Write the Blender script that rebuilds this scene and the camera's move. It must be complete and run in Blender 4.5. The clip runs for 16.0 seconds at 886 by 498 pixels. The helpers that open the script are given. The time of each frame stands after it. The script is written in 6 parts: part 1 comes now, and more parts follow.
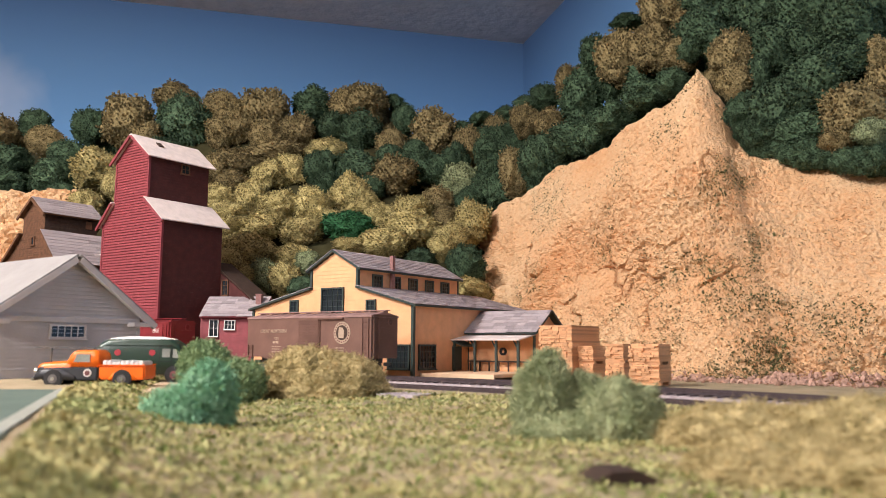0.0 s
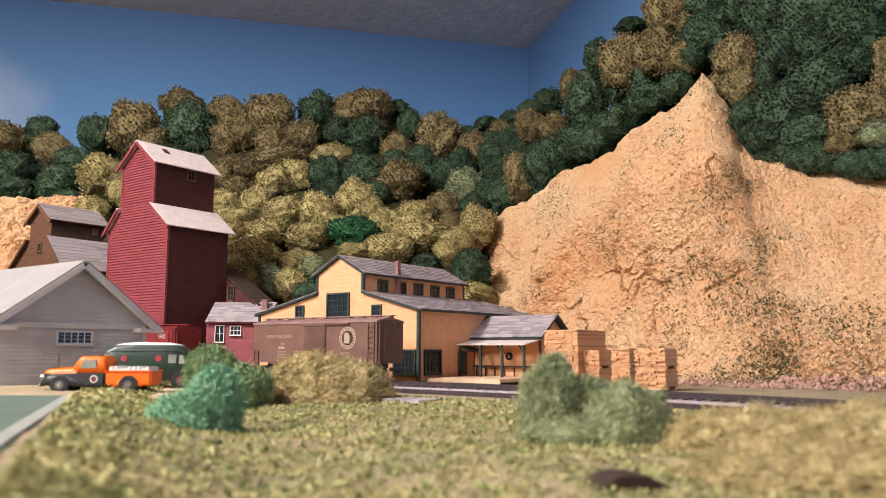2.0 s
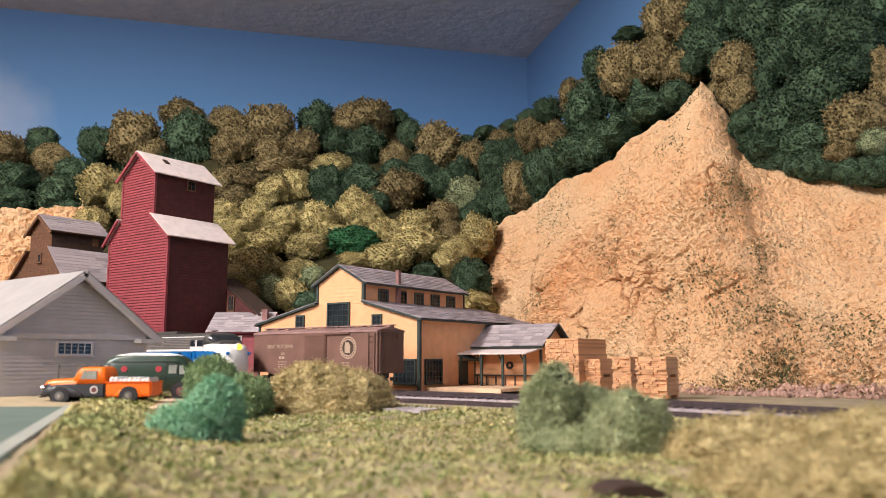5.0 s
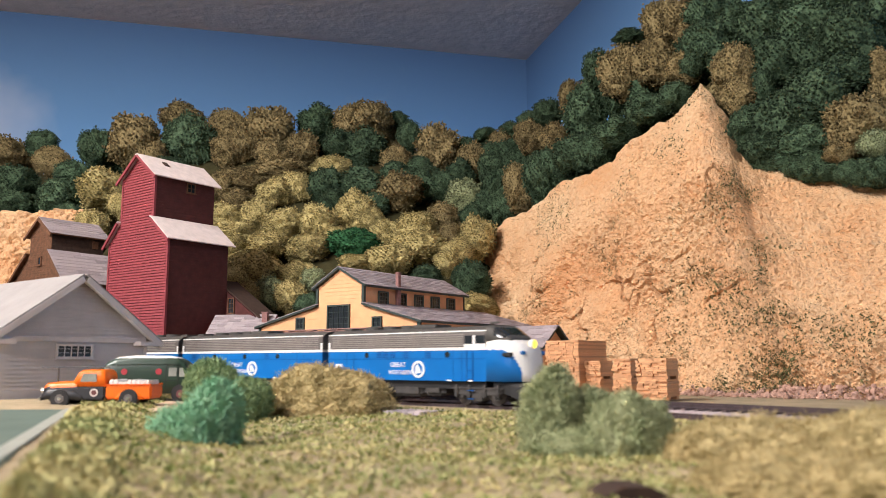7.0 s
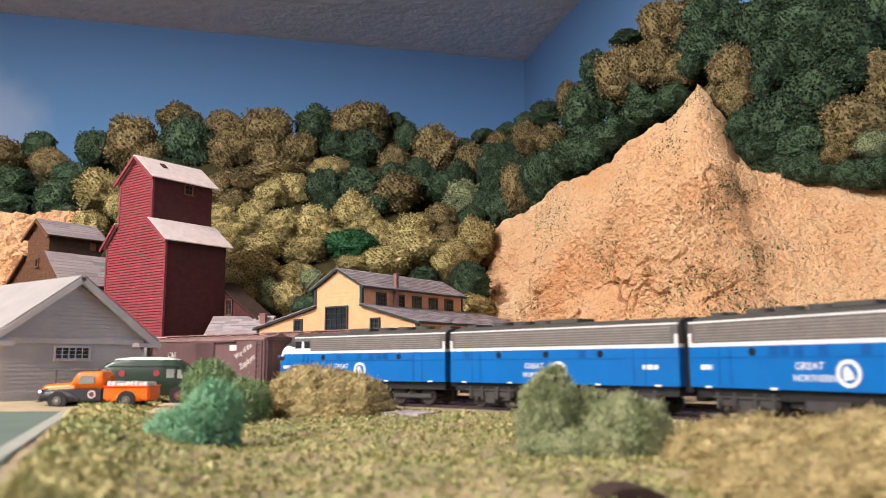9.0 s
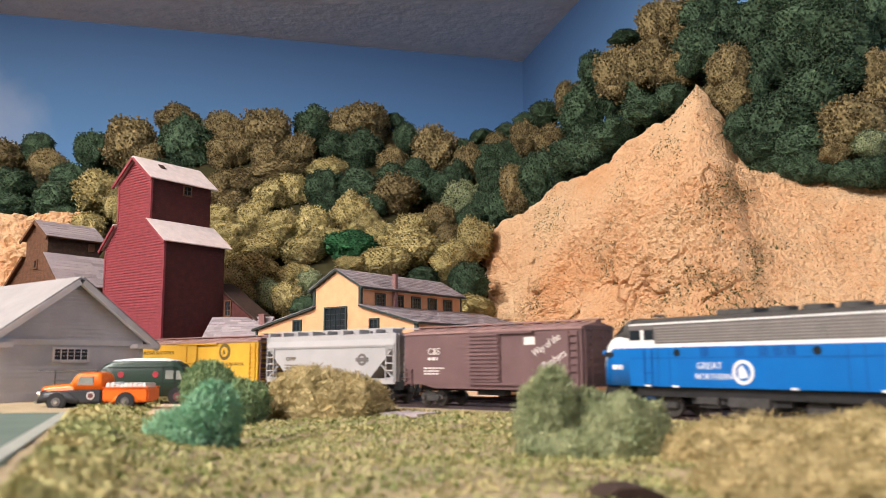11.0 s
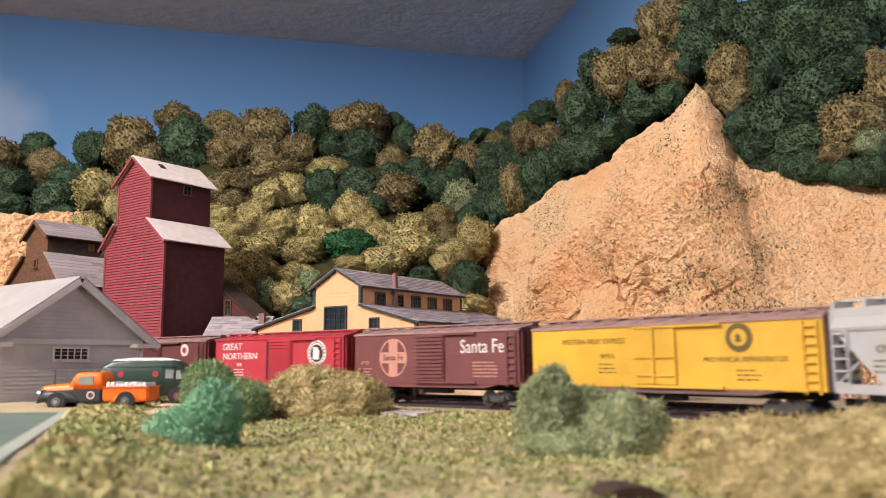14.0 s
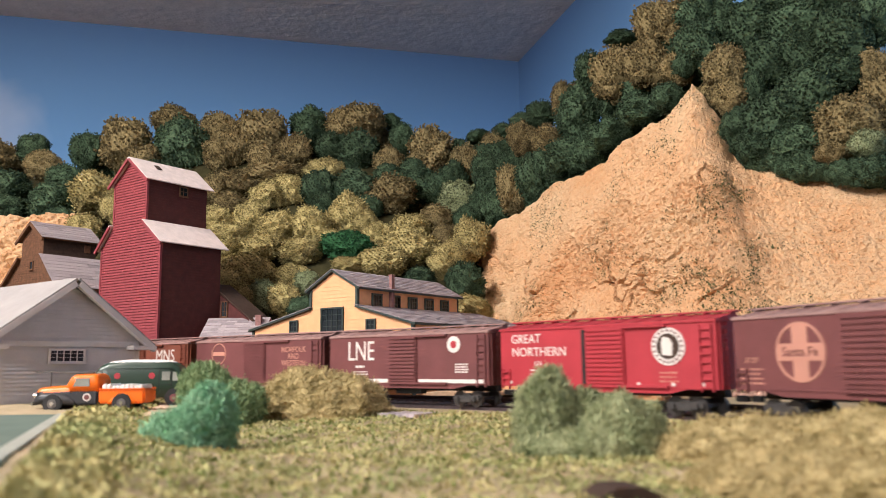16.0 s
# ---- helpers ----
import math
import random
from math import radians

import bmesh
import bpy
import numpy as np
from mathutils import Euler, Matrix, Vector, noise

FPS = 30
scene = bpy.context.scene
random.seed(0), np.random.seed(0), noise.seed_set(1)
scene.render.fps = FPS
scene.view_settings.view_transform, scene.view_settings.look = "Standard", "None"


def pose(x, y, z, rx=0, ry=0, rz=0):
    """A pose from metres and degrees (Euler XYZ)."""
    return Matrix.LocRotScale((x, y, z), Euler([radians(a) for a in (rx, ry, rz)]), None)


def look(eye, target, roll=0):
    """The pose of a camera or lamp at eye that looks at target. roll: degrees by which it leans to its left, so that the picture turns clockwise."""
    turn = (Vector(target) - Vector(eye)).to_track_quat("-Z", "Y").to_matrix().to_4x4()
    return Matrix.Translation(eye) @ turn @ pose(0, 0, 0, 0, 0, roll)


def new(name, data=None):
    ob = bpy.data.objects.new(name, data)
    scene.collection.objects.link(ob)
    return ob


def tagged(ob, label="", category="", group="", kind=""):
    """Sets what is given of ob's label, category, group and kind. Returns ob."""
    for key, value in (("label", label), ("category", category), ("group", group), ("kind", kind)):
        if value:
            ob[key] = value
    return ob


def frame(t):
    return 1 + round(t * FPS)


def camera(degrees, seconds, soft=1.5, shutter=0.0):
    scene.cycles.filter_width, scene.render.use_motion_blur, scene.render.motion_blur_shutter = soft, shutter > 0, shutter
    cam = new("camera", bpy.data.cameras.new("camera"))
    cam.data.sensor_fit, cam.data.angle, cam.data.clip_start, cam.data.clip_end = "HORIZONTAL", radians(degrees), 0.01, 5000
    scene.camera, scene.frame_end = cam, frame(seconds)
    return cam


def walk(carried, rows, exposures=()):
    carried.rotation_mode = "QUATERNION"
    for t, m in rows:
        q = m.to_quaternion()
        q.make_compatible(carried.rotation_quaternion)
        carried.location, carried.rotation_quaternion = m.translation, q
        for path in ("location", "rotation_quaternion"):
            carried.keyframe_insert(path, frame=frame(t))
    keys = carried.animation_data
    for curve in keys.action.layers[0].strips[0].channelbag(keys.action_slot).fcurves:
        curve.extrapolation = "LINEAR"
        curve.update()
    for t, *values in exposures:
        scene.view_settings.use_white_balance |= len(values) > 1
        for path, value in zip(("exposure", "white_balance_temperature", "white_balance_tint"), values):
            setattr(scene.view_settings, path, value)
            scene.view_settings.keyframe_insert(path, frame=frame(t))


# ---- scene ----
cam = camera(58.49, 16.0, 0.75, 0.4)
cam.data.dof.use_dof = True
cam.data.dof.focus_distance = 0.98
cam.data.dof.aperture_fstop = 18.0
# seconds, tilt, lean, turn: a phone resting low on the layout, tilting slowly up
TILTS = [(0.0, 6.897, -0.324, -0.483), (0.5, 6.939, -0.222, -0.327), (1.0, 7.062, -0.18, -0.27), (1.5, 7.139, -0.159, -0.151),
         (2.0, 7.247, -0.146, -0.073), (2.5, 7.338, -0.093, -0.053), (3.0, 7.448, -0.076, -0.042), (3.5, 7.53, 0.0, 0.0),
         (4.0, 7.667, 0.022, 0.008)]
TILTS += [(6.5, 8.058, 0.201, -0.049), (7.0, 8.058, 0.198, -0.019), (7.5, 8.128, 0.229, -0.033), (8.0, 8.179, 0.232, -0.072),
          (8.5, 8.151, 0.259, -0.06), (9.0, 8.143, 0.284, -0.153), (11.5, 8.179, 0.435, -0.213), (12.0, 8.12, 0.454, -0.211)]
TILTS += [(12.5, 8.116, 0.455, -0.202), (13.0, 8.133, 0.477, -0.171), (13.5, 8.162, 0.49, -0.218), (14.0, 8.119, 0.47, -0.216),
          (14.5, 8.134, 0.564, -0.282), (15.0, 8.163, 0.566, -0.335), (15.5, 8.185, 0.557, -0.405), (16.0, 8.193, 0.606, -0.44)]
EYE = (0.0, 0.0, 0.036)
walk(cam, [(t, pose(*EYE, 90 + p, r, y)) for t, p, r, y in TILTS])

# ---- light: a room with one shaded ceiling lamp out of view, an added fill lamp, and a weak pale world ----
world = bpy.data.worlds.new("room")
scene.world = world
world.use_nodes = True
world.node_tree.nodes["Background"].inputs[0].default_value = (0.9, 0.95, 1.0, 1)
world.node_tree.nodes["Background"].inputs[1].default_value = 0.3


def area_lamp(name, eye, target, size, watts, colour):
    data = bpy.data.lights.new(name, "AREA")
    data.shape, data.size, data.energy, data.color = "DISK", size, watts, colour
    ob = new(name, data)
    ob.matrix_world = look(eye, target)
    return ob


area_lamp("unseen_lamp", (-0.80, 0.10, 0.865), (0.05, 0.95, 0.1), 0.30, 34.5, (1.0, 0.96, 0.93))
# Fill lamp added behind to brighten the front; no such fixture is known.
area_lamp("unseen_lamp", (-1.15, -1.35, 0.84), (0.0, 0.7, 0.1), 0.6, 41, (1.0, 0.97, 0.97))
scene.view_settings.exposure = 0.0


# ---- materials ----
def mat(name, colour, rough=0.7, vary=0.25, scale=300.0, bump=0.0, metal=0.0, second=None, fine=1500.0, obvary=0.0, bscale=None, spec=0.4, bdist=0.001, island=0.0):
    m = bpy.data.materials.new(name)
    m.use_nodes = True
    nt = m.node_tree
    b = nt.nodes["Principled BSDF"]
    spec = min(spec, 0.12) if rough >= 0.9 else spec
    b.inputs["Roughness"].default_value, b.inputs["Metallic"].default_value = rough, metal
    b.inputs["Specular IOR Level"].default_value = spec
    tc = nt.nodes.new("ShaderNodeTexCoord")
    n1, n2 = nt.nodes.new("ShaderNodeTexNoise"), nt.nodes.new("ShaderNodeTexNoise")
    for n, s, d in ((n1, scale, 5), (n2, fine, 3)):
        nt.links.new(tc.outputs["Object"], n.inputs["Vector"])
        n.inputs["Scale"].default_value, n.inputs["Detail"].default_value = s, d
    add = nt.nodes.new("ShaderNodeMath")
    add.operation = "MULTIPLY_ADD"
    nt.links.new(n2.outputs["Fac"], add.inputs[0])
    add.inputs[1].default_value = 0.5
    nt.links.new(n1.outputs["Fac"], add.inputs[2])
    ramp = nt.nodes.new("ShaderNodeMapRange")
    nt.links.new(add.outputs[0], ramp.inputs["Value"])
    ramp.inputs["From Min"].default_value, ramp.inputs["From Max"].default_value = 0.5, 1.0
    mix = nt.nodes.new("ShaderNodeMix")
    mix.data_type = "RGBA"
    nt.links.new(ramp.outputs[0], mix.inputs[0])
    lo = second or tuple(c * (1 - vary) for c in colour)
    hi = colour if second else tuple(min(1, c * (1 + vary)) for c in colour)
    mix.inputs["A"].default_value, mix.inputs["B"].default_value = (*lo, 1), (*hi, 1)
    out = mix.outputs["Result"]
    if obvary:
        info, hsv, mr = nt.nodes.new("ShaderNodeObjectInfo"), nt.nodes.new("ShaderNodeHueSaturation"), nt.nodes.new("ShaderNodeMapRange")
        nt.links.new(info.outputs["Random"], mr.inputs["Value"])
        mr.inputs["To Min"].default_value, mr.inputs["To Max"].default_value = 1 - obvary, 1 + obvary
        nt.links.new(mr.outputs[0], hsv.inputs["Value"])
        nt.links.new(out, hsv.inputs["Color"])
        out = hsv.outputs[0]
    if island:
        gi, hs, mi = nt.nodes.new("ShaderNodeNewGeometry"), nt.nodes.new("ShaderNodeHueSaturation"), nt.nodes.new("ShaderNodeMapRange")
        nt.links.new(gi.outputs["Random Per Island"], mi.inputs["Value"])
        mi.inputs["To Min"].default_value, mi.inputs["To Max"].default_value = 1 - island, 1 + island
        nt.links.new(mi.outputs[0], hs.inputs["Value"])
        nt.links.new(out, hs.inputs["Color"])
        out = hs.outputs[0]
    nt.links.new(out, b.inputs["Base Color"])
    if bump:
        bp = nt.nodes.new("ShaderNodeBump")
        bp.inputs["Strength"].default_value, bp.inputs["Distance"].default_value = bump, bdist
        src = add
        if bscale:
            n3 = nt.nodes.new("ShaderNodeTexNoise")
            nt.links.new(tc.outputs["Object"], n3.inputs["Vector"])
            n3.inputs["Scale"].default_value, n3.inputs["Detail"].default_value = bscale, 6
            src = n3
        nt.links.new(src.outputs[0], bp.inputs["Height"])
        nt.links.new(bp.outputs[0], b.inputs["Normal"])
    return m


def glow(name, colour, strength):
    m = mat(name, colour, 0.3)
    b = m.node_tree.nodes["Principled BSDF"]
    b.inputs["Emission Color"].default_value = (*colour, 1)
    b.inputs["Emission Strength"].default_value = strength
    return m


M_CEIL = mat("ceiling_plaster", (0.80, 0.63, 0.56), 0.9, 0.10, 25, 0.6, fine=160, bscale=48, bdist=0.006)
M_WHITEWALL = mat("white_wall", (0.50, 0.48, 0.46), 0.9, 0.05, 20)
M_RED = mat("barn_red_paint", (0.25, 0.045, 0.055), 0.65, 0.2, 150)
# Shade put into the colour of the red elevator's side and lean-to.
M_REDDARK = mat("dark_red_shade_boards", (0.075, 0.018, 0.016), 0.75, 0.25, 150)
M_REDTRIM = mat("red_trim", (0.23, 0.045, 0.055), 0.6, 0.15, 200)
M_YELLOW = mat("yellow_paint", (0.78, 0.405, 0.205), 0.65, 0.1, 120)
M_DKGREEN = mat("dark_green_trim", (0.035, 0.05, 0.045), 0.55, 0.2, 200)
M_WHITE = mat("grey_white_boards", (0.62, 0.57, 0.56), 0.7, 0.08, 90)
M_ROOFGREY = mat("weathered_shingle", (0.37, 0.315, 0.33), 0.85, 0.4, 260, 0.3, fine=900, obvary=0.24)
M_ROOFPALE = mat("pale_roof", (0.70, 0.60, 0.57), 0.8, 0.12, 120, 0.1)
M_ROOFWHITE = mat("white_roof_sheet", (0.30, 0.28, 0.275), 0.75, 0.1, 60, 0.1)
M_BROWN = mat("brown_boards", (0.13, 0.06, 0.033), 0.8, 0.35, 200)
M_DARKBR = mat("dark_brown_boards", (0.05, 0.028, 0.02), 0.8, 0.3, 200)
M_GLASS = mat("dark_glass", (0.02, 0.025, 0.03), 0.08, 0.3, 80, spec=0.6)
# Pale base colour paints in the reflections on the dark vehicle windows.
M_PALEGLASS = mat("glass_painted_reflection", (0.30, 0.31, 0.28), 0.12, 0.3, 60, spec=0.6)
M_LUMBER = mat("fresh_lumber", (0.64, 0.34, 0.175), 0.75, 0.2, 200, 0.1, obvary=0.2)
M_DECK = mat("pale_deck", (0.72, 0.50, 0.33), 0.8, 0.12, 150)
M_BRICK = mat("chimney_brick", (0.26, 0.13, 0.12), 0.85, 0.3, 500)
M_GROUND = mat("layout_soil", (0.46, 0.36, 0.24), 0.95, 0.3, 60, 0.8, second=(0.31, 0.26, 0.16), fine=700)
M_BALLAST = mat("grey_ballast", (0.38, 0.32, 0.33), 0.95, 0.4, 500, 0.8, fine=1500)
M_TIE = mat("tie_brown", (0.15, 0.115, 0.115), 0.9, 0.3, 400)
M_RAIL = mat("rail_steel", (0.075, 0.055, 0.06), 0.45, 0.3, 300, metal=0.3)
M_MAT = mat("green_paved_pad", (0.125, 0.165, 0.14), 0.92, 0.12, 40)
M_KERB = mat("pale_kerb", (0.33, 0.34, 0.30), 0.9, 0.1, 100)
M_SAND = mat("sandy_street", (0.62, 0.46, 0.32), 0.95, 0.15, 150, 0.4)
M_ROCK = mat("tan_plaster_rock", (0.70, 0.38, 0.19), 0.95, 0.2, 9, 1.0, second=(0.78, 0.56, 0.35), fine=260, bscale=300, bdist=0.005)
M_RUBBLE = mat("pink_rubble", (0.50, 0.31, 0.24), 0.95, 0.25, 60, 0.4, obvary=0.25)
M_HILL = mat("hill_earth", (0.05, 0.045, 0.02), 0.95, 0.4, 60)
M_YOLIVE = mat("yellow_olive_foam_foliage", (0.44, 0.365, 0.165), 0.95, 0.4, 16, 0.4, second=(0.165, 0.135, 0.056), fine=70, obvary=0.12, bdist=0.004, island=0.6)
M_SAGEF = mat("grey_green_foam_foliage", (0.26, 0.29, 0.16), 0.95, 0.4, 16, 0.4, second=(0.11, 0.13, 0.07), fine=70, obvary=0.15, bdist=0.004, island=0.6)
# Olive-brown, darkened further for the weaker light on the ridge trees.
M_OLIVE = mat("dimmed_olive_foam_foliage", (0.225, 0.175, 0.085), 0.95, 0.4, 16, 0.4, second=(0.08, 0.061, 0.029), fine=70, obvary=0.18, bdist=0.004, island=0.6)
M_DARKF = mat("dark_green_foam_foliage", (0.072, 0.107, 0.060), 0.95, 0.4, 16, 0.4, second=(0.018, 0.036, 0.022), fine=70, obvary=0.22, bdist=0.004, island=0.6)
M_BRIGHTF = mat("bright_green_foam_foliage", (0.05, 0.15, 0.065), 0.95, 0.4, 14, 0.6, second=(0.02, 0.07, 0.03), fine=60, bdist=0.004, island=0.6)
M_GREENL = mat("leaf_green_lichen", (0.32, 0.40, 0.20), 0.95, 0.3, 150, 0.5, second=(0.13, 0.21, 0.10), fine=600)
M_TEAL = mat("teal_lichen", (0.38, 0.60, 0.40), 0.95, 0.3, 150, 0.5, second=(0.19, 0.42, 0.25), fine=600)
M_SAGE = mat("sage_lichen", (0.47, 0.49, 0.29), 0.95, 0.3, 120, 0.5, second=(0.19, 0.23, 0.11), fine=600)
M_STRAW = mat("straw_lichen", (0.60, 0.48, 0.25), 0.95, 0.3, 120, 0.5, second=(0.24, 0.19, 0.08), fine=600)
M_TURF = mat("turf_flock", (0.57, 0.47, 0.23), 0.95, 0.3, 35, 0.3, second=(0.29, 0.33, 0.14), fine=350)
M_BLUE = mat("bright_blue_paint", (0.004, 0.135, 0.44), 0.35, 0.06, 100)
M_SEAM = mat("blue_panel_seam", (0.003, 0.07, 0.26), 0.5)
M_LOCOGREY = mat("loco_grey_roof", (0.13, 0.115, 0.11), 0.5, 0.1, 200)
M_LOCODARK = mat("loco_dark_roof", (0.07, 0.065, 0.06), 0.6, 0.15, 200)
M_PWHITE = mat("white_paint", (0.80, 0.78, 0.76), 0.5, 0.05, 100)
M_BLACK = mat("black_plastic", (0.018, 0.017, 0.018), 0.55, 0.3, 300)
M_TRUCKGREY = mat("grimy_truck_frame", (0.055, 0.05, 0.048), 0.6, 0.3, 300)
M_WHEEL = mat("wheel_metal", (0.10, 0.09, 0.09), 0.4, 0.2, 300, metal=0.6)
M_CARBROWN = mat("boxcar_brown", (0.165, 0.085, 0.065), 0.6, 0.2, 60)
M_CARROOF = mat("dusty_car_roof", (0.30, 0.18, 0.165), 0.75, 0.2, 80)
M_CARRED = mat("boxcar_oxide", (0.155, 0.05, 0.05), 0.6, 0.15, 60)
M_CARWINE = mat("boxcar_wine_red", (0.22, 0.025, 0.03), 0.55, 0.15, 60)
M_SLAT = mat("dull_steel_slat", (0.30, 0.27, 0.25), 0.5, 0.15, 200, metal=0.3)
M_CARBRIGHT = mat("boxcar_vermilion", (0.40, 0.036, 0.05), 0.5, 0.1, 60)
M_CARPURPLE = mat("boxcar_mineral_brown", (0.15, 0.085, 0.085), 0.6, 0.15, 60)
M_CARYELLOW = mat("reefer_yellow", (0.62, 0.35, 0.04), 0.5, 0.22, 28)
M_CARGREY = mat("hopper_grey", (0.41, 0.395, 0.395), 0.55, 0.08, 60)
M_ORANGE = mat("truck_orange", (0.90, 0.16, 0.008), 0.35, 0.08, 100)
M_TRUCKBLACK = mat("truck_black", (0.03, 0.03, 0.035), 0.4, 0.1, 100)
M_VANGREEN = mat("van_dark_green", (0.022, 0.045, 0.03), 0.35, 0.1, 100)
M_CHROME = mat("chrome", (0.7, 0.68, 0.65), 0.2, 0.05, 100, metal=0.9)
M_LETTER = mat("white_lettering", (0.72, 0.66, 0.62), 0.6, 0.05, 100)
M_FADED = mat("faded_lettering", (0.42, 0.31, 0.23), 0.7, 0.25, 400)
M_ORLET = mat("orange_lettering", (0.50, 0.24, 0.18), 0.6, 0.05, 100)
M_DARKLET = mat("dark_lettering", (0.12, 0.08, 0.02), 0.6, 0.05, 100)
M_HEADLIGHT = glow("headlight_glow", (1.0, 0.70, 0.06), 2.2)


def sky_paint():
    m = bpy.data.materials.new("painted_sky")
    m.use_nodes = True
    nt = m.node_tree
    b = nt.nodes["Principled BSDF"]
    b.inputs["Roughness"].default_value = 0.85
    geo, sep, mr = nt.nodes.new("ShaderNodeNewGeometry"), nt.nodes.new("ShaderNodeSeparateXYZ"), nt.nodes.new("ShaderNodeMapRange")
    nt.links.new(geo.outputs["Position"], sep.inputs[0])
    nt.links.new(sep.outputs["Z"], mr.inputs["Value"])
    mr.inputs["From Min"].default_value, mr.inputs["From Max"].default_value = 0.45, 0.88
    mix = nt.nodes.new("ShaderNodeMix")
    mix.data_type = "RGBA"
    nt.links.new(mr.outputs[0], mix.inputs[0])
    mix.inputs["A"].default_value, mix.inputs["B"].default_value = (0.19, 0.42, 0.78, 1), (0.054, 0.117, 0.25, 1)
    # one soft white cloud sprayed on the paint
    sub, ln, noi, cr, m2 = (nt.nodes.new("ShaderNodeVectorMath"), nt.nodes.new("ShaderNodeVectorMath"), nt.nodes.new("ShaderNodeTexNoise"),
                            nt.nodes.new("ShaderNodeMapRange"), nt.nodes.new("ShaderNodeMix"))
    nt.links.new(geo.outputs["Position"], sub.inputs[0])
    sub.operation, ln.operation = "SUBTRACT", "LENGTH"
    sub.inputs[1].default_value = (-1.08, 1.82, 0.60)
    nt.links.new(sub.outputs[0], ln.inputs[0])
    noi.inputs["Scale"].default_value = 12
    nt.links.new(geo.outputs["Position"], noi.inputs["Vector"])
    ad = nt.nodes.new("ShaderNodeMath")
    ad.operation = "MULTIPLY_ADD"
    nt.links.new(noi.outputs["Fac"], ad.inputs[0])
    ad.inputs[1].default_value = 0.10
    nt.links.new(ln.outputs["Value"], ad.inputs[2])
    nt.links.new(ad.outputs[0], cr.inputs["Value"])
    cr.inputs["From Min"].default_value, cr.inputs["From Max"].default_value = 0.04, 0.20
    cr.inputs["To Min"].default_value, cr.inputs["To Max"].default_value = 0.45, 0.0
    m2.data_type = "RGBA"
    nt.links.new(cr.outputs[0], m2.inputs[0])
    nt.links.new(mix.outputs["Result"], m2.inputs["A"])
    m2.inputs["B"].default_value = (0.75, 0.70, 0.72, 1)
    nt.links.new(m2.outputs["Result"], b.inputs["Base Color"])
    return m


M_SKY = sky_paint()


# ---- mesh helpers ----
def part(name, bm, material, parent=None, label="", smooth=False):
    me = bpy.data.meshes.new(name)
    bm.normal_update()
    bm.to_mesh(me)
    bm.free()
    me.materials.append(material)
    if smooth:
        me.polygons.foreach_set("use_smooth", [True] * len(me.polygons))
    ob = new(name, me)
    if parent:
        ob.parent = parent
    if label:
        ob["label"] = label
    return ob


def thing(name, m, label, category, group="", kind=""):
    ob = new(name)
    ob.empty_display_size = 0.01
    ob.matrix_world = m
    return tagged(ob, label, category, group, kind)


def box(bm, x0, x1, y0, y1, z0, z1, bevel=0.0):
    r = bmesh.ops.create_cube(bm, size=1)
    bmesh.ops.scale(bm, vec=(x1 - x0, y1 - y0, z1 - z0), verts=r["verts"])
    bmesh.ops.translate(bm, vec=((x0 + x1) / 2, (y0 + y1) / 2, (z0 + z1) / 2), verts=r["verts"])
    if bevel:
        es = list({e for v in r["verts"] for e in v.link_edges})
        bmesh.ops.bevel(bm, geom=es, offset=bevel, segments=2, affect="EDGES")
    return bm


def boxes(*rows, bevel=0.0):
    bm = bmesh.new()
    for r in rows:
        box(bm, *r, bevel=bevel)
    return bm


def cyl(bm, a, b, r, n=12, r2=None):
    a, b = Vector(a), Vector(b)
    d = b - a
    m = Matrix.Translation((a + b) / 2) @ d.to_track_quat("Z", "Y").to_matrix().to_4x4()
    bmesh.ops.create_cone(bm, cap_ends=True, segments=n, radius1=r, radius2=r if r2 is None else r2, depth=d.length, matrix=m)
    return bm


def cyls(*rows, n=12):
    bm = bmesh.new()
    for a, b, r in rows:
        cyl(bm, a, b, r, n)
    return bm


def prism(profile, y0, y1, axis="y"):
    """A closed outline of (across, up) points pushed along y (or x)."""
    bm = bmesh.new()
    def at(p, d):
        return (p[0], d, p[1]) if axis == "y" else (d, p[0], p[1])
    a = [bm.verts.new(at(p, y0)) for p in profile]
    b = [bm.verts.new(at(p, y1)) for p in profile]
    n = len(profile)
    bm.faces.new(a)
    bm.faces.new(b[::-1])
    for i in range(n):
        bm.faces.new((a[i], b[i], b[(i + 1) % n], a[(i + 1) % n]))
    bmesh.ops.recalc_face_normals(bm, faces=bm.faces)
    return bm


def slab(p, q, y0, y1, thick, axis="y"):
    """A sloping roof sheet between two (across, up) points."""
    dx, dz = q[0] - p[0], q[1] - p[1]
    l = math.hypot(dx, dz)
    nx, nz = -dz / l * thick, dx / l * thick
    if nz < 0:
        nx, nz = -nx, -nz
    return prism([p, q, (q[0] + nx, q[1] + nz), (p[0] + nx, p[1] + nz)], y0, y1, axis)


def lettering(text, size, m, parent, x, z, y, material=None, depth=0.00012, name="lettering", tilt=0.0, squeeze=1.0):
    """Raised letters on a face that looks along -y of the parent."""
    cu = bpy.data.curves.new(name, "FONT")
    cu.body, cu.size, cu.extrude, cu.align_x, cu.align_y = text, size, depth, "CENTER", "CENTER"
    cu.resolution_u = 3
    tmp = bpy.data.objects.new("tmp", cu)
    me = bpy.data.meshes.new_from_object(tmp)
    bpy.data.objects.remove(tmp)
    me.name = name
    me.materials.clear()
    me.materials.append(material or M_LETTER)
    ob = new(name, me)
    ob.parent = parent
    ob.matrix_basis = Matrix.Translation((x, y, z)) @ pose(0, 0, 0, 90, tilt, 0) @ Matrix.Diagonal((squeeze, 1, 1, 1))
    return ob


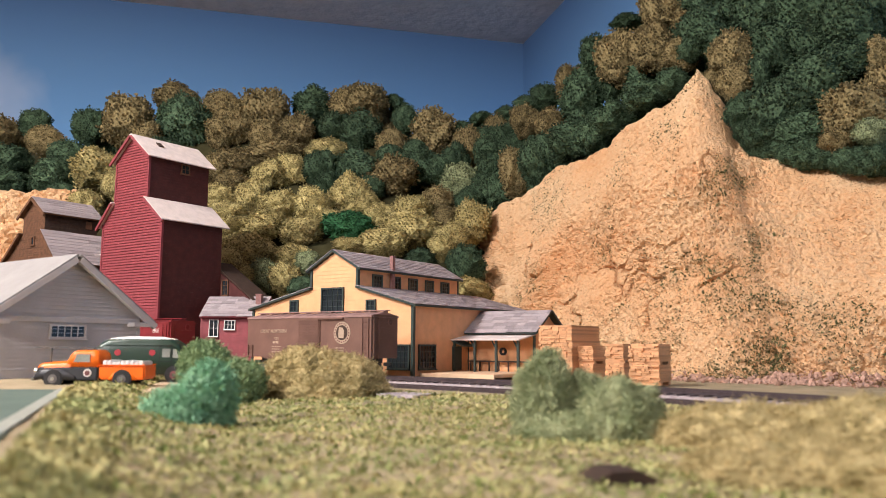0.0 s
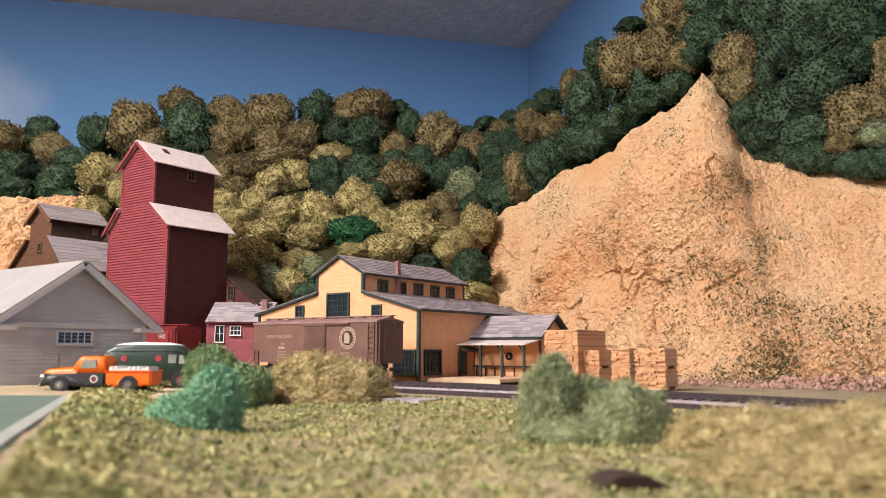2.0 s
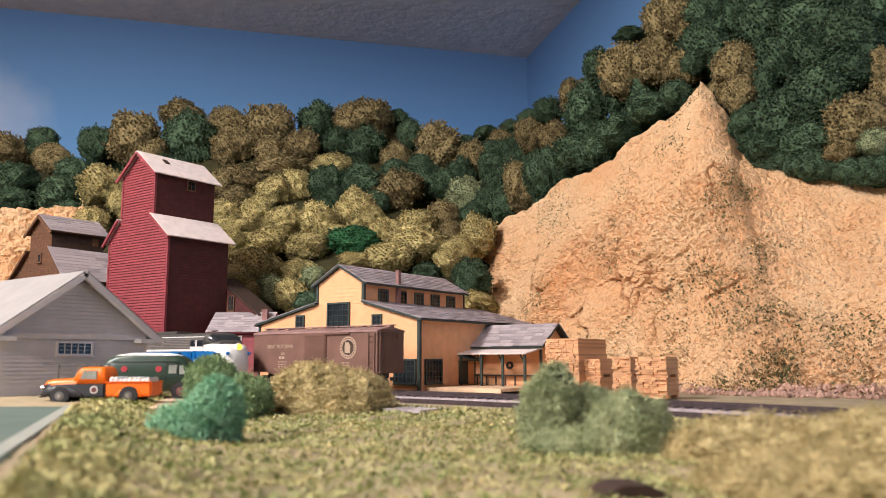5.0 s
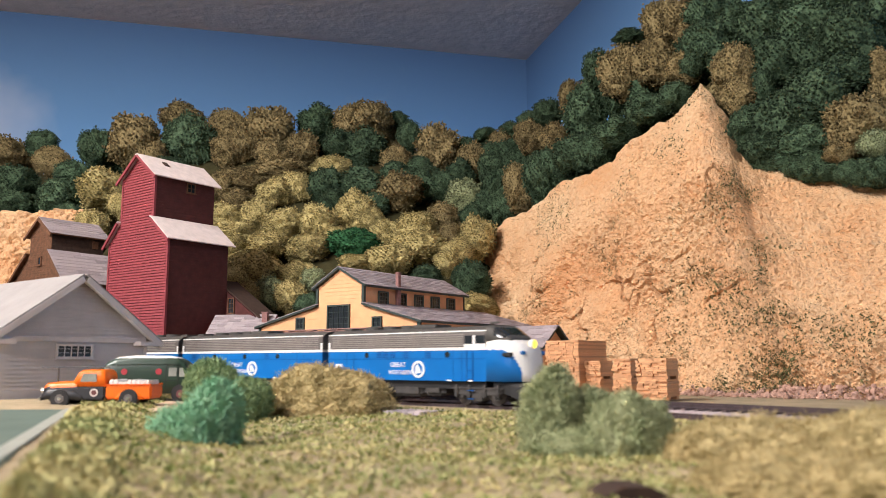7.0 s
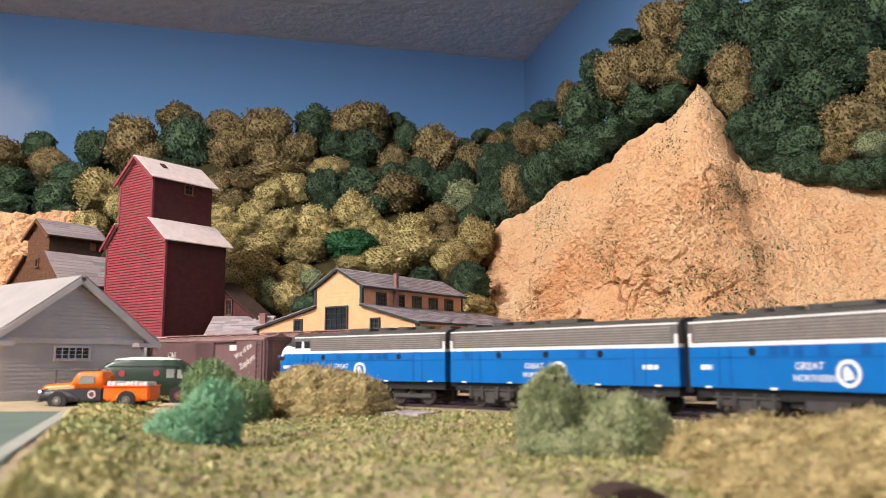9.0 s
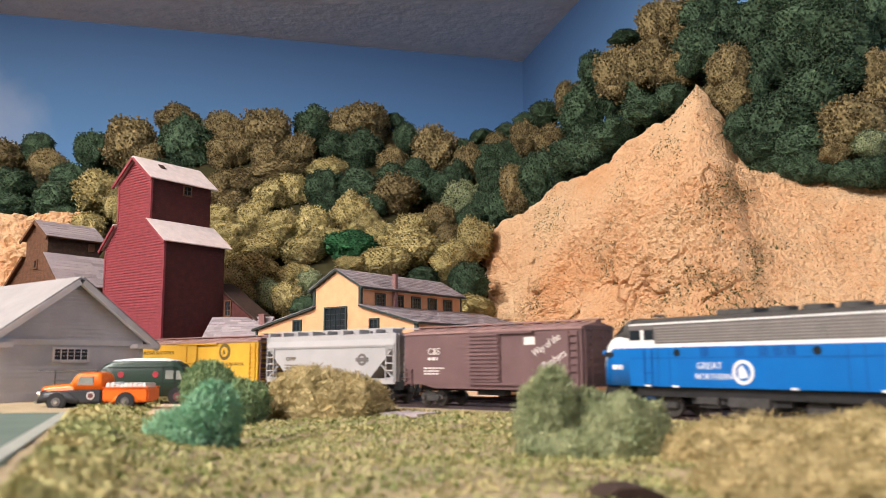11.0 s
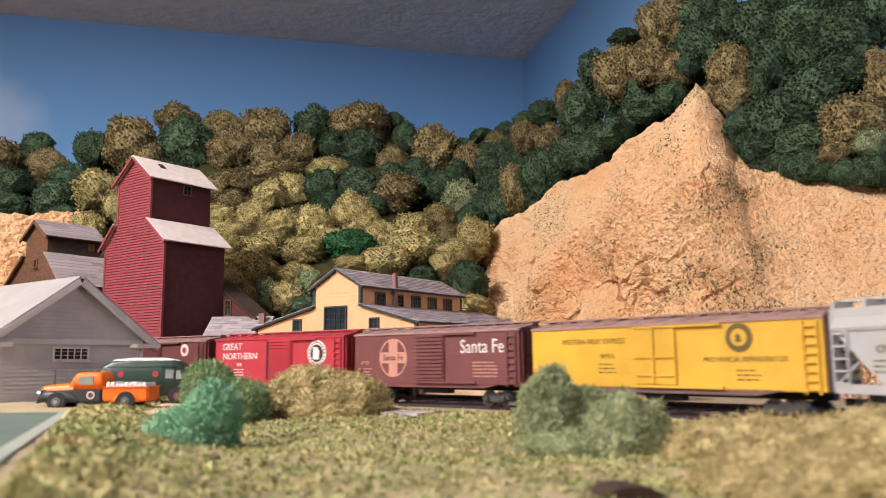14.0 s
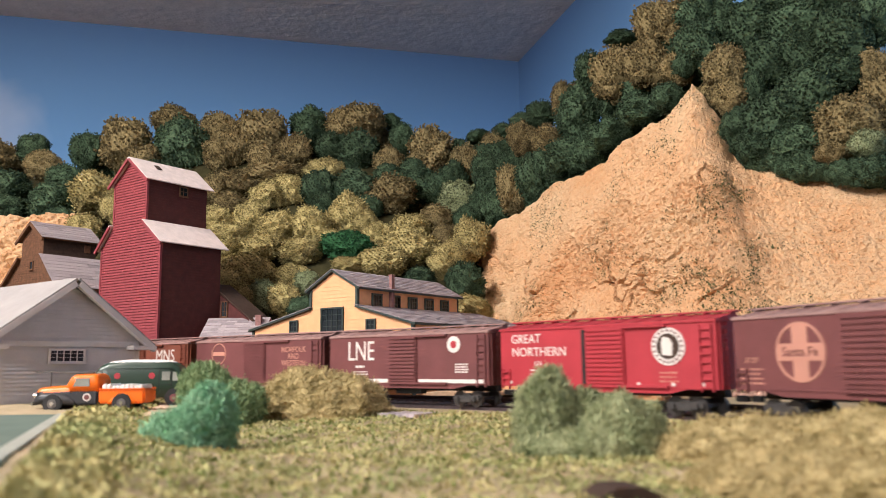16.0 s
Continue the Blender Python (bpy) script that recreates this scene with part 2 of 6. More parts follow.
def disc(x, z, y, r, t=0.0004, n=28, inner=0.0):
    bm = bmesh.new()
    if not inner:
        return cyl(bm, (x, y + t, z), (x, y, z), r, n)
    ring = []
    for k in range(n):
        a = 2 * math.pi * k / n
        ring.append([bm.verts.new((x + rr * math.cos(a), yy, z + rr * math.sin(a))) for rr, yy in ((r, y), (inner, y), (inner, y + t), (r, y + t))])
    for k in range(n):
        p, q = ring[k], ring[(k + 1) % n]
        for i in range(4):
            bm.faces.new((p[i], q[i], q[(i + 1) % 4], p[(i + 1) % 4]))
    bmesh.ops.recalc_face_normals(bm, faces=bm.faces)
    return bm


def hull_rings(rows, count, n=28):
    """Rounded cross-sections along x, evenly drawn between rows of (x, half width, foot, top, squareness)."""
    t = np.array(rows, float)
    rings = []
    for x in np.linspace(t[0, 0], t[-1, 0], count):
        w, zb, zt, p = (float(np.interp(x, t[:, 0], t[:, i])) for i in (1, 2, 3, 4))
        ring = []
        for k in range(n + 1):
            a = math.pi - math.pi * k / n
            c, q = math.cos(a), abs(math.sin(a))
            ring.append((float(x), w * math.copysign(abs(c) ** p, c), zb + (zt - zb) * q ** p))
        rings.append(ring)
    return rings


def skin(rings, keep=lambda c: True):
    """The faces between the rings, and the two ends, whose middles pass the test."""
    bm = bmesh.new()
    vs = [[bm.verts.new(p) for p in r] for r in rings]
    m = len(vs[0])
    faces = [(a[i], b[i], b[(i + 1) % m], a[(i + 1) % m]) for a, b in zip(vs, vs[1:]) for i in range(m)] + [vs[0], vs[-1]]
    for f in faces:
        if keep(sum((v.co for v in f), Vector()) / len(f)):
            bm.faces.new(f)
    bmesh.ops.delete(bm, geom=[v for v in bm.verts if not v.link_faces], context="VERTS")
    bmesh.ops.recalc_face_normals(bm, faces=bm.faces)
    return bm


# ---- the room ----
CORNER = Vector((0.241, 2.159, 0.0))
CEIL = 0.886
NORTH, EAST = Vector((-0.970, -0.242, 0)), Vector((0.242, -0.970, 0))


def wall(name, a, b, z0, z1, thick, material, label):
    """A wall from a to b in plan, its thickness to the right of the way from a to b."""
    d = (b - a).normalized()
    n = Vector((d.y, -d.x, 0)) * thick
    bm = bmesh.new()
    lo = [bm.verts.new((p.x, p.y, z0)) for p in (a, b, b + n, a + n)]
    hi = [bm.verts.new((p.x, p.y, z1)) for p in (a, b, b + n, a + n)]
    bm.faces.new(lo), bm.faces.new(hi)
    for i in range(4):
        bm.faces.new((lo[i], lo[(i + 1) % 4], hi[(i + 1) % 4], hi[i]))
    bmesh.ops.recalc_face_normals(bm, faces=bm.faces)
    return tagged(part(name, bm, material), label, "wall", kind="structure")


NW, SE = CORNER + NORTH * 4.2, CORNER + EAST * 4.2
SW = NW + EAST * 4.2
wall("wall_north", NW, CORNER + Vector((0.1, 0.025, 0)), -0.02, 1.0, -0.1, M_SKY, "blue wall painted as sky with a soft cloud")
wall("wall_east", CORNER, SE, -0.02, 1.0, -0.1, M_SKY, "blue painted side wall meeting the ceiling")
wall("wall_south", SE, SW, -0.02, 1.0, -0.1, M_WHITEWALL, "plain pale wall behind the layout")
wall("wall_west", SW, NW, -0.02, 1.0, -0.1, M_WHITEWALL, "plain pale wall closing the room")
bm = boxes((-5.5, 2.2, -3.5, 2.8, CEIL, CEIL + 0.08))
tagged(part("ceiling", bm, M_CEIL), "grey-brown ceiling with knocked-down plaster texture", "ceiling", kind="structure")

# ---- the line of the track: one curve for the main line, one beside it for the siding ----
WAY = [(-4.0, 1.20), (-2.6, 1.36), (-1.75, 1.34), (-1.05, 1.17), (-0.62, 0.962), (-0.345, 0.782), (-0.211, 0.690), (-0.083, 0.600), (0.038, 0.502),
       (0.143, 0.387), (0.182, 0.320), (0.211, 0.245), (0.228, 0.16), (0.235, 0.05), (0.235, -0.3), (0.235, -0.9), (0.235, -1.4), (0.235, -1.9)]


def curve_line(ctrl, step=0.004):
    p = np.array([ctrl[0], *ctrl, ctrl[-1]], float)
    out = []
    for i in range(1, len(p) - 2):
        n = max(8, int(np.linalg.norm(p[i + 1] - p[i]) / 0.002))
        for t in np.linspace(0, 1, n, endpoint=False):
            a, b, c, d = p[i - 1], p[i], p[i + 1], p[i + 2]
            out.append(0.5 * (2 * b + (c - a) * t + (2 * a - 5 * b + 4 * c - d) * t ** 2 + (3 * b - a - 3 * c + d) * t ** 3))
    out = np.array(out)
    for _ in range(60):
        out[1:-1] = (out[:-2] + 2 * out[1:-1] + out[2:]) / 4
    s = np.concatenate([[0], np.cumsum(np.linalg.norm(np.diff(out, axis=0), axis=1))])
    q = np.arange(0, s[-1], step)
    return np.stack([np.interp(q, s, out[:, 0]), np.interp(q, s, out[:, 1])], 1), q


def beside(line, d):
    t = np.gradient(line, axis=0)
    t /= np.linalg.norm(t, axis=1)[:, None]
    return line + np.stack([-t[:, 1], t[:, 0]], 1) * d


MAIN, MAIN_S = curve_line(WAY)
RAIL_Z, SIDE_Z = 0.0085, 0.0115
keep = (MAIN[:, 0] > -0.75) & (MAIN[:, 1] > 0.05)
SIDING = beside(MAIN[keep], 0.048)
THIRD = beside(MAIN[(MAIN[:, 0] > -0.75) & (MAIN[:, 0] < -0.13)], 0.078)


def spot(s):
    """Place and heading on the main line, s metres along it."""
    x, y = np.interp(s, MAIN_S, MAIN[:, 0]), np.interp(s, MAIN_S, MAIN[:, 1])
    return Vector((x, y, RAIL_Z))


def sweep(name, line, profile, material, parent=None, label=""):
    bm = bmesh.new()
    t = np.gradient(line, axis=0)
    t /= np.linalg.norm(t, axis=1)[:, None]
    rings = [[bm.verts.new((p[0] - d[1] * a, p[1] + d[0] * a, z)) for a, z in profile] for p, d in zip(line, t)]
    n = len(profile)
    for r, q in zip(rings, rings[1:]):
        for i in range(n):
            bm.faces.new((r[i], q[i], q[(i + 1) % n], r[(i + 1) % n]))
    bmesh.ops.recalc_face_normals(bm, faces=bm.faces)
    return part(name, bm, material, parent, label)


def rail_profile(off, top):
    return [(off - 0.0011, top - 0.0022), (off + 0.0011, top - 0.0022), (off + 0.0003, top - 0.0017), (off + 0.0004, top), (off - 0.0004, top), (off - 0.0003, top - 0.0017)]


def track(line, top, label):
    tr = thing("track", Matrix(), label, "railway track", kind="structure")
    thin = line[::2]
    for off in (-0.00825, 0.00825):
        sweep("rail", thin, rail_profile(off, top), M_RAIL, tr)
    rng = random.Random(len(line))
    bm = bmesh.new()
    t = np.gradient(line, axis=0)
    for i in range(0, len(line), 2):
        if not (-1.0 < line[i][0] and line[i][1] > -0.1):
            continue
        a = math.atan2(t[i][1], t[i][0]) + rng.uniform(-0.03, 0.03)
        r = bmesh.ops.create_cube(bm, size=1, matrix=Matrix.Translation((*line[i], top - 0.0034)) @ Matrix.Rotation(a, 4, "Z") @ Matrix.Diagonal((0.0028, 0.030 + rng.uniform(-0.001, 0.001), 0.0022, 1)))
    tagged(part("ties", bm, M_TIE, tr, "dark brown wooden ties"), kind="stuff")
    sweep("ballast", thin, [(-0.030, top - 0.012), (0.030, top - 0.012), (0.0175, top - 0.0032), (-0.0175, top - 0.0032)], M_BALLAST, tr, "grey-mauve crushed stone ballast")
    return tr


track(MAIN, RAIL_Z, "main line track, dull steel rails on grey ballast")
track(SIDING, SIDE_Z, "siding track, brown steel rails on grey ballast")
track(THIRD, SIDE_Z, "short storage track beside the red elevator")


# ---- the ground: one sheet ----
def fbm(x, y, z=0.0, k=4):
    return noise.fractal(Vector((x, y, z)), 1.0, 2.0, k)


def ramp01(v, a, b):
    t = min(1, max(0, (v - a) / (b - a)))
    return t * t * (3 - 2 * t)


def height(x, y):
    if y < 0.41 and (x + 0.19) * 0.927 + (y - 0.405) * 0.374 < -0.002:
        return 0.006
    # along the yard the ground is level; in front of the tracks it falls away a little, with humps of turf
    d = (x * 0.64 + (y - 0.54) * 0.77)
    base = 0.001 + 0.0055 * ramp01(d, -0.20, -0.03)
    left = ramp01(-x - 0.30 * y, -0.02, 0.05)
    base += (0.0122 - base) * left
    hump = 0.0025 * fbm(x * 22, y * 22) * ramp01(-d, 0.03, 0.10)
    hump += 0.0009 * fbm(x * 90, y * 90, 3.0, 3) * ramp01(-d, 0.03, 0.06)
    hump += 0.0022 * math.exp(-((x + 0.02) ** 2 + (y - 0.33) ** 2) / 0.01)
    return base + hump * (1 - 0.7 * left)


def axis_steps(lo, hi, a, b, fine, coarse):
    return np.concatenate([np.arange(lo, a, coarse), np.arange(a, b, fine), np.arange(b, hi + coarse, coarse)])


gx, gy = axis_steps(-4.6, 1.9, -0.45, 0.4, 0.0042, 0.12), axis_steps(-3.2, 2.6, 0.1, 0.9, 0.0042, 0.12)
gv = [(x, y, height(x, y)) for y in gy for x in gx]
W = len(gx)
gf = [(j * W + i, j * W + i + 1, (j + 1) * W + i + 1, (j + 1) * W + i) for j in range(len(gy) - 1) for i in range(W - 1)]
me = bpy.data.meshes.new("ground")
me.from_pydata(gv, [], gf)
me.materials.append(M_GROUND)
tagged(new("ground", me), "sandy brown and green scenic ground", "ground", kind="structure")


# ---- hill, cliff ----
def hill_z(x, y):
    ridge = 1.0 - 0.35 * ramp01(x, -0.15, 0.2)
    y -= 0.16 * ramp01(-x, 0.49, 0.55)
    rise = min(0.42, max(0, y - 0.97 + 0.25 * max(0, x)))
    return 0.050 * ridge + 0.85 * rise * ridge + 0.02 * fbm(x * 6, y * 6)


def grid_mesh(name, us, vs, fn, material, smooth=True):
    pts = [fn(u, v) for v in vs for u in us]
    w = len(us)
    fs = [(j * w + i, j * w + i + 1, (j + 1) * w + i + 1, (j + 1) * w + i) for j in range(len(vs) - 1) for i in range(w - 1)]
    me = bpy.data.meshes.new(name)
    me.from_pydata(pts, [], fs)
    me.materials.append(material)
    if smooth:
        me.polygons.foreach_set("use_smooth", [True] * len(fs))
    return new(name, me)


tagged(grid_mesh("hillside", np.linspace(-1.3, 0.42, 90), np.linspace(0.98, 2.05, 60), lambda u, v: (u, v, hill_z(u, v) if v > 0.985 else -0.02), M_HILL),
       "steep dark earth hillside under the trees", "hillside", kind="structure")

FOOT = np.array([(-0.0273, 1.1517), (0.034, 1.0519), (0.0734, 0.9731), (0.1008, 0.9182), (0.127, 0.8605), (0.1437, 0.8238), (0.1585, 0.7942), (0.1837, 0.7475), (0.2134, 0.6963), (0.2301, 0.6749),
                 (0.24, 0.665), (0.2541, 0.6509), (0.2663, 0.6394), (0.2743, 0.6325), (0.2869, 0.6215), (0.3059, 0.6053), (0.3284, 0.5873), (0.3609, 0.5626), (0.4078, 0.5307)])
BROW = np.array([(0.0468, 1.277, 0.2088), (0.0851, 1.1642, 0.2404), (0.1339, 1.1104, 0.2579), (0.1658, 1.0782, 0.2754), (0.1983, 1.0205, 0.2816), (0.2167, 0.9838, 0.2853), (0.2328, 0.9574, 0.3053),
                 (0.2584, 0.92, 0.3199), (0.2745, 0.8831, 0.3199), (0.2854, 0.8674, 0.3381), (0.2924, 0.86, 0.3481), (0.3007, 0.8494, 0.3299), (0.311, 0.8363, 0.2997), (0.319, 0.8254, 0.27),
                 (0.3321, 0.8081, 0.248), (0.3515, 0.7805, 0.2279), (0.3726, 0.7446, 0.2068), (0.4021, 0.7035, 0.1942), (0.4509, 0.6753, 0.1868)])


def along(table, u):
    k = np.linspace(0, 1, len(table))
    return np.array([np.interp(u, k, table[:, i]) for i in range(table.shape[1])])


def crack_cells(p):
    """Distances to the two nearest cells of the pattern along which the plaster has split."""
    w = p + Vector((noise.noise(p * 34), noise.noise(p * 34 + Vector((9, 0, 0))), noise.noise(p * 34 + Vector((0, 9, 0))))) * 0.014
    return w, noise.voronoi(Vector((w.x * 17, w.y * 17, w.z * 10)))[0]


def cliff_point(u, v):
    a, b = along(FOOT, u), along(BROW, u)
    x, y = a[0] + (b[0] - a[0]) * v ** 1.15, a[1] + (b[1] - a[1]) * v ** 1.15
    p = Vector((x, y, b[2] * v))
    n = Vector((-0.75, -0.62, 0.15)) * (1 - 0.6 * v ** 6)
    big = noise.fractal(p * 8, 1.0, 2.1, 4) * 0.013
    w, d1 = crack_cells(p)
    d2 = noise.voronoi(w * 48)[0]
    # trowelled patches lie between crumbly ones
    rough = 0.45 + 0.55 * ramp01(noise.fractal(p * 7 + Vector((2, 7, 1)), 1, 2, 2), -0.25, 0.20)
    facet = (0.5 - d1[0]) * 0.013 + (0.5 - d2[0]) * 0.0085 * rough
    fine = (noise.fractal(p * 120, 0.5, 2.1, 4) * 0.0056 - 0.004 * max(0, 0.45 - noise.voronoi(w * 130)[0][0])) * rough
    ledge = 0.006 * abs(noise.noise(Vector((w.x * 22, w.y * 22, w.z * 62)))) * rough
    crack = -0.014 * max(0, 1 - (d1[1] - d1[0]) / 0.030) * ramp01(noise.noise(p * 13), 0.08, 0.35) * (1 - ramp01(v, 0.55, 0.8))
    gully = -0.007 * max(0, 1 - abs(noise.noise(Vector((x * 26 + y * 9, y * 14, p.z * 5)))) / 0.06) * ramp01(noise.noise(p * 7 + Vector((5, 5, 5))), 0.0, 0.3)
    p += n * (big + facet + fine + ledge + crack + gully) + Vector((0, 0, 0.009 * v ** 4 * noise.fractal(p * 22, 1, 2, 3)))
    return p


cliff = tagged(grid_mesh("cliff", np.linspace(0, 1, 560), np.linspace(0, 1, 270), cliff_point, M_ROCK, False), "tan plaster rock cliff with cracks and tufts", "cliff", kind="structure")


def upper_slope(u, v):
    b = along(BROW, u)
    p = Vector((b[0] + 0.22 * v, b[1] + 0.20 * v, b[2] - 0.050 + 0.24 * v ** 0.8 - 0.02 * (v < 0.02)))
    return p + Vector((0, 0, 0.015 * fbm(p.x * 9, p.y * 9)))


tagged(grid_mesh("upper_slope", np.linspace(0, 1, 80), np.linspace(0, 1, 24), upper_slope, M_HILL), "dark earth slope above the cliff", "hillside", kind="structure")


def moss(n, seed, size, material, label, clump=1.5, loose=0.0):
    """Crumbs of green ground foam caught in clusters on the rock."""
    rr = random.Random(seed)
    vs, fs = [], []
    while len(fs) < n:
        u, v = rr.uniform(0.12, 0.9), rr.random() ** 1.5
        p = cliff_point(u, v)
        w, d1 = crack_cells(p)
        dens = clump * noise.fractal(p * 16 + Vector((4, 4, 4)), 1, 2, 3) + 0.30 * (1 - v) - 0.30 + loose
        if d1[1] - d1[0] < 0.05 and noise.noise(p * 13) > 0.15:
            dens += 0.3
        if dens < rr.random() * 0.6:
            continue
        k = len(vs)
        s = size * rr.uniform(0.4, 1.2)
        c = p + Vector((-0.6, -0.5, 0.3)) * rr.uniform(0.0002, 0.002)
        vs += [tuple(c + Vector((rr.gauss(0, s), rr.gauss(0, s), rr.gauss(0, s)))) for _ in range(3)]
        fs.append((k, k + 1, k + 2))
    me = bpy.data.meshes.new("moss")
    me.from_pydata(vs, [], fs)
    me.materials.append(material)
    return tagged(new("moss", me), label, "moss", kind="stuff")


moss(7500, 21, 0.0010, mat("moss_green", (0.115, 0.11, 0.048), 0.95, 0.4, 300), "dull green foam crumbs clinging to the cliff in clumps", 1.2)
moss(12000, 22, 0.0008, mat("rock_crumb", (0.13, 0.12, 0.06), 0.95, 0.4, 300), "dark grit scattered on the cliff face", 0.7, 0.30)


def left_cliff(u, v):
    p = Vector((-1.05 + 0.52 * u, 1.085 + 0.09 * v, 0.265 * v))
    return p + Vector((0, -1, 0.2)) * (noise.fractal(p * 12, 1, 2, 4) * 0.022 + noise.fractal(p * 70, 0.6, 2, 3) * 0.009)


tagged(grid_mesh("cliff", np.linspace(0, 1, 180), np.linspace(0, 1, 110), left_cliff, M_ROCK, False), "small tan plaster rock face behind the brown elevator", "cliff", kind="structure")


# ---- foliage ----
def puff(seed, crumbs=2300, lump=0.24):
    """A lumpy dome of foam foliage, unit radius, wrapped in small curled crumbs."""
    rng = random.Random(seed)
    bm = bmesh.new()
    bmesh.ops.create_icosphere(bm, subdivisions=4, radius=1)
    off = Vector((rng.uniform(0, 50), rng.uniform(0, 50), rng.uniform(0, 50)))
    for v in bm.verts:
        d = v.co.normalized()
        r = 0.88 + lump * noise.fractal(d * 1.5 + off, 1, 2, 3) + 0.14 * (0.5 - noise.voronoi(d * 3.2 + off)[0][0]) + 0.16 * (0.4 - noise.voronoi(d * 8 + off)[0][0])
        v.co = d * r
    base = [v.co.copy() for v in bm.verts]
    bmesh.ops.delete(bm, geom=list(bm.verts), context="VERTS")
    bmesh.ops.create_icosphere(bm, subdivisions=3, radius=1)
    for v in bm.verts:
        v.co = v.co.normalized() * (min(base, key=lambda q: (q.normalized() - v.co).length_squared).length * 0.94)
    vs, fs = [tuple(v.co) for v in bm.verts], [tuple(v.index for v in f.verts) for f in bm.faces]
    bm.free()
    for _ in range(crumbs):
        c = rng.choice(base)
        p = c * rng.uniform(0.95, 1.05) + Vector((rng.gauss(0, 0.015), rng.gauss(0, 0.015), rng.gauss(0, 0.015)))
        s = rng.uniform(0.026, 0.046)
        turn = Euler((rng.uniform(0, 6.3), rng.uniform(0, 6.3), rng.uniform(0, 6.3)))
        k = len(vs)
        for corner in ((1, 1, 1), (1, -1, -1), (-1, 1, -1), (-1, -1, 1)):
            q = Vector(corner) * s * rng.uniform(0.5, 1.0)
            q.rotate(turn)
            vs.append(tuple(p + q))
        fs += [(k, k + 1, k + 2), (k, k + 3, k + 1), (k, k + 2, k + 3), (k + 1, k + 3, k + 2)]
    me = bpy.data.meshes.new("foam_tree")
    me.from_pydata(vs, [], fs)
    return me


PUFF_MATS = {"o": (M_OLIVE, "olive-brown model tree, round puff of crumbly foam foliage darkened for weak light"), "d": (M_DARKF, "dark green model tree, round puff of foam foliage"),
             "y": (M_YOLIVE, "yellow-olive model tree, round puff of crumbly foam foliage"), "s": (M_SAGEF, "grey-green model bush of crumbly foam foliage"),
             "g": (M_BRIGHTF, "bright green low model bush of foam foliage")}
PUFFS = {}
for key, (m, _) in PUFF_MATS.items():
    PUFFS[key] = []
    for k in range(5 if key in "ody" else 2):
        me = puff(ord(key) * 10 + k)
        me.materials.append(m)
        PUFFS[key].append(me)

# each row: place of the middle, half width and half height, kind of foliage
HILL_TREES_A1 = [(-0.764, 1.346, 0.396, 0.0377, 0.0318, "o"), (-0.712, 1.368, 0.419, 0.0294, 0.0253, "d"), (-0.672, 1.326, 0.376, 0.0293, 0.0264, "o"), (-0.612, 1.361, 0.412, 0.0292, 0.0332, "d"),
    (-0.704, 1.279, 0.33, 0.0431, 0.0281, "d"), (-0.614, 1.243, 0.296, 0.0362, 0.0326, "d"), (-0.619, 1.295, 0.345, 0.0304, 0.0247, "d"), (-0.685, 1.233, 0.287, 0.0323, 0.0216, "d"),
    (-0.582, 1.205, 0.263, 0.0228, 0.0175, "d"), (-0.552, 1.258, 0.31, 0.0441, 0.0349, "y"), (-0.505, 1.226, 0.281, 0.0196, 0.0241, "y")]
HILL_TREES_A2 = [(-0.529, 1.18, 0.242, 0.0291, 0.0222, "y"), (-0.547, 1.368, 0.419, 0.0486, 0.0527, "o"), (-0.483, 1.428, 0.479, 0.0448, 0.0341, "o"), (-0.452, 1.372, 0.423, 0.0458, 0.0509, "d"),
    (-0.399, 1.411, 0.463, 0.0337, 0.0315, "o"), (-0.377, 1.352, 0.402, 0.029, 0.032, "o"), (-0.498, 1.329, 0.378, 0.0294, 0.0333, "o"), (-0.361, 1.262, 0.314, 0.0314, 0.0277, "o"),
    (-0.337, 1.199, 0.258, 0.0261, 0.0209, "y"), (-0.458, 1.295, 0.345, 0.0323, 0.0323, "d")]
HILL_TREES_B1 = [(-0.316, 1.391, 0.443, 0.0476, 0.0538, "o"), (-0.361, 1.366, 0.418, 0.0304, 0.0385, "o"), (-0.297, 1.34, 0.39, 0.0317, 0.0277, "o"), (-0.232, 1.419, 0.471, 0.0381, 0.0339, "d"),
    (-0.169, 1.419, 0.471, 0.0318, 0.036, "o"), (-0.13, 1.422, 0.474, 0.0531, 0.0383, "o"), (-0.08, 1.431, 0.482, 0.0214, 0.015, "d"), (-0.059, 1.388, 0.44, 0.0237, 0.0258, "d"),
    (-0.247, 1.352, 0.402, 0.034, 0.034, "o"), (-0.184, 1.363, 0.415, 0.0384, 0.0263, "d"), (-0.137, 1.356, 0.406, 0.0381, 0.0361, "d"), (-0.188, 1.311, 0.361, 0.0347, 0.0212, "y")]
HILL_TREES_B2 = [(-0.192, 1.268, 0.32, 0.0297, 0.0316, "d"), (-0.134, 1.271, 0.322, 0.0428, 0.0279, "d"), (-0.077, 1.324, 0.374, 0.0264, 0.0293, "o"), (-0.007, 1.353, 0.403, 0.0421, 0.0461, "o"),
    (-0.022, 1.273, 0.325, 0.0326, 0.0298, "d"), (0.052, 1.322, 0.371, 0.0292, 0.0351, "o"), (-0.075, 1.248, 0.3, 0.0474, 0.0346, "o"), (-0.281, 1.305, 0.355, 0.0537, 0.0192, "o"),
    (-0.33, 1.279, 0.33, 0.0393, 0.0244, "o"), (-0.272, 1.253, 0.305, 0.0293, 0.0256, "y"), (-0.238, 1.266, 0.317, 0.0278, 0.0278, "y"), (-0.322, 1.231, 0.286, 0.0305, 0.0215, "o")]
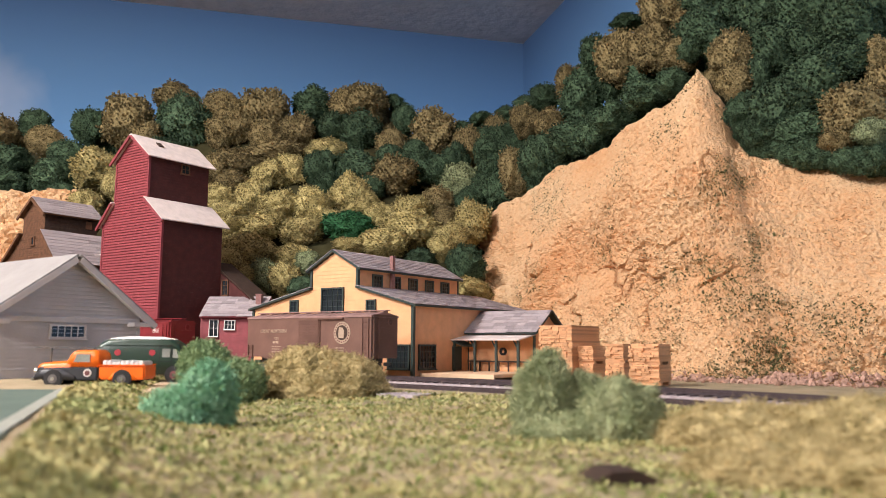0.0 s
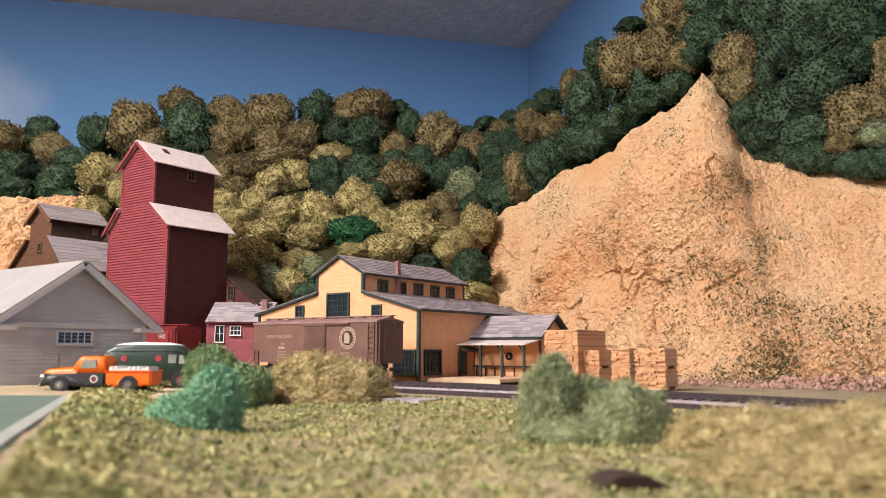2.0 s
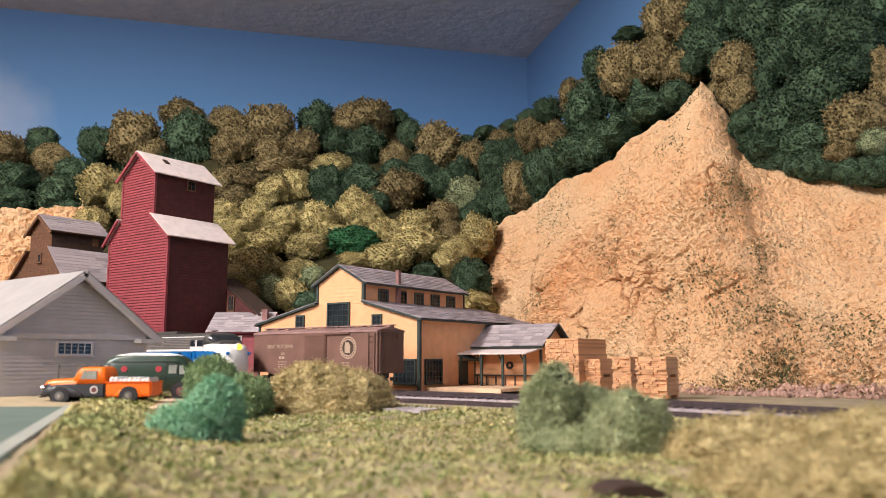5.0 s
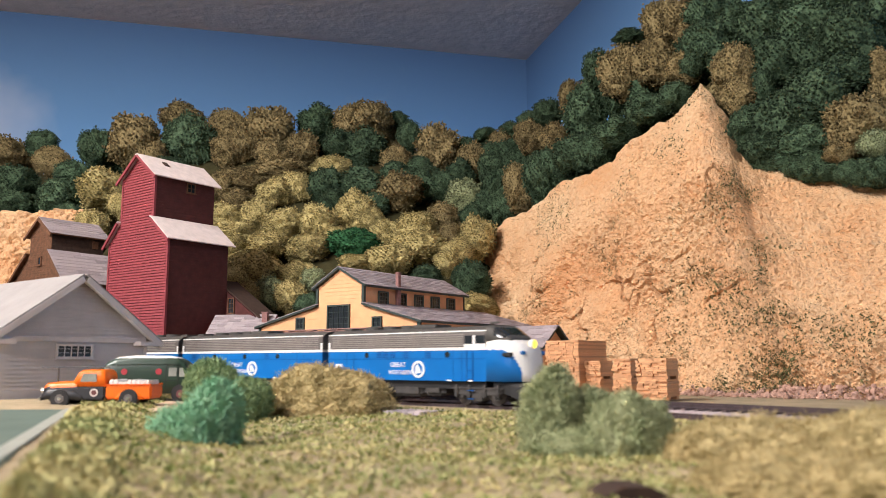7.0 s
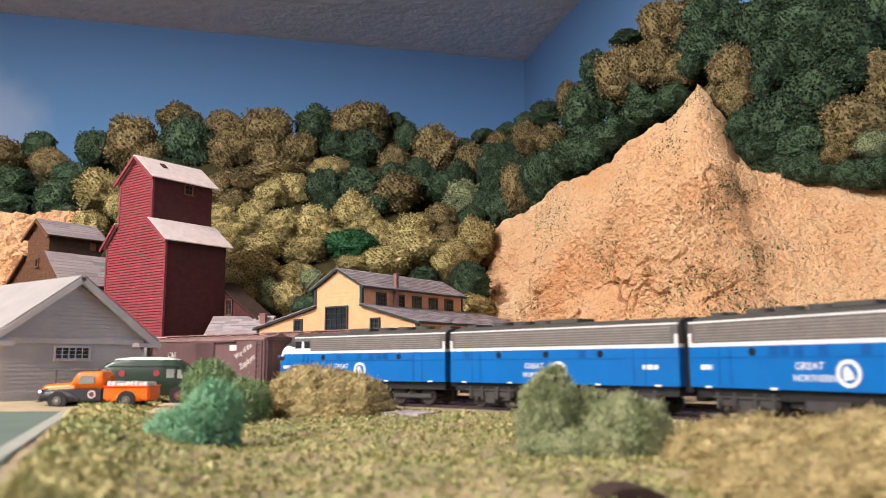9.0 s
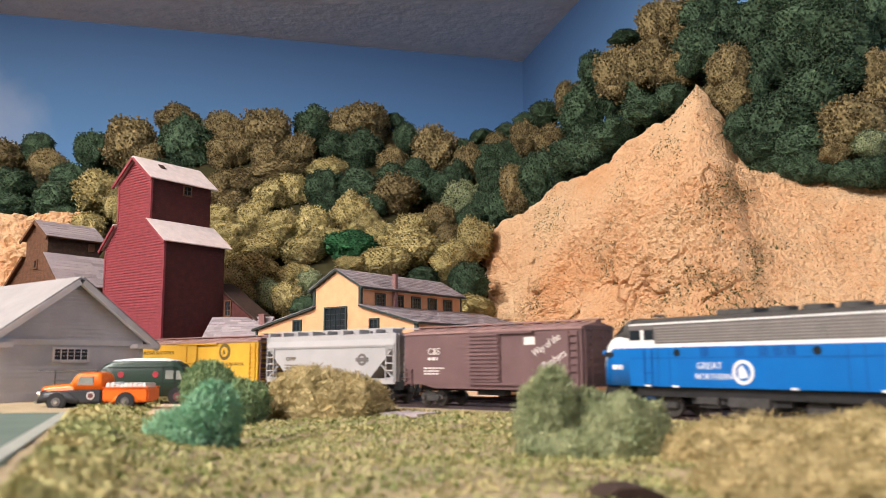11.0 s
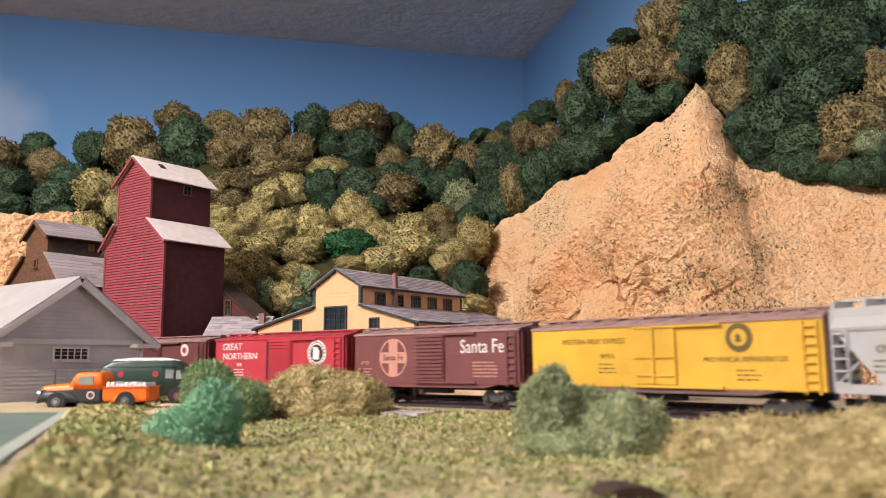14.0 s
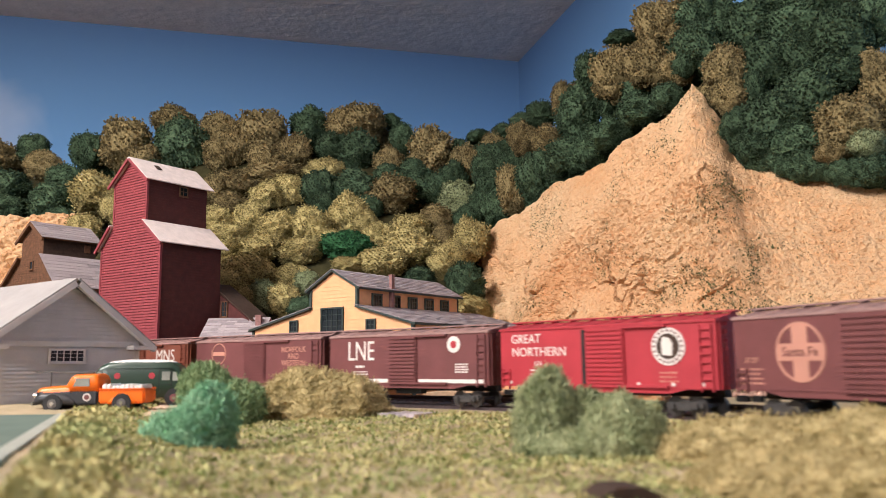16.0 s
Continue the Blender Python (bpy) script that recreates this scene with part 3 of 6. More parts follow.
HILL_TREES_C1 = [(-0.286, 1.202, 0.26, 0.0262, 0.0279, "y"), (-0.239, 1.181, 0.242, 0.0291, 0.024, "y"), (-0.187, 1.181, 0.242, 0.0325, 0.0291, "y"), (-0.136, 1.204, 0.263, 0.0298, 0.035, "y"),
    (-0.315, 1.165, 0.229, 0.032, 0.0169, "y"), (-0.258, 1.129, 0.2, 0.0456, 0.0228, "y"), (-0.193, 1.123, 0.196, 0.0373, 0.0227, "y"), (-0.298, 1.126, 0.198, 0.0309, 0.0211, "y"),
    (-0.257, 1.069, 0.158, 0.0369, 0.0277, "y"), (-0.279, 1.046, 0.141, 0.024, 0.0255, "y"), (-0.197, 1.061, 0.152, 0.0259, 0.0175, "y"), (-0.128, 1.137, 0.206, 0.0378, 0.0222, "g"),
    (-0.087, 1.16, 0.225, 0.0252, 0.0185, "y"), (-0.036, 1.17, 0.234, 0.0356, 0.0254, "y")]
HILL_TREES_C2 = [(-0.0, 1.189, 0.249, 0.0259, 0.0259, "o"), (-0.038, 1.131, 0.202, 0.0408, 0.0278, "y"), (-0.074, 1.095, 0.176, 0.0394, 0.0221, "y"), (-0.121, 1.087, 0.171, 0.0266, 0.0125, "y"),
    (0.037, 1.242, 0.295, 0.0299, 0.0308, "s"), (0.047, 1.194, 0.253, 0.0225, 0.0208, "d"), (0.048, 1.141, 0.21, 0.028, 0.0346, "y"), (0.022, 1.109, 0.186, 0.0288, 0.0208, "y"),
    (0.005, 1.087, 0.17, 0.0203, 0.0172, "y"), (-0.021, 1.053, 0.147, 0.0242, 0.0166, "d"), (0.039, 1.048, 0.143, 0.0256, 0.0241, "d"), (0.069, 1.226, 0.281, 0.0232, 0.0232, "d"),
    (0.048, 0.987, 0.104, 0.0297, 0.0141, "y")]
HILL_TREES_D1 = [(-0.221, 1.016, 0.122, 0.0211, 0.0233, "s"), (-0.194, 1.008, 0.117, 0.0224, 0.0231, "y"), (-0.17, 1.046, 0.141, 0.0225, 0.018, "s"), (-0.17, 0.993, 0.107, 0.0171, 0.0142, "d"),
    (-0.249, 1.01, 0.118, 0.0217, 0.0188, "y"), (-0.174, 1.236, 0.289, 0.027, 0.0198, "d"), (-0.103, 1.226, 0.281, 0.0232, 0.0196, "d"), (-0.157, 1.152, 0.219, 0.02, 0.015, "y"),
    (-0.107, 1.192, 0.251, 0.0225, 0.019, "y"), (0.015, 1.149, 0.217, 0.0199, 0.0216, "o")]
HILL_TREES_D2 = [(-0.079, 1.294, 0.345, 0.0285, 0.0228, "d"), (-0.037, 1.308, 0.358, 0.025, 0.0212, "d"), (0.076, 1.364, 0.433, 0.0304, 0.0122, "d"), (0.042, 1.358, 0.409, 0.0221, 0.0161, "d"),
    (0.119, 1.337, 0.433, 0.0279, 0.0139, "d"), (-0.004, 1.268, 0.32, 0.026, 0.0241, "d"), (0.029, 1.294, 0.345, 0.0228, 0.0247, "d"), (0.105, 1.346, 0.412, 0.0299, 0.024, "o"),
    (0.093, 1.33, 0.379, 0.0353, 0.0333, "d"), (0.09, 1.266, 0.317, 0.0278, 0.0333, "d")]
RIM_TREES_A1 = [(0.116, 1.165, 0.298, 0.023, 0.0341, "o"), (0.147, 1.13, 0.307, 0.0282, 0.0365, "d"), (0.137, 1.196, 0.382, 0.0249, 0.0267, "o"), (0.168, 1.14, 0.359, 0.0271, 0.0254, "o"),
    (0.164, 1.184, 0.415, 0.0266, 0.0213, "d"), (0.14, 1.213, 0.413, 0.02, 0.0145, "d"), (0.194, 1.149, 0.427, 0.0139, 0.0295, "o"), (0.207, 1.097, 0.39, 0.0313, 0.0378, "d"),
    (0.228, 1.103, 0.448, 0.0235, 0.0336, "d"), (0.264, 1.051, 0.482, 0.0277, 0.0114, "d")]
RIM_TREES_A2 = [(0.248, 1.035, 0.423, 0.0331, 0.0378, "o"), (0.277, 0.973, 0.415, 0.0313, 0.0327, "o"), (0.291, 0.904, 0.381, 0.0221, 0.0221, "o"), (0.295, 0.989, 0.473, 0.0277, 0.0354, "o"),
    (0.308, 0.936, 0.453, 0.0335, 0.0306, "o"), (0.192, 1.065, 0.317, 0.0362, 0.0283, "d"), (0.227, 1.0, 0.329, 0.0327, 0.0223, "d"), (0.255, 0.949, 0.343, 0.0342, 0.0213, "d"),
    (0.277, 0.904, 0.345, 0.0204, 0.0177, "d"), (0.211, 1.027, 0.318, 0.0259, 0.0259, "d")]
RIM_TREES_B1 = [(0.311, 0.889, 0.4, 0.0314, 0.0314, "d"), (0.348, 0.914, 0.439, 0.0327, 0.0327, "d"), (0.373, 0.875, 0.422, 0.034, 0.034, "d"), (0.326, 0.846, 0.357, 0.0245, 0.0283, "o"),
    (0.323, 0.827, 0.321, 0.0199, 0.0212, "o"), (0.319, 0.801, 0.28, 0.0191, 0.0191, "d"), (0.372, 0.835, 0.361, 0.0331, 0.0306, "d"), (0.345, 0.825, 0.325, 0.0174, 0.0224, "d"),
    (0.408, 0.84, 0.404, 0.0338, 0.0312, "d"), (0.351, 0.782, 0.274, 0.0373, 0.0361, "d"), (0.382, 0.776, 0.296, 0.0408, 0.0361, "d"), (0.409, 0.767, 0.317, 0.0337, 0.0244, "d"),
    (0.326, 0.777, 0.249, 0.023, 0.0184, "d")]
RIM_TREES_B2 = [(0.431, 0.791, 0.37, 0.0341, 0.0365, "d"), (0.433, 0.749, 0.318, 0.0125, 0.0216, "o"), (0.393, 0.723, 0.254, 0.0323, 0.0312, "o"), (0.394, 0.698, 0.229, 0.0165, 0.0145, "s"),
    (0.372, 0.717, 0.224, 0.019, 0.0127, "o"), (0.357, 0.752, 0.245, 0.0278, 0.0189, "d"), (0.32, 0.916, 0.451, 0.0286, 0.0243, "d"), (0.398, 0.873, 0.44, 0.03, 0.0205, "d"),
    (0.436, 0.844, 0.439, 0.0397, 0.0265, "d"), (0.464, 0.785, 0.392, 0.0244, 0.0305, "d"), (0.434, 0.72, 0.278, 0.027, 0.0324, "o"), (0.399, 0.815, 0.361, 0.0274, 0.0274, "d"),
    (0.295, 0.889, 0.38, 0.0177, 0.0163, "d")]
TREES = HILL_TREES_A1 + HILL_TREES_A2 + HILL_TREES_B1 + HILL_TREES_B2 + HILL_TREES_C1 + HILL_TREES_C2 + HILL_TREES_D1 + HILL_TREES_D2 + RIM_TREES_A1 + RIM_TREES_A2 + RIM_TREES_B1 + RIM_TREES_B2

rng = random.Random(5)


def plant(key, x, y, z, rx, ry, rz, lean=12):
    ob = new("foam_tree", rng.choice(PUFFS[key]))
    ob.matrix_world = pose(x, y, z, rng.uniform(-lean, lean), rng.uniform(-lean, lean), rng.uniform(0, 360)) @ Matrix.Diagonal((rx, ry, rz, 1))
    return tagged(ob, PUFF_MATS[key][1], "tree", "trees on the hill")


for x, y, z, rx, rz, key in TREES:
    plant(key, x, y, z, rx * 1.14, (rx + rz) / 2 * 1.08, rz * 1.12)
# low growth closing the saddle behind the brow
for x, y, z, r in ((-0.02, 1.32, 0.30, 0.04), (0.02, 1.30, 0.285, 0.04), (0.05, 1.26, 0.275, 0.038), (0.075, 1.23, 0.268, 0.034), (0.10, 1.20, 0.272, 0.034), (0.13, 1.17, 0.280, 0.034), (0.155, 1.14, 0.288, 0.034),
                   (0.03, 1.22, 0.235, 0.030), (0.06, 1.18, 0.225, 0.026), (0.121, 1.25, 0.350, 0.030), (0.085, 1.28, 0.352, 0.030), (0.15, 1.22, 0.352, 0.028), (0.19, 1.10, 0.305, 0.034), (0.225, 1.05, 0.325, 0.034)):
    plant(rng.choice("ddo"), x, y, z, r, r, r)
# dark foliage added along the brow to stand in for shade below the puffs
for u in np.linspace(0.775, 0.985, 13):
    b = along(BROW, float(u))
    r = rng.uniform(0.013, 0.020)
    plant("d", b[0] - 0.012, b[1] - 0.012, b[2] + rng.uniform(0.002, 0.010), r * 1.3, r, r * 0.9)
# added lower growth between and behind the puffs, mostly dark for shaded gaps
for x, y, z, rx, rz, key in TREES:
    if key == "g" or x > 0.34:
        continue
    plant(rng.choice("odd"), x + rng.uniform(-0.02, 0.02), y + rng.uniform(0.04, 0.06), z - rng.uniform(0.012, 0.024), rx, rx * 0.8, rz * 0.9)


# ---- buildings: all stand square to the track ----
TURN = -36.0


def site(x, y, z, turn=TURN):
    return pose(x, y, z, 0, 0, turn)


def boards(bm, y_or_x, a, b, z0, z1, step=0.0026, axis="y", side=-1, lap=0.0005):
    """Lapped clapboards on a wall face; the face stands at y (or x), runs from a to b."""
    z = z0
    while z < z1 - 1e-5:
        t = min(step, z1 - z)
        lo, hi = y_or_x + side * lap, y_or_x
        if axis == "y":
            c = [(a, lo, z), (b, lo, z), (b, hi, z + t), (a, hi, z + t), (a, hi, z), (b, hi, z)]
        else:
            c = [(lo, a, z), (lo, b, z), (hi, b, z + t), (hi, a, z + t), (hi, a, z), (hi, b, z)]
        v = [bm.verts.new(p) for p in c]
        bm.faces.new((v[0], v[1], v[2], v[3]))
        bm.faces.new((v[0], v[4], v[5], v[1]))
        z += step
    return bm


def gable_boards(bm, y, poly_width, z0, z1, step=0.0026, axis="y", side=-1, lap=0.0005):
    """Clapboards whose ends follow a gable: poly_width(z) gives the two ends."""
    z = z0
    while z < z1 - 1e-5:
        a, b = poly_width(z + step * 0.5)
        if b - a > 0.001:
            boards(bm, y, a, b, z, min(z1, z + step), step, axis, side, lap)
        z += step
    return bm


def window(parent, x, z, w, h, y, cols=3, rows=3, trim=M_DKGREEN, axis="y", side=-1, frame_w=0.0016, name="window"):
    """A glazed window with frame, bars and sill, its parts under one window part. x, z: the middle."""
    def bx(a0, a1, d0, d1, z0, z1):
        lo, hi = sorted((y + side * d0, y + side * d1))
        return (a0, a1, lo, hi, z0, z1) if axis == "y" else (lo, hi, a0, a1, z0, z1)
    f = frame_w
    x0, x1, z0, z1 = x - w / 2, x + w / 2, z - h / 2, z + h / 2
    bm = boxes(bx(x0 - f, x0, 0, 0.0016, z0 - f, z1 + f), bx(x1, x1 + f, 0, 0.0016, z0 - f, z1 + f), bx(x0, x1, 0, 0.0016, z1, z1 + f), bx(x0, x1, 0, 0.0016, z0 - f, z0))
    win = part(name, bm, trim, parent)
    part("pane", boxes(bx(x0, x1, 0, 0.0005, z0, z1)), M_GLASS, win, "dark glass")
    bar = 0.00045
    rows_ = [bx(x0 + w * k / cols - bar / 2, x0 + w * k / cols + bar / 2, 0.0005, 0.0011, z0, z1) for k in range(1, cols)]
    rows_ += [bx(x0, x1, 0.0005, 0.00105, z0 + h * k / rows - bar / 2, z0 + h * k / rows + bar / 2) for k in range(1, rows)]
    if rows_:
        part("glazing_bars", boxes(*rows_), trim, win)
    part("sill", boxes(bx(x0 - 1.4 * f, x1 + 1.4 * f, 0, 0.0026, z0 - f - 0.0006, z0 - f)), trim, win)
    return win


def shingles(parent, p, q, y0, y1, material, rows=8, seed=1, axis="y", name="shingle", wide=0.010, lift=0.0009):
    """Rows of uneven roof shingles over a sloping sheet from eave p to ridge q."""
    rng = random.Random(seed)
    dx, dz = (q[0] - p[0]), (q[1] - p[1])
    l = math.hypot(dx, dz)
    ux, uz = dx / l, dz / l
    nx, nz = (-uz, ux) if ux > 0 else (uz, -ux)
    meshes = []
    for k in range(4):
        bm = boxes((0, 1, 0, 1, 0, 1))
        for v in bm.verts:
            if v.co.y < 0.5:
                v.co.z += 0.6 + 0.2 * k
        me = bpy.data.meshes.new(name)
        bm.to_mesh(me)
        bm.free()
        me.materials.append(material)
        meshes.append(me)
    step = l / rows
    for r in range(rows):
        y = y0 - rng.uniform(0, wide * 0.7)
        while y < y1:
            w = wide * rng.uniform(0.6, 1.5)
            a, b = max(y0, y), min(y1, y + w - 0.00025)
            y += w
            if b - a < 0.0008:
                continue
            o = r * step + rng.uniform(-0.0004, 0.0004)
            base = Vector((p[0] + ux * o + nx * lift * 0.1, a, p[1] + uz * o + nz * lift * 0.1))
            e1, e2, e3 = Vector((0, b - a, 0)), Vector((ux, 0, uz)) * step * 1.12, Vector((nx, 0, nz)) * lift * 0.55
            if axis == "x":
                base, e1, e2, e3 = (Vector((v.y, v.x, v.z)) for v in (base, e1, e2, e3))
            ob = new(name, rng.choice(meshes))
            ob.parent = parent
            m = Matrix((e1, e2, e3)).transposed().to_4x4()
            m.translation = base
            ob.matrix_basis = m


def freight_house():
    """Yellow freight house: a tall nave with a row of upper windows between two lower aisles."""
    h = thing("freight_house", site(-0.0207, 0.700, 0.0085), "yellow clapboard freight house with dark green trim and grey shingle roofs", "building")
    W_, D_ = 0.207, 0.200
    c0, c1 = -0.1250, -0.0655
    eave, top, cl, peak = 0.062, 0.080, 0.0985, 0.1145
    part("wall", prism([(-W_, 0), (0, 0), (0, eave), (c1, top), (c0, top), (-W_, eave)], 0, D_), M_YELLOW, h, "yellow painted walls")
    part("nave_wall", prism([(c0, top), (c1, top), (c1, cl), ((c0 + c1) / 2, peak), (c0, cl)], 0, D_ - 0.036), M_YELLOW, h, "yellow painted upper walls")
    def ends(z):
        if z < eave:
            return -W_, 0
        if z < top:
            k = (z - eave) / (top - eave)
            return -W_ + (c0 + W_) * k, c1 * k
        if z < cl:
            return c0, c1
        k = (z - cl) / (peak - cl)
        return c0 + (c1 - c0) / 2 * k, c1 - (c1 - c0) / 2 * k
    tagged(part("clapboard_siding", gable_boards(bmesh.new(), 0.0, ends, 0, peak, 0.0036, lap=0.0003), M_YELLOW, h), kind="stuff")
    tagged(part("clapboard_siding", boards(bmesh.new(), 0.0, 0, D_, 0, eave, 0.0034, "x", 1, 0.0003), M_YELLOW, h), kind="stuff")
    tagged(part("clapboard_siding", boards(bmesh.new(), c1, 0, D_ - 0.0365, top, cl, 0.0034, "x", 1, 0.0003), M_YELLOW, h), kind="stuff")
    o = 0.004
    for name, p, q, y1 in (("roof", (0.005, eave - 0.0010), (c1, top), D_ + o), ("roof", (-W_ - 0.005, eave - 0.0010), (c0, top), D_ + o),
                           ("roof", (c1 + 0.005, cl - 0.0022), ((c0 + c1) / 2, peak + 0.0008), D_ - 0.032), ("roof", (c0 - 0.005, cl - 0.0022), ((c0 + c1) / 2, peak + 0.0008), D_ - 0.032)):
        r = part(name, slab(p, q, -o, y1, 0.0016), M_DKGREEN, h, "roof sheet with dark green fascia")
        d = Vector((q[0] - p[0], 0, q[1] - p[1])).normalized() * 0.0017
        n = Vector((-d.z, 0, d.x)) if d.x > 0 else Vector((d.z, 0, -d.x))
        shingles(r, (p[0] + n.x, p[1] + n.z), (q[0] + n.x, q[1] + n.z), -o, y1, M_ROOFGREY, rows=(12 if abs(q[0] - p[0]) > 0.05 else 9) if p[0] > q[0] else 5, seed=int(abs(p[0]) * 1e4), wide=0.0085)
    for x in (0.0004, c1, c0, -W_):
        z0, z1 = (0, eave) if abs(x) < 0.001 or x == -W_ else (top, cl)
        part("corner_board", boxes((x - 0.0016, x + 0.0012, -0.0014, 0.0016, z0, z1)), M_DKGREEN, h)
    part("corner_board", boxes((c1 - 0.001, c1 + 0.0010, D_ - 0.0362, D_ - 0.0346, top, cl)), M_DKGREEN, h)
    window(h, -0.0965, 0.0685, 0.026, 0.022, -0.0004, 4, 4)
    window(h, -0.148, 0.0645, 0.0085, 0.0090, -0.0004, 2, 2)
    window(h, -0.048, 0.0630, 0.0085, 0.0075, -0.0004, 2, 2)
    window(h, -0.0150, 0.0165, 0.022, 0.019, -0.0004, 5, 4)
    for k in range(5):
        window(h, 0.0270 + k * 0.0280, 0.0870, 0.0115, 0.0110, c1 + 0.0004, 3, 3, axis="x", side=1)
    window(h, 0.0200, 0.0165, 0.022, 0.019, 0.0004, 5, 4, axis="x", side=1)
    door = part("door", boxes((0.0004, 0.0018, 0.060, 0.074, 0.004, 0.026)), M_DKGREEN, h, "dark green plank door")
    part("canopy", slab((0.014, 0.0255), (0.0006, 0.031), 0.058, 0.077, 0.0012), M_DKGREEN, door)
    ch = part("chimney", boxes((c1 + 0.0006, c1 + 0.0042, 0.046, 0.0500, top - 0.004, 0.1130)), M_BRICK, h, "thin brick chimney")
    part("chimney_cap", boxes((c1 + 0.0002, c1 + 0.0046, 0.0456, 0.0504, 0.1130, 0.1140)), M_BRICK, ch)
    return h


def loading_shed():
    s = thing("loading_shed", site(-0.0207, 0.700, 0.0085), "yellow loading shed with grey shingle roof and post canopy", "building")
    u0, u1, v0, v1 = 0.001, 0.073, 0.088, 0.135
    e, r = 0.0415, 0.0575
    vm = (v0 + v1) / 2
    part("wall", prism([(v0, 0), (v1, 0), (v1, e), (vm, r), (v0, e)], u0, u1, "x"), M_YELLOW, s, "yellow board walls")
    tagged(part("clapboard_siding", boards(bmesh.new(), v0, u0, u1, 0.004, e, 0.0034, lap=0.0004), M_YELLOW, s), kind="stuff")
    for p in ((v0 - 0.007, e - 0.004), (v1 + 0.007, e - 0.004)):
        rf = part("roof", slab(p, (vm, r + 0.001), u0 - 0.003, u1 + 0.006, 0.0015, "x"), M_DKGREEN, s)
        sgn = 1 if p[0] < vm else -1
        d = Vector((vm - p[0], r + 0.001 - p[1])).normalized() * 0.0016
        nx, nz = (-d.y, d.x) if sgn > 0 else (d.y, -d.x)
        shingles(rf, (p[0] + nx, p[1] + nz), (vm + nx, r + 0.001 + nz), u0 - 0.003, u1 + 0.006, M_ROOFGREY, 7, 31, "x", wide=0.010)
    part("canopy", slab((v0 - 0.030, 0.0315), (v0, 0.0365), u0 - 0.006, u1 + 0.001, 0.0010, "x"), M_ROOFPALE, s, "pale sheet canopy")
    for u in (0.001, 0.024, 0.047, 0.070):
        p = part("post", boxes((u - 0.0010, u + 0.0010, v0 - 0.026, v0 - 0.024, 0.003, 0.0318)), M_DKGREEN, s)
        part("brace", cyls(((u, v0 - 0.025, 0.0235), (u - 0.007, v0 - 0.022, 0.0325), 0.0007), n=6), M_DKGREEN, p)
    for u in (0.0, 0.0725):
        part("corner_board", boxes((u - 0.001, u + 0.001, v0 - 0.001, v0 + 0.001, 0.003, e)), M_DKGREEN, s)
    part("bench", boxes((u0 + 0.002, u1 - 0.002, v0 - 0.006, v0, 0.0115, 0.0128), *[(u0 + 0.004 + k * 0.0105, u0 + 0.0052 + k * 0.0105, v0 - 0.005, v0 - 0.0038, 0.003, 0.0115) for k in range(7)]), M_DARKBR, s, "dark plank bench against the wall")
    part("hose_reel", disc(0.040, 0.0215, v0 - 0.0022, 0.0036, 0.0016, 20, 0.0018), M_BLACK, s, "coiled black hose")
    return s


def platform():
    p = thing("loading_platform", site(-0.0207, 0.700, 0.0075), "low pale wooden loading platform before the shed", "platform")
    for k in range(24):
        part("plank", boxes((0.003 + k * 0.0031, 0.0059 + k * 0.0031, 0.030 - (0.02 if k > 2 else 0), 0.0875, 0.0012, 0.0040)), M_DECK, p)
    part("edge_beam", boxes((0.002, 0.0785, 0.0085, 0.0098, 0, 0.0036)), M_DECK, p)
    return p


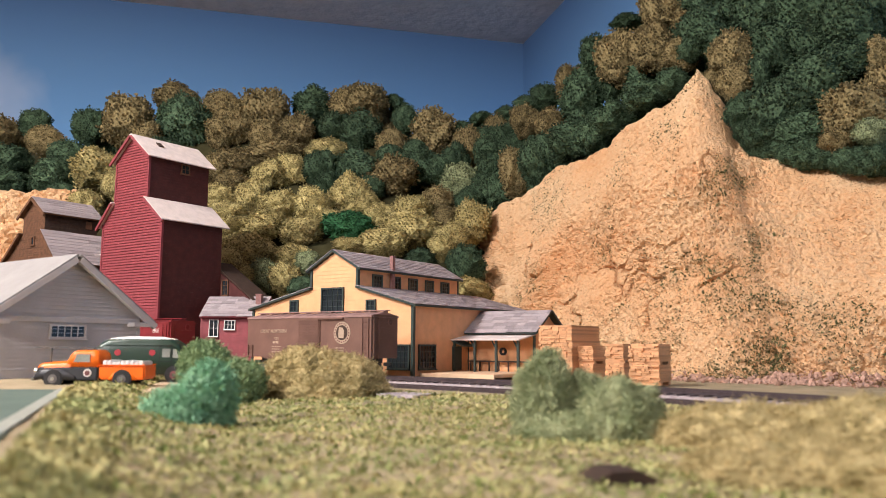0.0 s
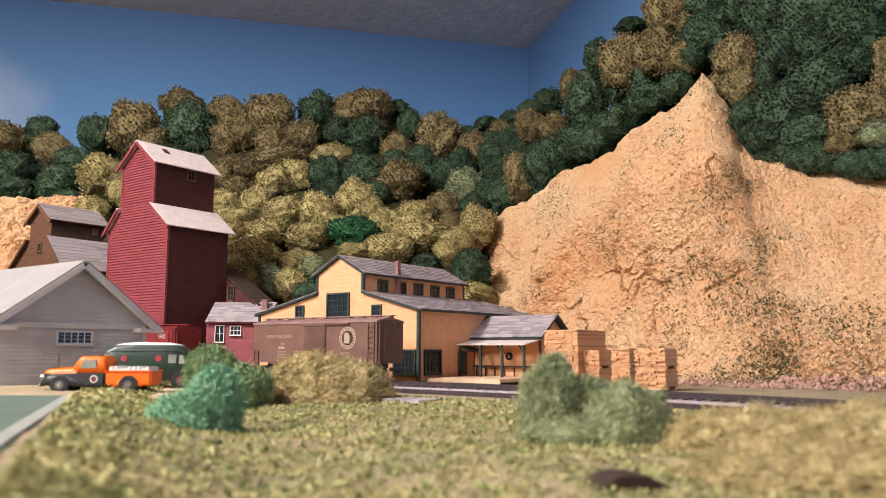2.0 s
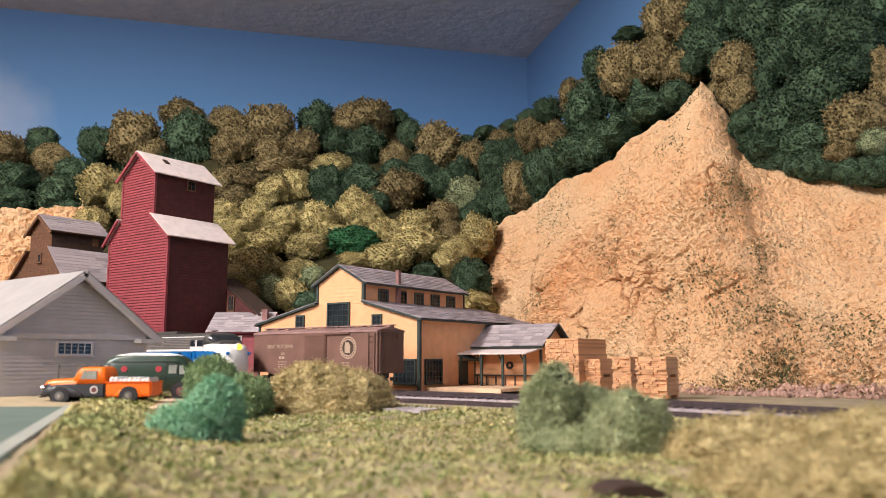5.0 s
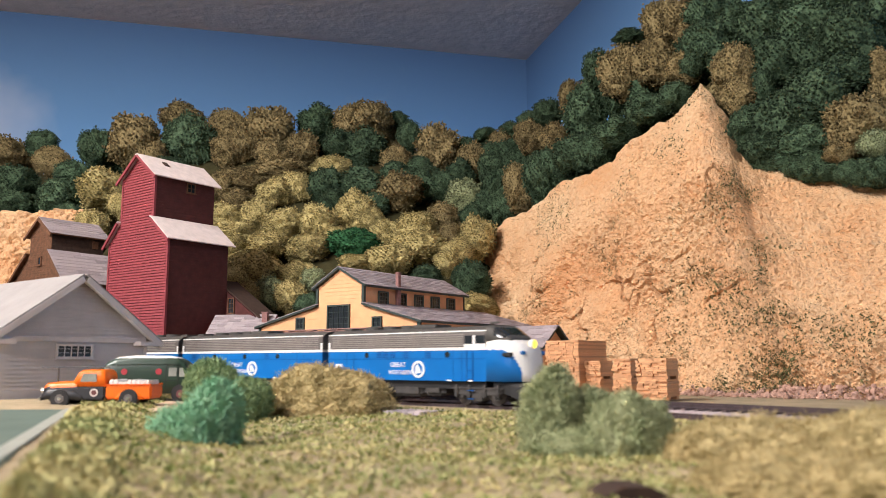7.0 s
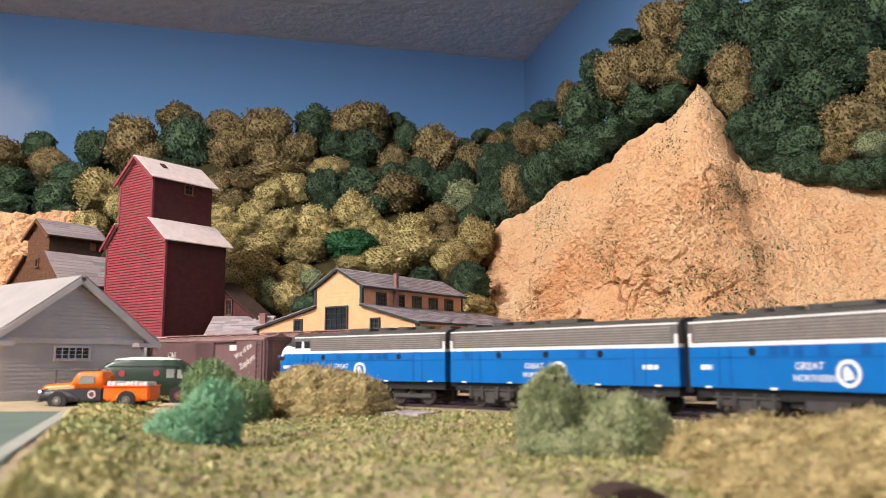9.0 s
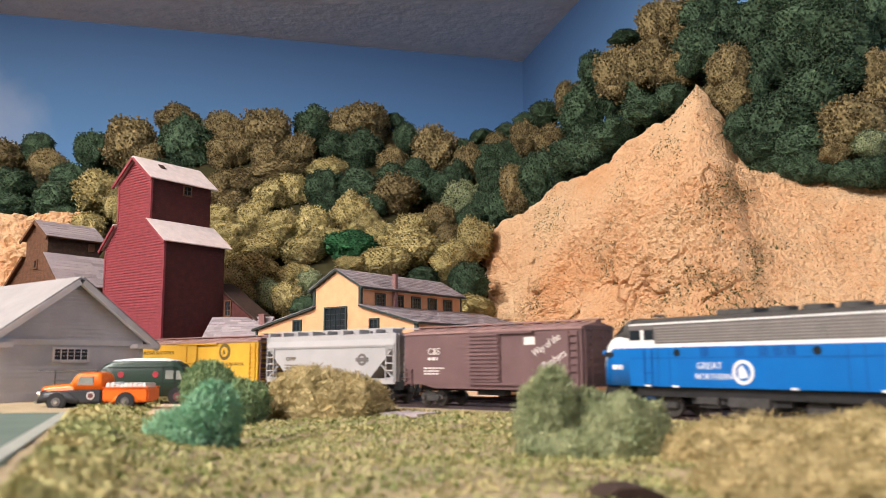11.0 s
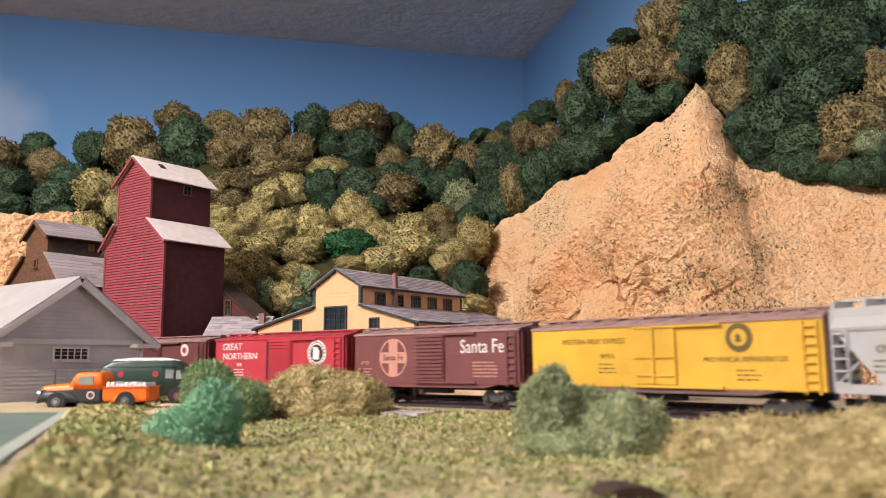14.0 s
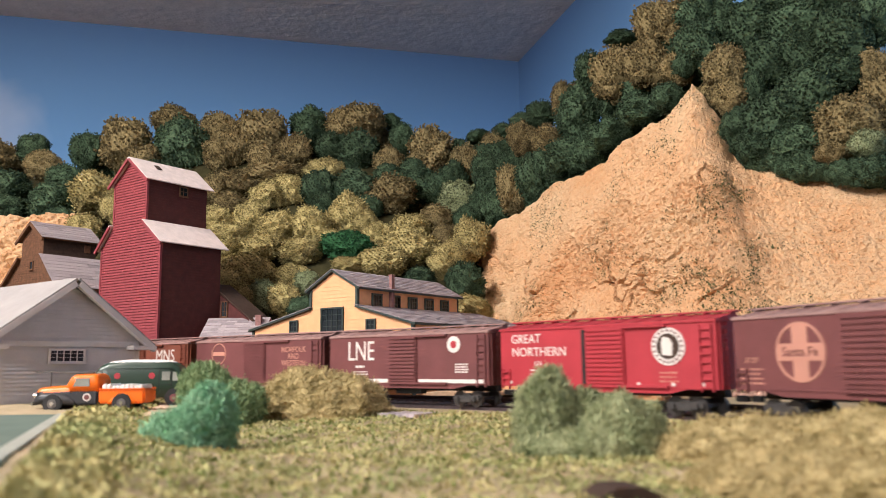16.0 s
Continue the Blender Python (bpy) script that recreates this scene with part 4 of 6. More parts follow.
def elevator(name, m, wall_m, side_m, roof_m, k, label, annex=True):
    """A grain elevator: wide lower part with shoulders, narrow top house, gables to the front. Metres at scale k."""
    t = thing(name, m, label, "building")
    w, d = 0.1125 * k, 0.080 * k
    low, sh, hi, pk = 0.164 * k, 0.1875 * k, 0.238 * k, 0.262 * k
    a, b = -0.0910 * k, -0.0290 * k
    mid = (a + b) / 2
    outline = [(-w, 0), (0, 0), (0, low), (b, sh), (b, hi), (mid, pk), (a, hi), (a, sh), (-w, low)]
    part("wall", prism(outline, 0, d), wall_m, t)
    def ends(z):
        if z < low:
            return -w, 0
        if z < sh:
            q = (z - low) / (sh - low)
            return -w + (a + w) * q, b * q
        if z < hi:
            return a, b
        q = (z - hi) / (pk - hi)
        return a + (mid - a) * q, b - (b - mid) * q
    st = 0.0031 * k
    tagged(part("clapboard_siding", gable_boards(bmesh.new(), 0, ends, 0, pk, st, lap=0.0013), wall_m, t), kind="stuff")
    # side_m is the wall colour darkened as the shaded side.
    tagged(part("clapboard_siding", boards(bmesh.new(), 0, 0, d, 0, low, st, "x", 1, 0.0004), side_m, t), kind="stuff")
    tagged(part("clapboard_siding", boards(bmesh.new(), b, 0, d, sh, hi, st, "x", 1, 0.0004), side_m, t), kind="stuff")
    o = 0.006 * k
    for p, q in (((0.006 * k, low - 0.0045 * k), (b, sh)), ((-w - 0.006 * k, low - 0.0045 * k), (a, sh)), ((b + 0.006 * k, hi - 0.0047 * k), (mid, pk + 0.001)), ((a - 0.006 * k, hi - 0.0047 * k), (mid, pk + 0.001))):
        rf = part("roof", slab(p, q, -o, d + o, 0.0013), roof_m, t)
        part("bargeboard", slab((p[0], p[1] - 0.0030), (q[0], q[1] - 0.0030), -o - 0.0006, -o + 0.0012, 0.0030), M_REDTRIM if wall_m is M_RED else wall_m, rf)
    for x, z0, z1 in ((0, 0, low), (-w, 0, low), (b, sh, hi), (a, sh, hi)):
        part("corner_board", boxes((x - 0.0014, x + 0.0010, -0.0014, 0.0012, z0, z1)), M_REDTRIM if wall_m is M_RED else wall_m, t)
    window(t, 0.0465 * k, 0.2275 * k, 0.0095 * k, 0.0095 * k, b + 0.0004, 2, 2, M_BROWN, "x", 1, 0.0011)
    return t, w, d, low, sh, hi, pk, b, mid


def red_elevator():
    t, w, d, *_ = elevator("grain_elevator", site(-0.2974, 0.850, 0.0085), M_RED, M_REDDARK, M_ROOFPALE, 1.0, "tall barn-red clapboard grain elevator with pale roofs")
    window(t, -0.083, 0.060, 0.006, 0.008, -0.0005, 2, 2, M_PWHITE, frame_w=0.0009)
    # Dark box on the roof paints the shade inside an open hatch.
    dark_opening = part("roof_hatch", boxes((-0.004, 0.004, -0.003, 0.003, 0, 0.0012)), M_DARKBR, t)
    dark_opening.matrix_basis = pose(-0.047, 0.024, 0.2545, 0, 38, 0)
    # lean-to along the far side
    lean = part("lean_to", prism([(-0.02, 0), (0.051, 0), (0.051, 0.0770), (-0.02, 0.120)], d + 0.0005, d + 0.03), M_REDDARK, t, "red lean-to with steep roof, shade put into its dark colour")
    part("lean_to_roof", slab((0.056, 0.0750), (-0.02, 0.1215), d + 0.0010, d + 0.031, 0.0014), M_DARKBR, t)
    window(t, 0.010, 0.091, 0.009, 0.016, d + 0.0002, 2, 3, M_BROWN, frame_w=0.0012)


def office():
    o = thing("elevator_office", site(-0.2570, 0.868, 0.0085, -3), "small barn-red office with grey shingle roof and white sash windows", "building")
    u0, u1, v0, v1, e, r = 0.0, 0.066, 0.0, 0.052, 0.0590, 0.0770
    vm = (v0 + v1) / 2
    part("wall", prism([(v0, 0), (v1, 0), (v1, e), (vm, r), (v0, e)], u0, u1, "x"), M_RED, o)
    tagged(part("clapboard_siding", boards(bmesh.new(), v0, u0, u1, 0, e, 0.0026, lap=0.0005), M_RED, o), kind="stuff")
    tagged(part("clapboard_siding", boards(bmesh.new(), u1, v0, v1, 0, e, 0.0026, "x", 1, 0.0005), M_RED, o), kind="stuff")
    for p in ((v0 - 0.005, e - 0.004), (v1 + 0.005, e - 0.004)):
        rf = part("roof", slab(p, (vm, r + 0.001), u0, u1 + 0.004, 0.0014, "x"), M_REDTRIM, o)
        d = Vector((vm - p[0], r + 0.001 - p[1])).normalized() * 0.0015
        nx, nz = (-d.y, d.x) if p[0] < vm else (d.y, -d.x)
        shingles(rf, (p[0] + nx, p[1] + nz), (vm + nx, r + 0.001 + nz), u0, u1 + 0.004, M_ROOFGREY, 8, 77, "x", wide=0.010)
    window(o, 0.0150, 0.0440, 0.0090, 0.0170, v0 - 0.0004, 2, 2, M_PWHITE, frame_w=0.0007)
    window(o, 0.0325, 0.0475, 0.0110, 0.0090, v0 - 0.0004, 3, 2, M_PWHITE, frame_w=0.0007)
    c = part("chimney", boxes((0.0565, 0.0625, vm - 0.014, vm - 0.008, r - 0.014, r + 0.004)), M_BRICK, o, "brick chimney")
    part("chimney_cap", boxes((0.0559, 0.0631, vm - 0.0146, vm - 0.0074, r + 0.004, r + 0.0052)), M_BRICK, c)


def brown_elevator():
    """An older, weathered elevator: a narrow head house over a broad steep roof."""
    t = thing("grain_elevator", site(-0.492, 0.990, 0.0085), "weathered brown timber elevator with grey plank roofs", "building")
    a, b, d = -0.057, -0.004, 0.070
    mid = (a + b) / 2
    sh, hi, pk = 0.166, 0.192, 0.2105
    L_, R_, lo = -0.100, 0.030, 0.132
    part("wall", prism([(L_, 0), (R_, 0), (R_, lo), (b, sh), (b, hi), (mid, pk), (a, hi), (a, sh), (L_, lo)], 0, d), M_BROWN, t)
    def ends(z):
        if z < lo:
            return L_, R_
        if z < sh:
            q = (z - lo) / (sh - lo)
            return L_ + (a - L_) * q, R_ + (b - R_) * q
        if z < hi:
            return a, b
        q = (z - hi) / (pk - hi)
        return a + (mid - a) * q, b - (b - mid) * q
    tagged(part("clapboard_siding", gable_boards(bmesh.new(), 0, ends, 0.06, pk, 0.0030, lap=0.0006), M_BROWN, t), kind="stuff")
    tagged(part("clapboard_siding", boards(bmesh.new(), b, 0, d, sh, hi, 0.0032, "x", 1, 0.0005), M_DARKBR, t), kind="stuff")
    for p, q, r in (((R_ + 0.007, lo - 0.008), (b, sh + 0.001), 10), ((L_ - 0.007, lo - 0.008), (a, sh + 0.001), 8), ((b + 0.006, hi - 0.004), (mid, pk + 0.001), 7), ((a - 0.006, hi - 0.004), (mid, pk + 0.001), 5)):
        rf = part("roof", slab(p, q, -0.006, d + 0.006, 0.0014), M_BROWN, t)
        part("bargeboard", slab((p[0], p[1] - 0.0032), (q[0], q[1] - 0.0032), -0.0068, -0.0050, 0.0032), M_BROWN, rf)
        if p[0] > mid:
            dd = Vector((q[0] - p[0], q[1] - p[1])).normalized() * 0.0015
            shingles(rf, (p[0] + dd.y, p[1] - dd.x), (q[0] + dd.y, q[1] - dd.x), -0.006, d + 0.006, M_ROOFGREY, r, int(r), wide=0.030)
    window(t, -0.029, 0.156, 0.0060, 0.0090, -0.0006, 1, 1, M_BROWN, frame_w=0.0014)
    part("shutter", boxes((b + 0.0004, b + 0.0016, 0.054, 0.062, 0.176, 0.186)), M_BROWN, t)


def white_warehouse():
    """Pale clapboard warehouse: the gable looks along the track, the ridge runs beside it."""
    h = thing("warehouse", site(-0.2245, 0.600, 0.0100), "pale grey clapboard warehouse with white sheet roof and boxed eaves", "building")
    # local: gable on the +x face (x = 0), from y = 0 back to y = -0.108; ridge towards -x
    y0, y1, e, pk = -0.1085, 0.0, 0.0465, 0.0835
    ym = (y0 + y1) / 2
    L_ = 0.34
    part("wall", prism([(y0, 0), (y1, 0), (y1, e), (ym, pk), (y0, e)], -L_, 0, "x"), M_WHITE, h)
    def ends(z):
        if z < e:
            return y0, y1
        q = (z - e) / (pk - e)
        return y0 + (ym - y0) * q, y1 - (y1 - ym) * q
    tagged(part("clapboard_siding", gable_boards(bmesh.new(), 0, ends, 0, pk, 0.0027, "x", 1, 0.0010), M_WHITE, h), kind="stuff")
    for p, label in (((y0 - 0.008, e - 0.006), "white roof sheet"), ((y1 + 0.008, e - 0.006), "white roof sheet")):
        rf = part("roof", slab(p, (ym, pk + 0.0025), -L_ - 0.005, 0.009, 0.0018, "x"), M_ROOFWHITE, h, label)
        part("bargeboard", slab((p[0], p[1] - 0.004), (ym, pk - 0.0015), 0.0055, 0.0095, 0.0040, "x"), M_WHITE, rf)
    part("frieze", boxes((0.0004, 0.0020, y0, y1, e - 0.0065, e - 0.0030)), M_WHITE, h)
    for yy in (y0, y1):
        part("eave_return", boxes((-0.002, 0.010, yy - 0.0095, yy + 0.0095, e - 0.0085, e - 0.0055)), M_WHITE, h)
    window(h, -0.055, 0.0335, 0.024, 0.0072, 0.0004, 5, 1, M_WHITE, "x", 1, 0.0013)
    for y in (y0, y1):
        part("corner_board", boxes((-0.002, 0.0010, y - 0.0012, y + 0.0012, 0, e - 0.007)), M_WHITE, h)
    sh = part("plinth", boxes((0.0004, 0.0012, y0, y1, 0, 0.008)), M_WHITE, h)


freight_house()
loading_shed()
platform()
red_elevator()
office()
brown_elevator()
white_warehouse()


# ---- lumber ----
def lumber_stack(x, y, z, w, d, layers, thick, rng, label, gap_at=()):
    """Sawn boards stacked in layers on bearers."""
    s = thing("lumber_stack", site(x, y, z), label, "lumber", "stacks of lumber")
    zz = 0.0
    n = max(3, int(w / 0.0034))
    for k in (0.15, 0.85):
        part("bearer", boxes((-w, 0, d * k - 0.002, d * k + 0.002, 0, 0.0022)), M_LUMBER, s)
    zz = 0.0022
    meshes = []
    for k in range(3):
        me = bpy.data.meshes.new("plank")
        bm = boxes((0, 1, 0, 1, 0, 1))
        bm.to_mesh(me)
        bm.free()
        me.materials.append(M_LUMBER)
        meshes.append(me)
    for l in range(layers):
        if l in gap_at:
            for k in (0.15, 0.85):
                part("bearer", boxes((-w, 0, d * k - 0.002, d * k + 0.002, zz, zz + 0.0022)), M_LUMBER, s)
            zz += 0.0022
        xs = [0.0]
        while xs[-1] < w - 0.002:
            xs.append(min(w, xs[-1] + (w / n) * rng.uniform(0.6, 1.8)))
        for a, b in zip(xs, xs[1:]):
            ob = new("plank", rng.choice(meshes))
            ob.parent = s
            j = rng.uniform(-0.0011, 0.0011)
            ob.matrix_basis = Matrix.Translation((-b, j, zz)) @ Matrix.Diagonal((b - a - 0.0002, d, thick * 0.92, 1))
        zz += thick
    return s


lr = random.Random(9)
lumber_stack(0.1127, 0.660, 0.0075, 0.0315, 0.055, 27, 0.0016, lr, "large square stack of fresh sawn lumber")
lumber_stack(0.1300, 0.660, 0.0075, 0.0140, 0.025, 15, 0.0016, lr, "low stack of fresh lumber with rounded ends", (7,))
lumber_stack(0.1465, 0.622, 0.0075, 0.0160, 0.020, 16, 0.0016, lr, "stack of fresh lumber in two lifts", (8,))
lumber_stack(0.1610, 0.575, 0.0075, 0.0235, 0.024, 16, 0.0016, lr, "stack of fresh lumber in two lifts on bearers", (8,))


# ---- rolling stock: local x runs forward, z up from the rail, the near side is -y ----
def bogie(parent, x, wheel_r=0.0050, base=0.0125, name="truck"):
    h = base / 2
    b = part(name, boxes((x - h - 0.004, x + h + 0.004, -0.0125, -0.0105, 0.0040, 0.0072), (x - h - 0.004, x + h + 0.004, 0.0105, 0.0125, 0.0040, 0.0072),
                         (x - 0.003, x + 0.003, -0.0120, 0.0120, 0.0035, 0.0085), (x - 0.0045, x + 0.0045, -0.0132, -0.0124, 0.0030, 0.0060), bevel=0.0005), M_TRUCKGREY, parent, "dark sprung truck frame")
    for dx in (-h, h):
        part("wheelset", cyls(*[((x + dx, s * 0.0084, wheel_r), (x + dx, s * 0.0105, wheel_r), wheel_r) for s in (-1, 1)], ((x + dx, -0.011, wheel_r), (x + dx, 0.011, wheel_r), 0.0011), n=16), M_WHEEL, b)
        part("axle_box", boxes((x + dx - 0.0016, x + dx + 0.0016, -0.0142, -0.0124, wheel_r - 0.0016, wheel_r + 0.0016), bevel=0.0004), M_TRUCKGREY, b)
    return b


def ladder(parent, x, y, z0, z1, w, n, material, axis="y", side=-1):
    rows = []
    for k in range(n):
        z = z0 + (z1 - z0) * (k + 0.5) / n
        rows.append((x - w / 2, x + w / 2, min(y, y + side * 0.0013), max(y, y + side * 0.0013), z - 0.0004, z + 0.0004) if axis == "y"
                    else (min(y, y + side * 0.0013), max(y, y + side * 0.0013), x - w / 2, x + w / 2, z - 0.0004, z + 0.0004))
    for a in (x - w / 2, x + w / 2):
        rows.append((a - 0.0004, a + 0.0004, min(y, y + side * 0.0012), max(y, y + side * 0.0012), z0, z1) if axis == "y" else (min(y, y + side * 0.0012), max(y, y + side * 0.0012), a - 0.0004, a + 0.0004, z0, z1))
    return part("ladder", boxes(*rows), material, parent)


def herald(parent, x, z, y, r, ring_m, fill_m, name="herald"):
    d = part(name, disc(x, z, y - 0.0003, r, 0.0004), ring_m, parent, "round railway emblem")
    part("field", disc(x, z, y - 0.0005, r * 0.66, 0.0003), fill_m, d)
    return d


def boxcar(m, colour, label, half=0.0700, door_x=0.0, eave=0.0465, louvre=True, name="boxcar", door_colour=None):
    roof_m = colour if colour in (M_CARBRIGHT, M_CARWINE) else M_CARROOF
    c = thing(name, m, label, "railway car", "cars of the train")
    hw, bot = 0.0165, 0.0135
    body = prism([(-hw, bot), (hw, bot), (hw, eave), (hw * 0.5, eave + 0.0022), (0, eave + 0.003), (-hw * 0.5, eave + 0.0022), (-hw, eave)], -half, half, "x")
    part("body", body, colour, c)
    part("roof", prism([(-hw - 0.0007, eave - 0.0008), (-hw - 0.0007, eave + 0.0004), (0, eave + 0.0038), (hw + 0.0007, eave + 0.0004), (hw + 0.0007, eave - 0.0008)], -half - 0.0006, half + 0.0006, "x"), roof_m, c, "dusty metal roof")
    n = 11
    for k in range(n):
        x = -half + 2 * half * (k + 0.5) / n
        part("roof_rib", prism([(-hw - 0.0006, eave - 0.0004), (-hw - 0.0006, eave + 0.0007), (0, eave + 0.0041), (hw + 0.0006, eave + 0.0007), (hw + 0.0006, eave - 0.0004)], x - 0.0005, x + 0.0005, "x"), roof_m, c)
    rb = part("running_board", boxes(*[(-half - 0.003, half + 0.003, -0.0030 + 0.0021 * k, -0.0012 + 0.0021 * k, eave + 0.0044, eave + 0.0051) for k in range(3)],
                                     *[(-half + (2 * half) * k / 10, -half + (2 * half) * k / 10 + 0.0009, -0.003, 0.003, eave + 0.0030, eave + 0.0045) for k in range(11)]), roof_m, c)
    dw = 0.0125
    dc = door_colour or colour
    door = part("door", boxes((door_x - dw, door_x + dw, -hw - 0.0013, -hw, bot + 0.002, eave - 0.002), bevel=0.0003), dc, c, "sliding door")
    if louvre:
        part("door_ribs", boxes(*[(door_x - dw + 0.001, door_x + dw - 0.001, -hw - 0.0021, -hw - 0.0012, bot + 0.004 + k * 0.00235, bot + 0.0051 + k * 0.00235) for k in range(12)]), dc, door)
    part("door_track", boxes((door_x - dw, door_x + 3 * dw, -hw - 0.0019, -hw + 0.0002, eave - 0.0022, eave - 0.0010)), colour, c)
    part("door_track", boxes((door_x - dw, door_x + 3 * dw, -hw - 0.0016, -hw + 0.0002, bot + 0.0004, bot + 0.0018)), colour, c)
    part("side_sill", prism([(-half * 0.8, bot + 0.0005), (-half * 0.62, bot - 0.0022), (half * 0.62, bot - 0.0022), (half * 0.8, bot + 0.0005)], -hw, -hw + 0.0008), colour, c)
    ladder(c, half - 0.0055, -hw, bot - 0.001, eave - 0.002, 0.0062, 8, colour)
    ladder(c, -half + 0.0045, -hw, bot - 0.001, bot + 0.010, 0.0055, 3, colour)
    for s in (-1, 1):
        ladder(c, -0.011, s * half, bot, eave - 0.001, 0.0060, 8, colour, "x", s)
        part("end_ribs", boxes(*[(min(s * half, s * (half + 0.0009)), max(s * half, s * (half + 0.0009)), -hw + 0.002, hw - 0.002, bot + 0.003 + 0.0042 * k, bot + 0.0048 + 0.0042 * k) for k in range(8)]), colour, c)
        part("coupler", boxes((min(s * half, s * (half + 0.0065)), max(s * half, s * (half + 0.0065)), -0.0014, 0.0014, 0.0075, 0.0105), bevel=0.0004), M_BLACK, c)
        part("brake_wheel", disc(0, 0, 0, 0.0032, 0.0006, 16, 0.0024), colour, c).matrix_basis = pose(s * (half + 0.0016), 0.006, eave - 0.004, 0, 0, 90)
    part("underframe", boxes((-half + 0.004, half - 0.004, -0.003, 0.003, 0.0095, bot + 0.0005), (-0.012, 0.010, -0.010, -0.004, 0.0075, 0.012)), M_BLACK, c)
    bogie(c, half - 0.021)
    bogie(c, -half + 0.021)
    return c


def rough_lines(parent, x, z, y, w, rows, material, h=0.0007, gap=0.0021):
    """Small data lettering too fine to read, as plain bars."""
    rng = random.Random(int(x * 1e5) + rows)
    bars = []
    for k in range(rows):
        a = x - w / 2
        end = x + w / 2 * rng.uniform(0.5, 1.0)
        while a < end:
            l = rng.uniform(0.0012, 0.0035)
            bars.append((a, min(end, a + l), y - 0.0001, y + 0.0002, z - k * gap - h / 2, z - k * gap + h / 2))
            a += l + 0.0007
    return part("data_lettering", boxes(*bars), material, parent)


NEAR = -0.0165


def goat(parent, x, z, y, r, ink=M_LETTER):
    """Pale ring emblem with a rough pale shape on a dark field."""
    d = part("herald", disc(x, z, y - 0.0004, r, 0.0004, 32), ink, parent, "round pale emblem on dark field")
    part("field", disc(x, z, y - 0.0006, r * 0.68, 0.0004), M_DARKBR, d)
    bm = prism([(x - 0.35 * r, z - 0.45 * r), (x + 0.25 * r, z - 0.5 * r), (x + 0.3 * r, z + 0.15 * r), (x + 0.1 * r, z + 0.45 * r), (x - 0.3 * r, z + 0.5 * r), (x - 0.38 * r, z + 0.1 * r)], y - 0.0008, y - 0.0005)
    part("figure", bm, ink, d)
    ticks = []
    for k in range(20):
        a = 2 * math.pi * k / 20
        cx, cz = x + 0.84 * r * math.cos(a), z + 0.84 * r * math.sin(a)
        ticks.append((cx - 0.06 * r, cx + 0.06 * r, y - 0.0007, y - 0.0003, cz - 0.06 * r, cz + 0.06 * r))
    part("ring_marks", boxes(*ticks), M_CARRED, d)
    return d


def gn_brown():
    i = int(np.argmin(abs(SIDING[:, 0] + 0.097)))
    t = SIDING[i + 3] - SIDING[i - 3]
    m = pose(*SIDING[i], SIDE_Z, 0, 0, math.degrees(math.atan2(t[1], t[0])))
    c = boxcar(m, M_CARBROWN, "faded brown boxcar standing on the siding", door_x=0.004)
    tagged(c, group="cars on the sidings")
    lettering("GREAT NORTHERN", 0.0042, None, c, -0.038, 0.0350, NEAR - 0.0001, M_FADED, squeeze=0.85)
    lettering("GN", 0.0032, None, c, -0.034, 0.0290, NEAR - 0.0001, M_FADED)
    rough_lines(c, -0.034, 0.0258, NEAR, 0.009, 1, M_FADED, 0.0020)
    rough_lines(c, -0.034, 0.0222, NEAR, 0.011, 3, M_FADED)
    goat(c, 0.040, 0.0335, NEAR, 0.0088, M_FADED)
    rough_lines(c, 0.038, 0.0215, NEAR, 0.010, 2, M_FADED)


def steel_red():
    i = int(np.argmin(abs(THIRD[:, 0] + 0.318)))
    t = THIRD[i + 3] - THIRD[i - 3]
    c = boxcar(pose(*THIRD[i], SIDE_Z, 0, 0, math.degrees(math.atan2(t[1], t[0]))), M_CARWINE, "wine-red boxcar parked by the red elevator", eave=0.045)
    tagged(c, group="cars on the sidings")
    lettering("ERIE", 0.0060, None, c, 0.050, 0.037, NEAR - 0.0001)
    lettering("the Steel Centers", 0.0052, None, c, 0.036, 0.027, NEAR - 0.0001, tilt=-4, squeeze=0.8)


def car_cs():
    c = boxcar(Matrix(), M_CARPURPLE, "mineral-brown boxcar with slanted white script, rolling")
    lettering("C&S", 0.0062, None, c, -0.043, 0.0345, NEAR - 0.0001)
    rough_lines(c, -0.043, 0.0300, NEAR, 0.011, 1, M_LETTER, 0.0018)
    rough_lines(c, -0.043, 0.0240, NEAR, 0.018, 3, M_LETTER, 0.0009, 0.0018)
    lettering("Way of the", 0.0062, None, c, 0.046, 0.0370, NEAR - 0.0001, tilt=-28, squeeze=0.75)
    lettering("Zephyrs", 0.0066, None, c, 0.051, 0.0285, NEAR - 0.0001, tilt=-28, squeeze=0.85)
    part("emblem", boxes((0.030, 0.038, NEAR - 0.0002, NEAR + 0.0003, 0.0375, 0.0420)), M_LETTER, c)
    return c


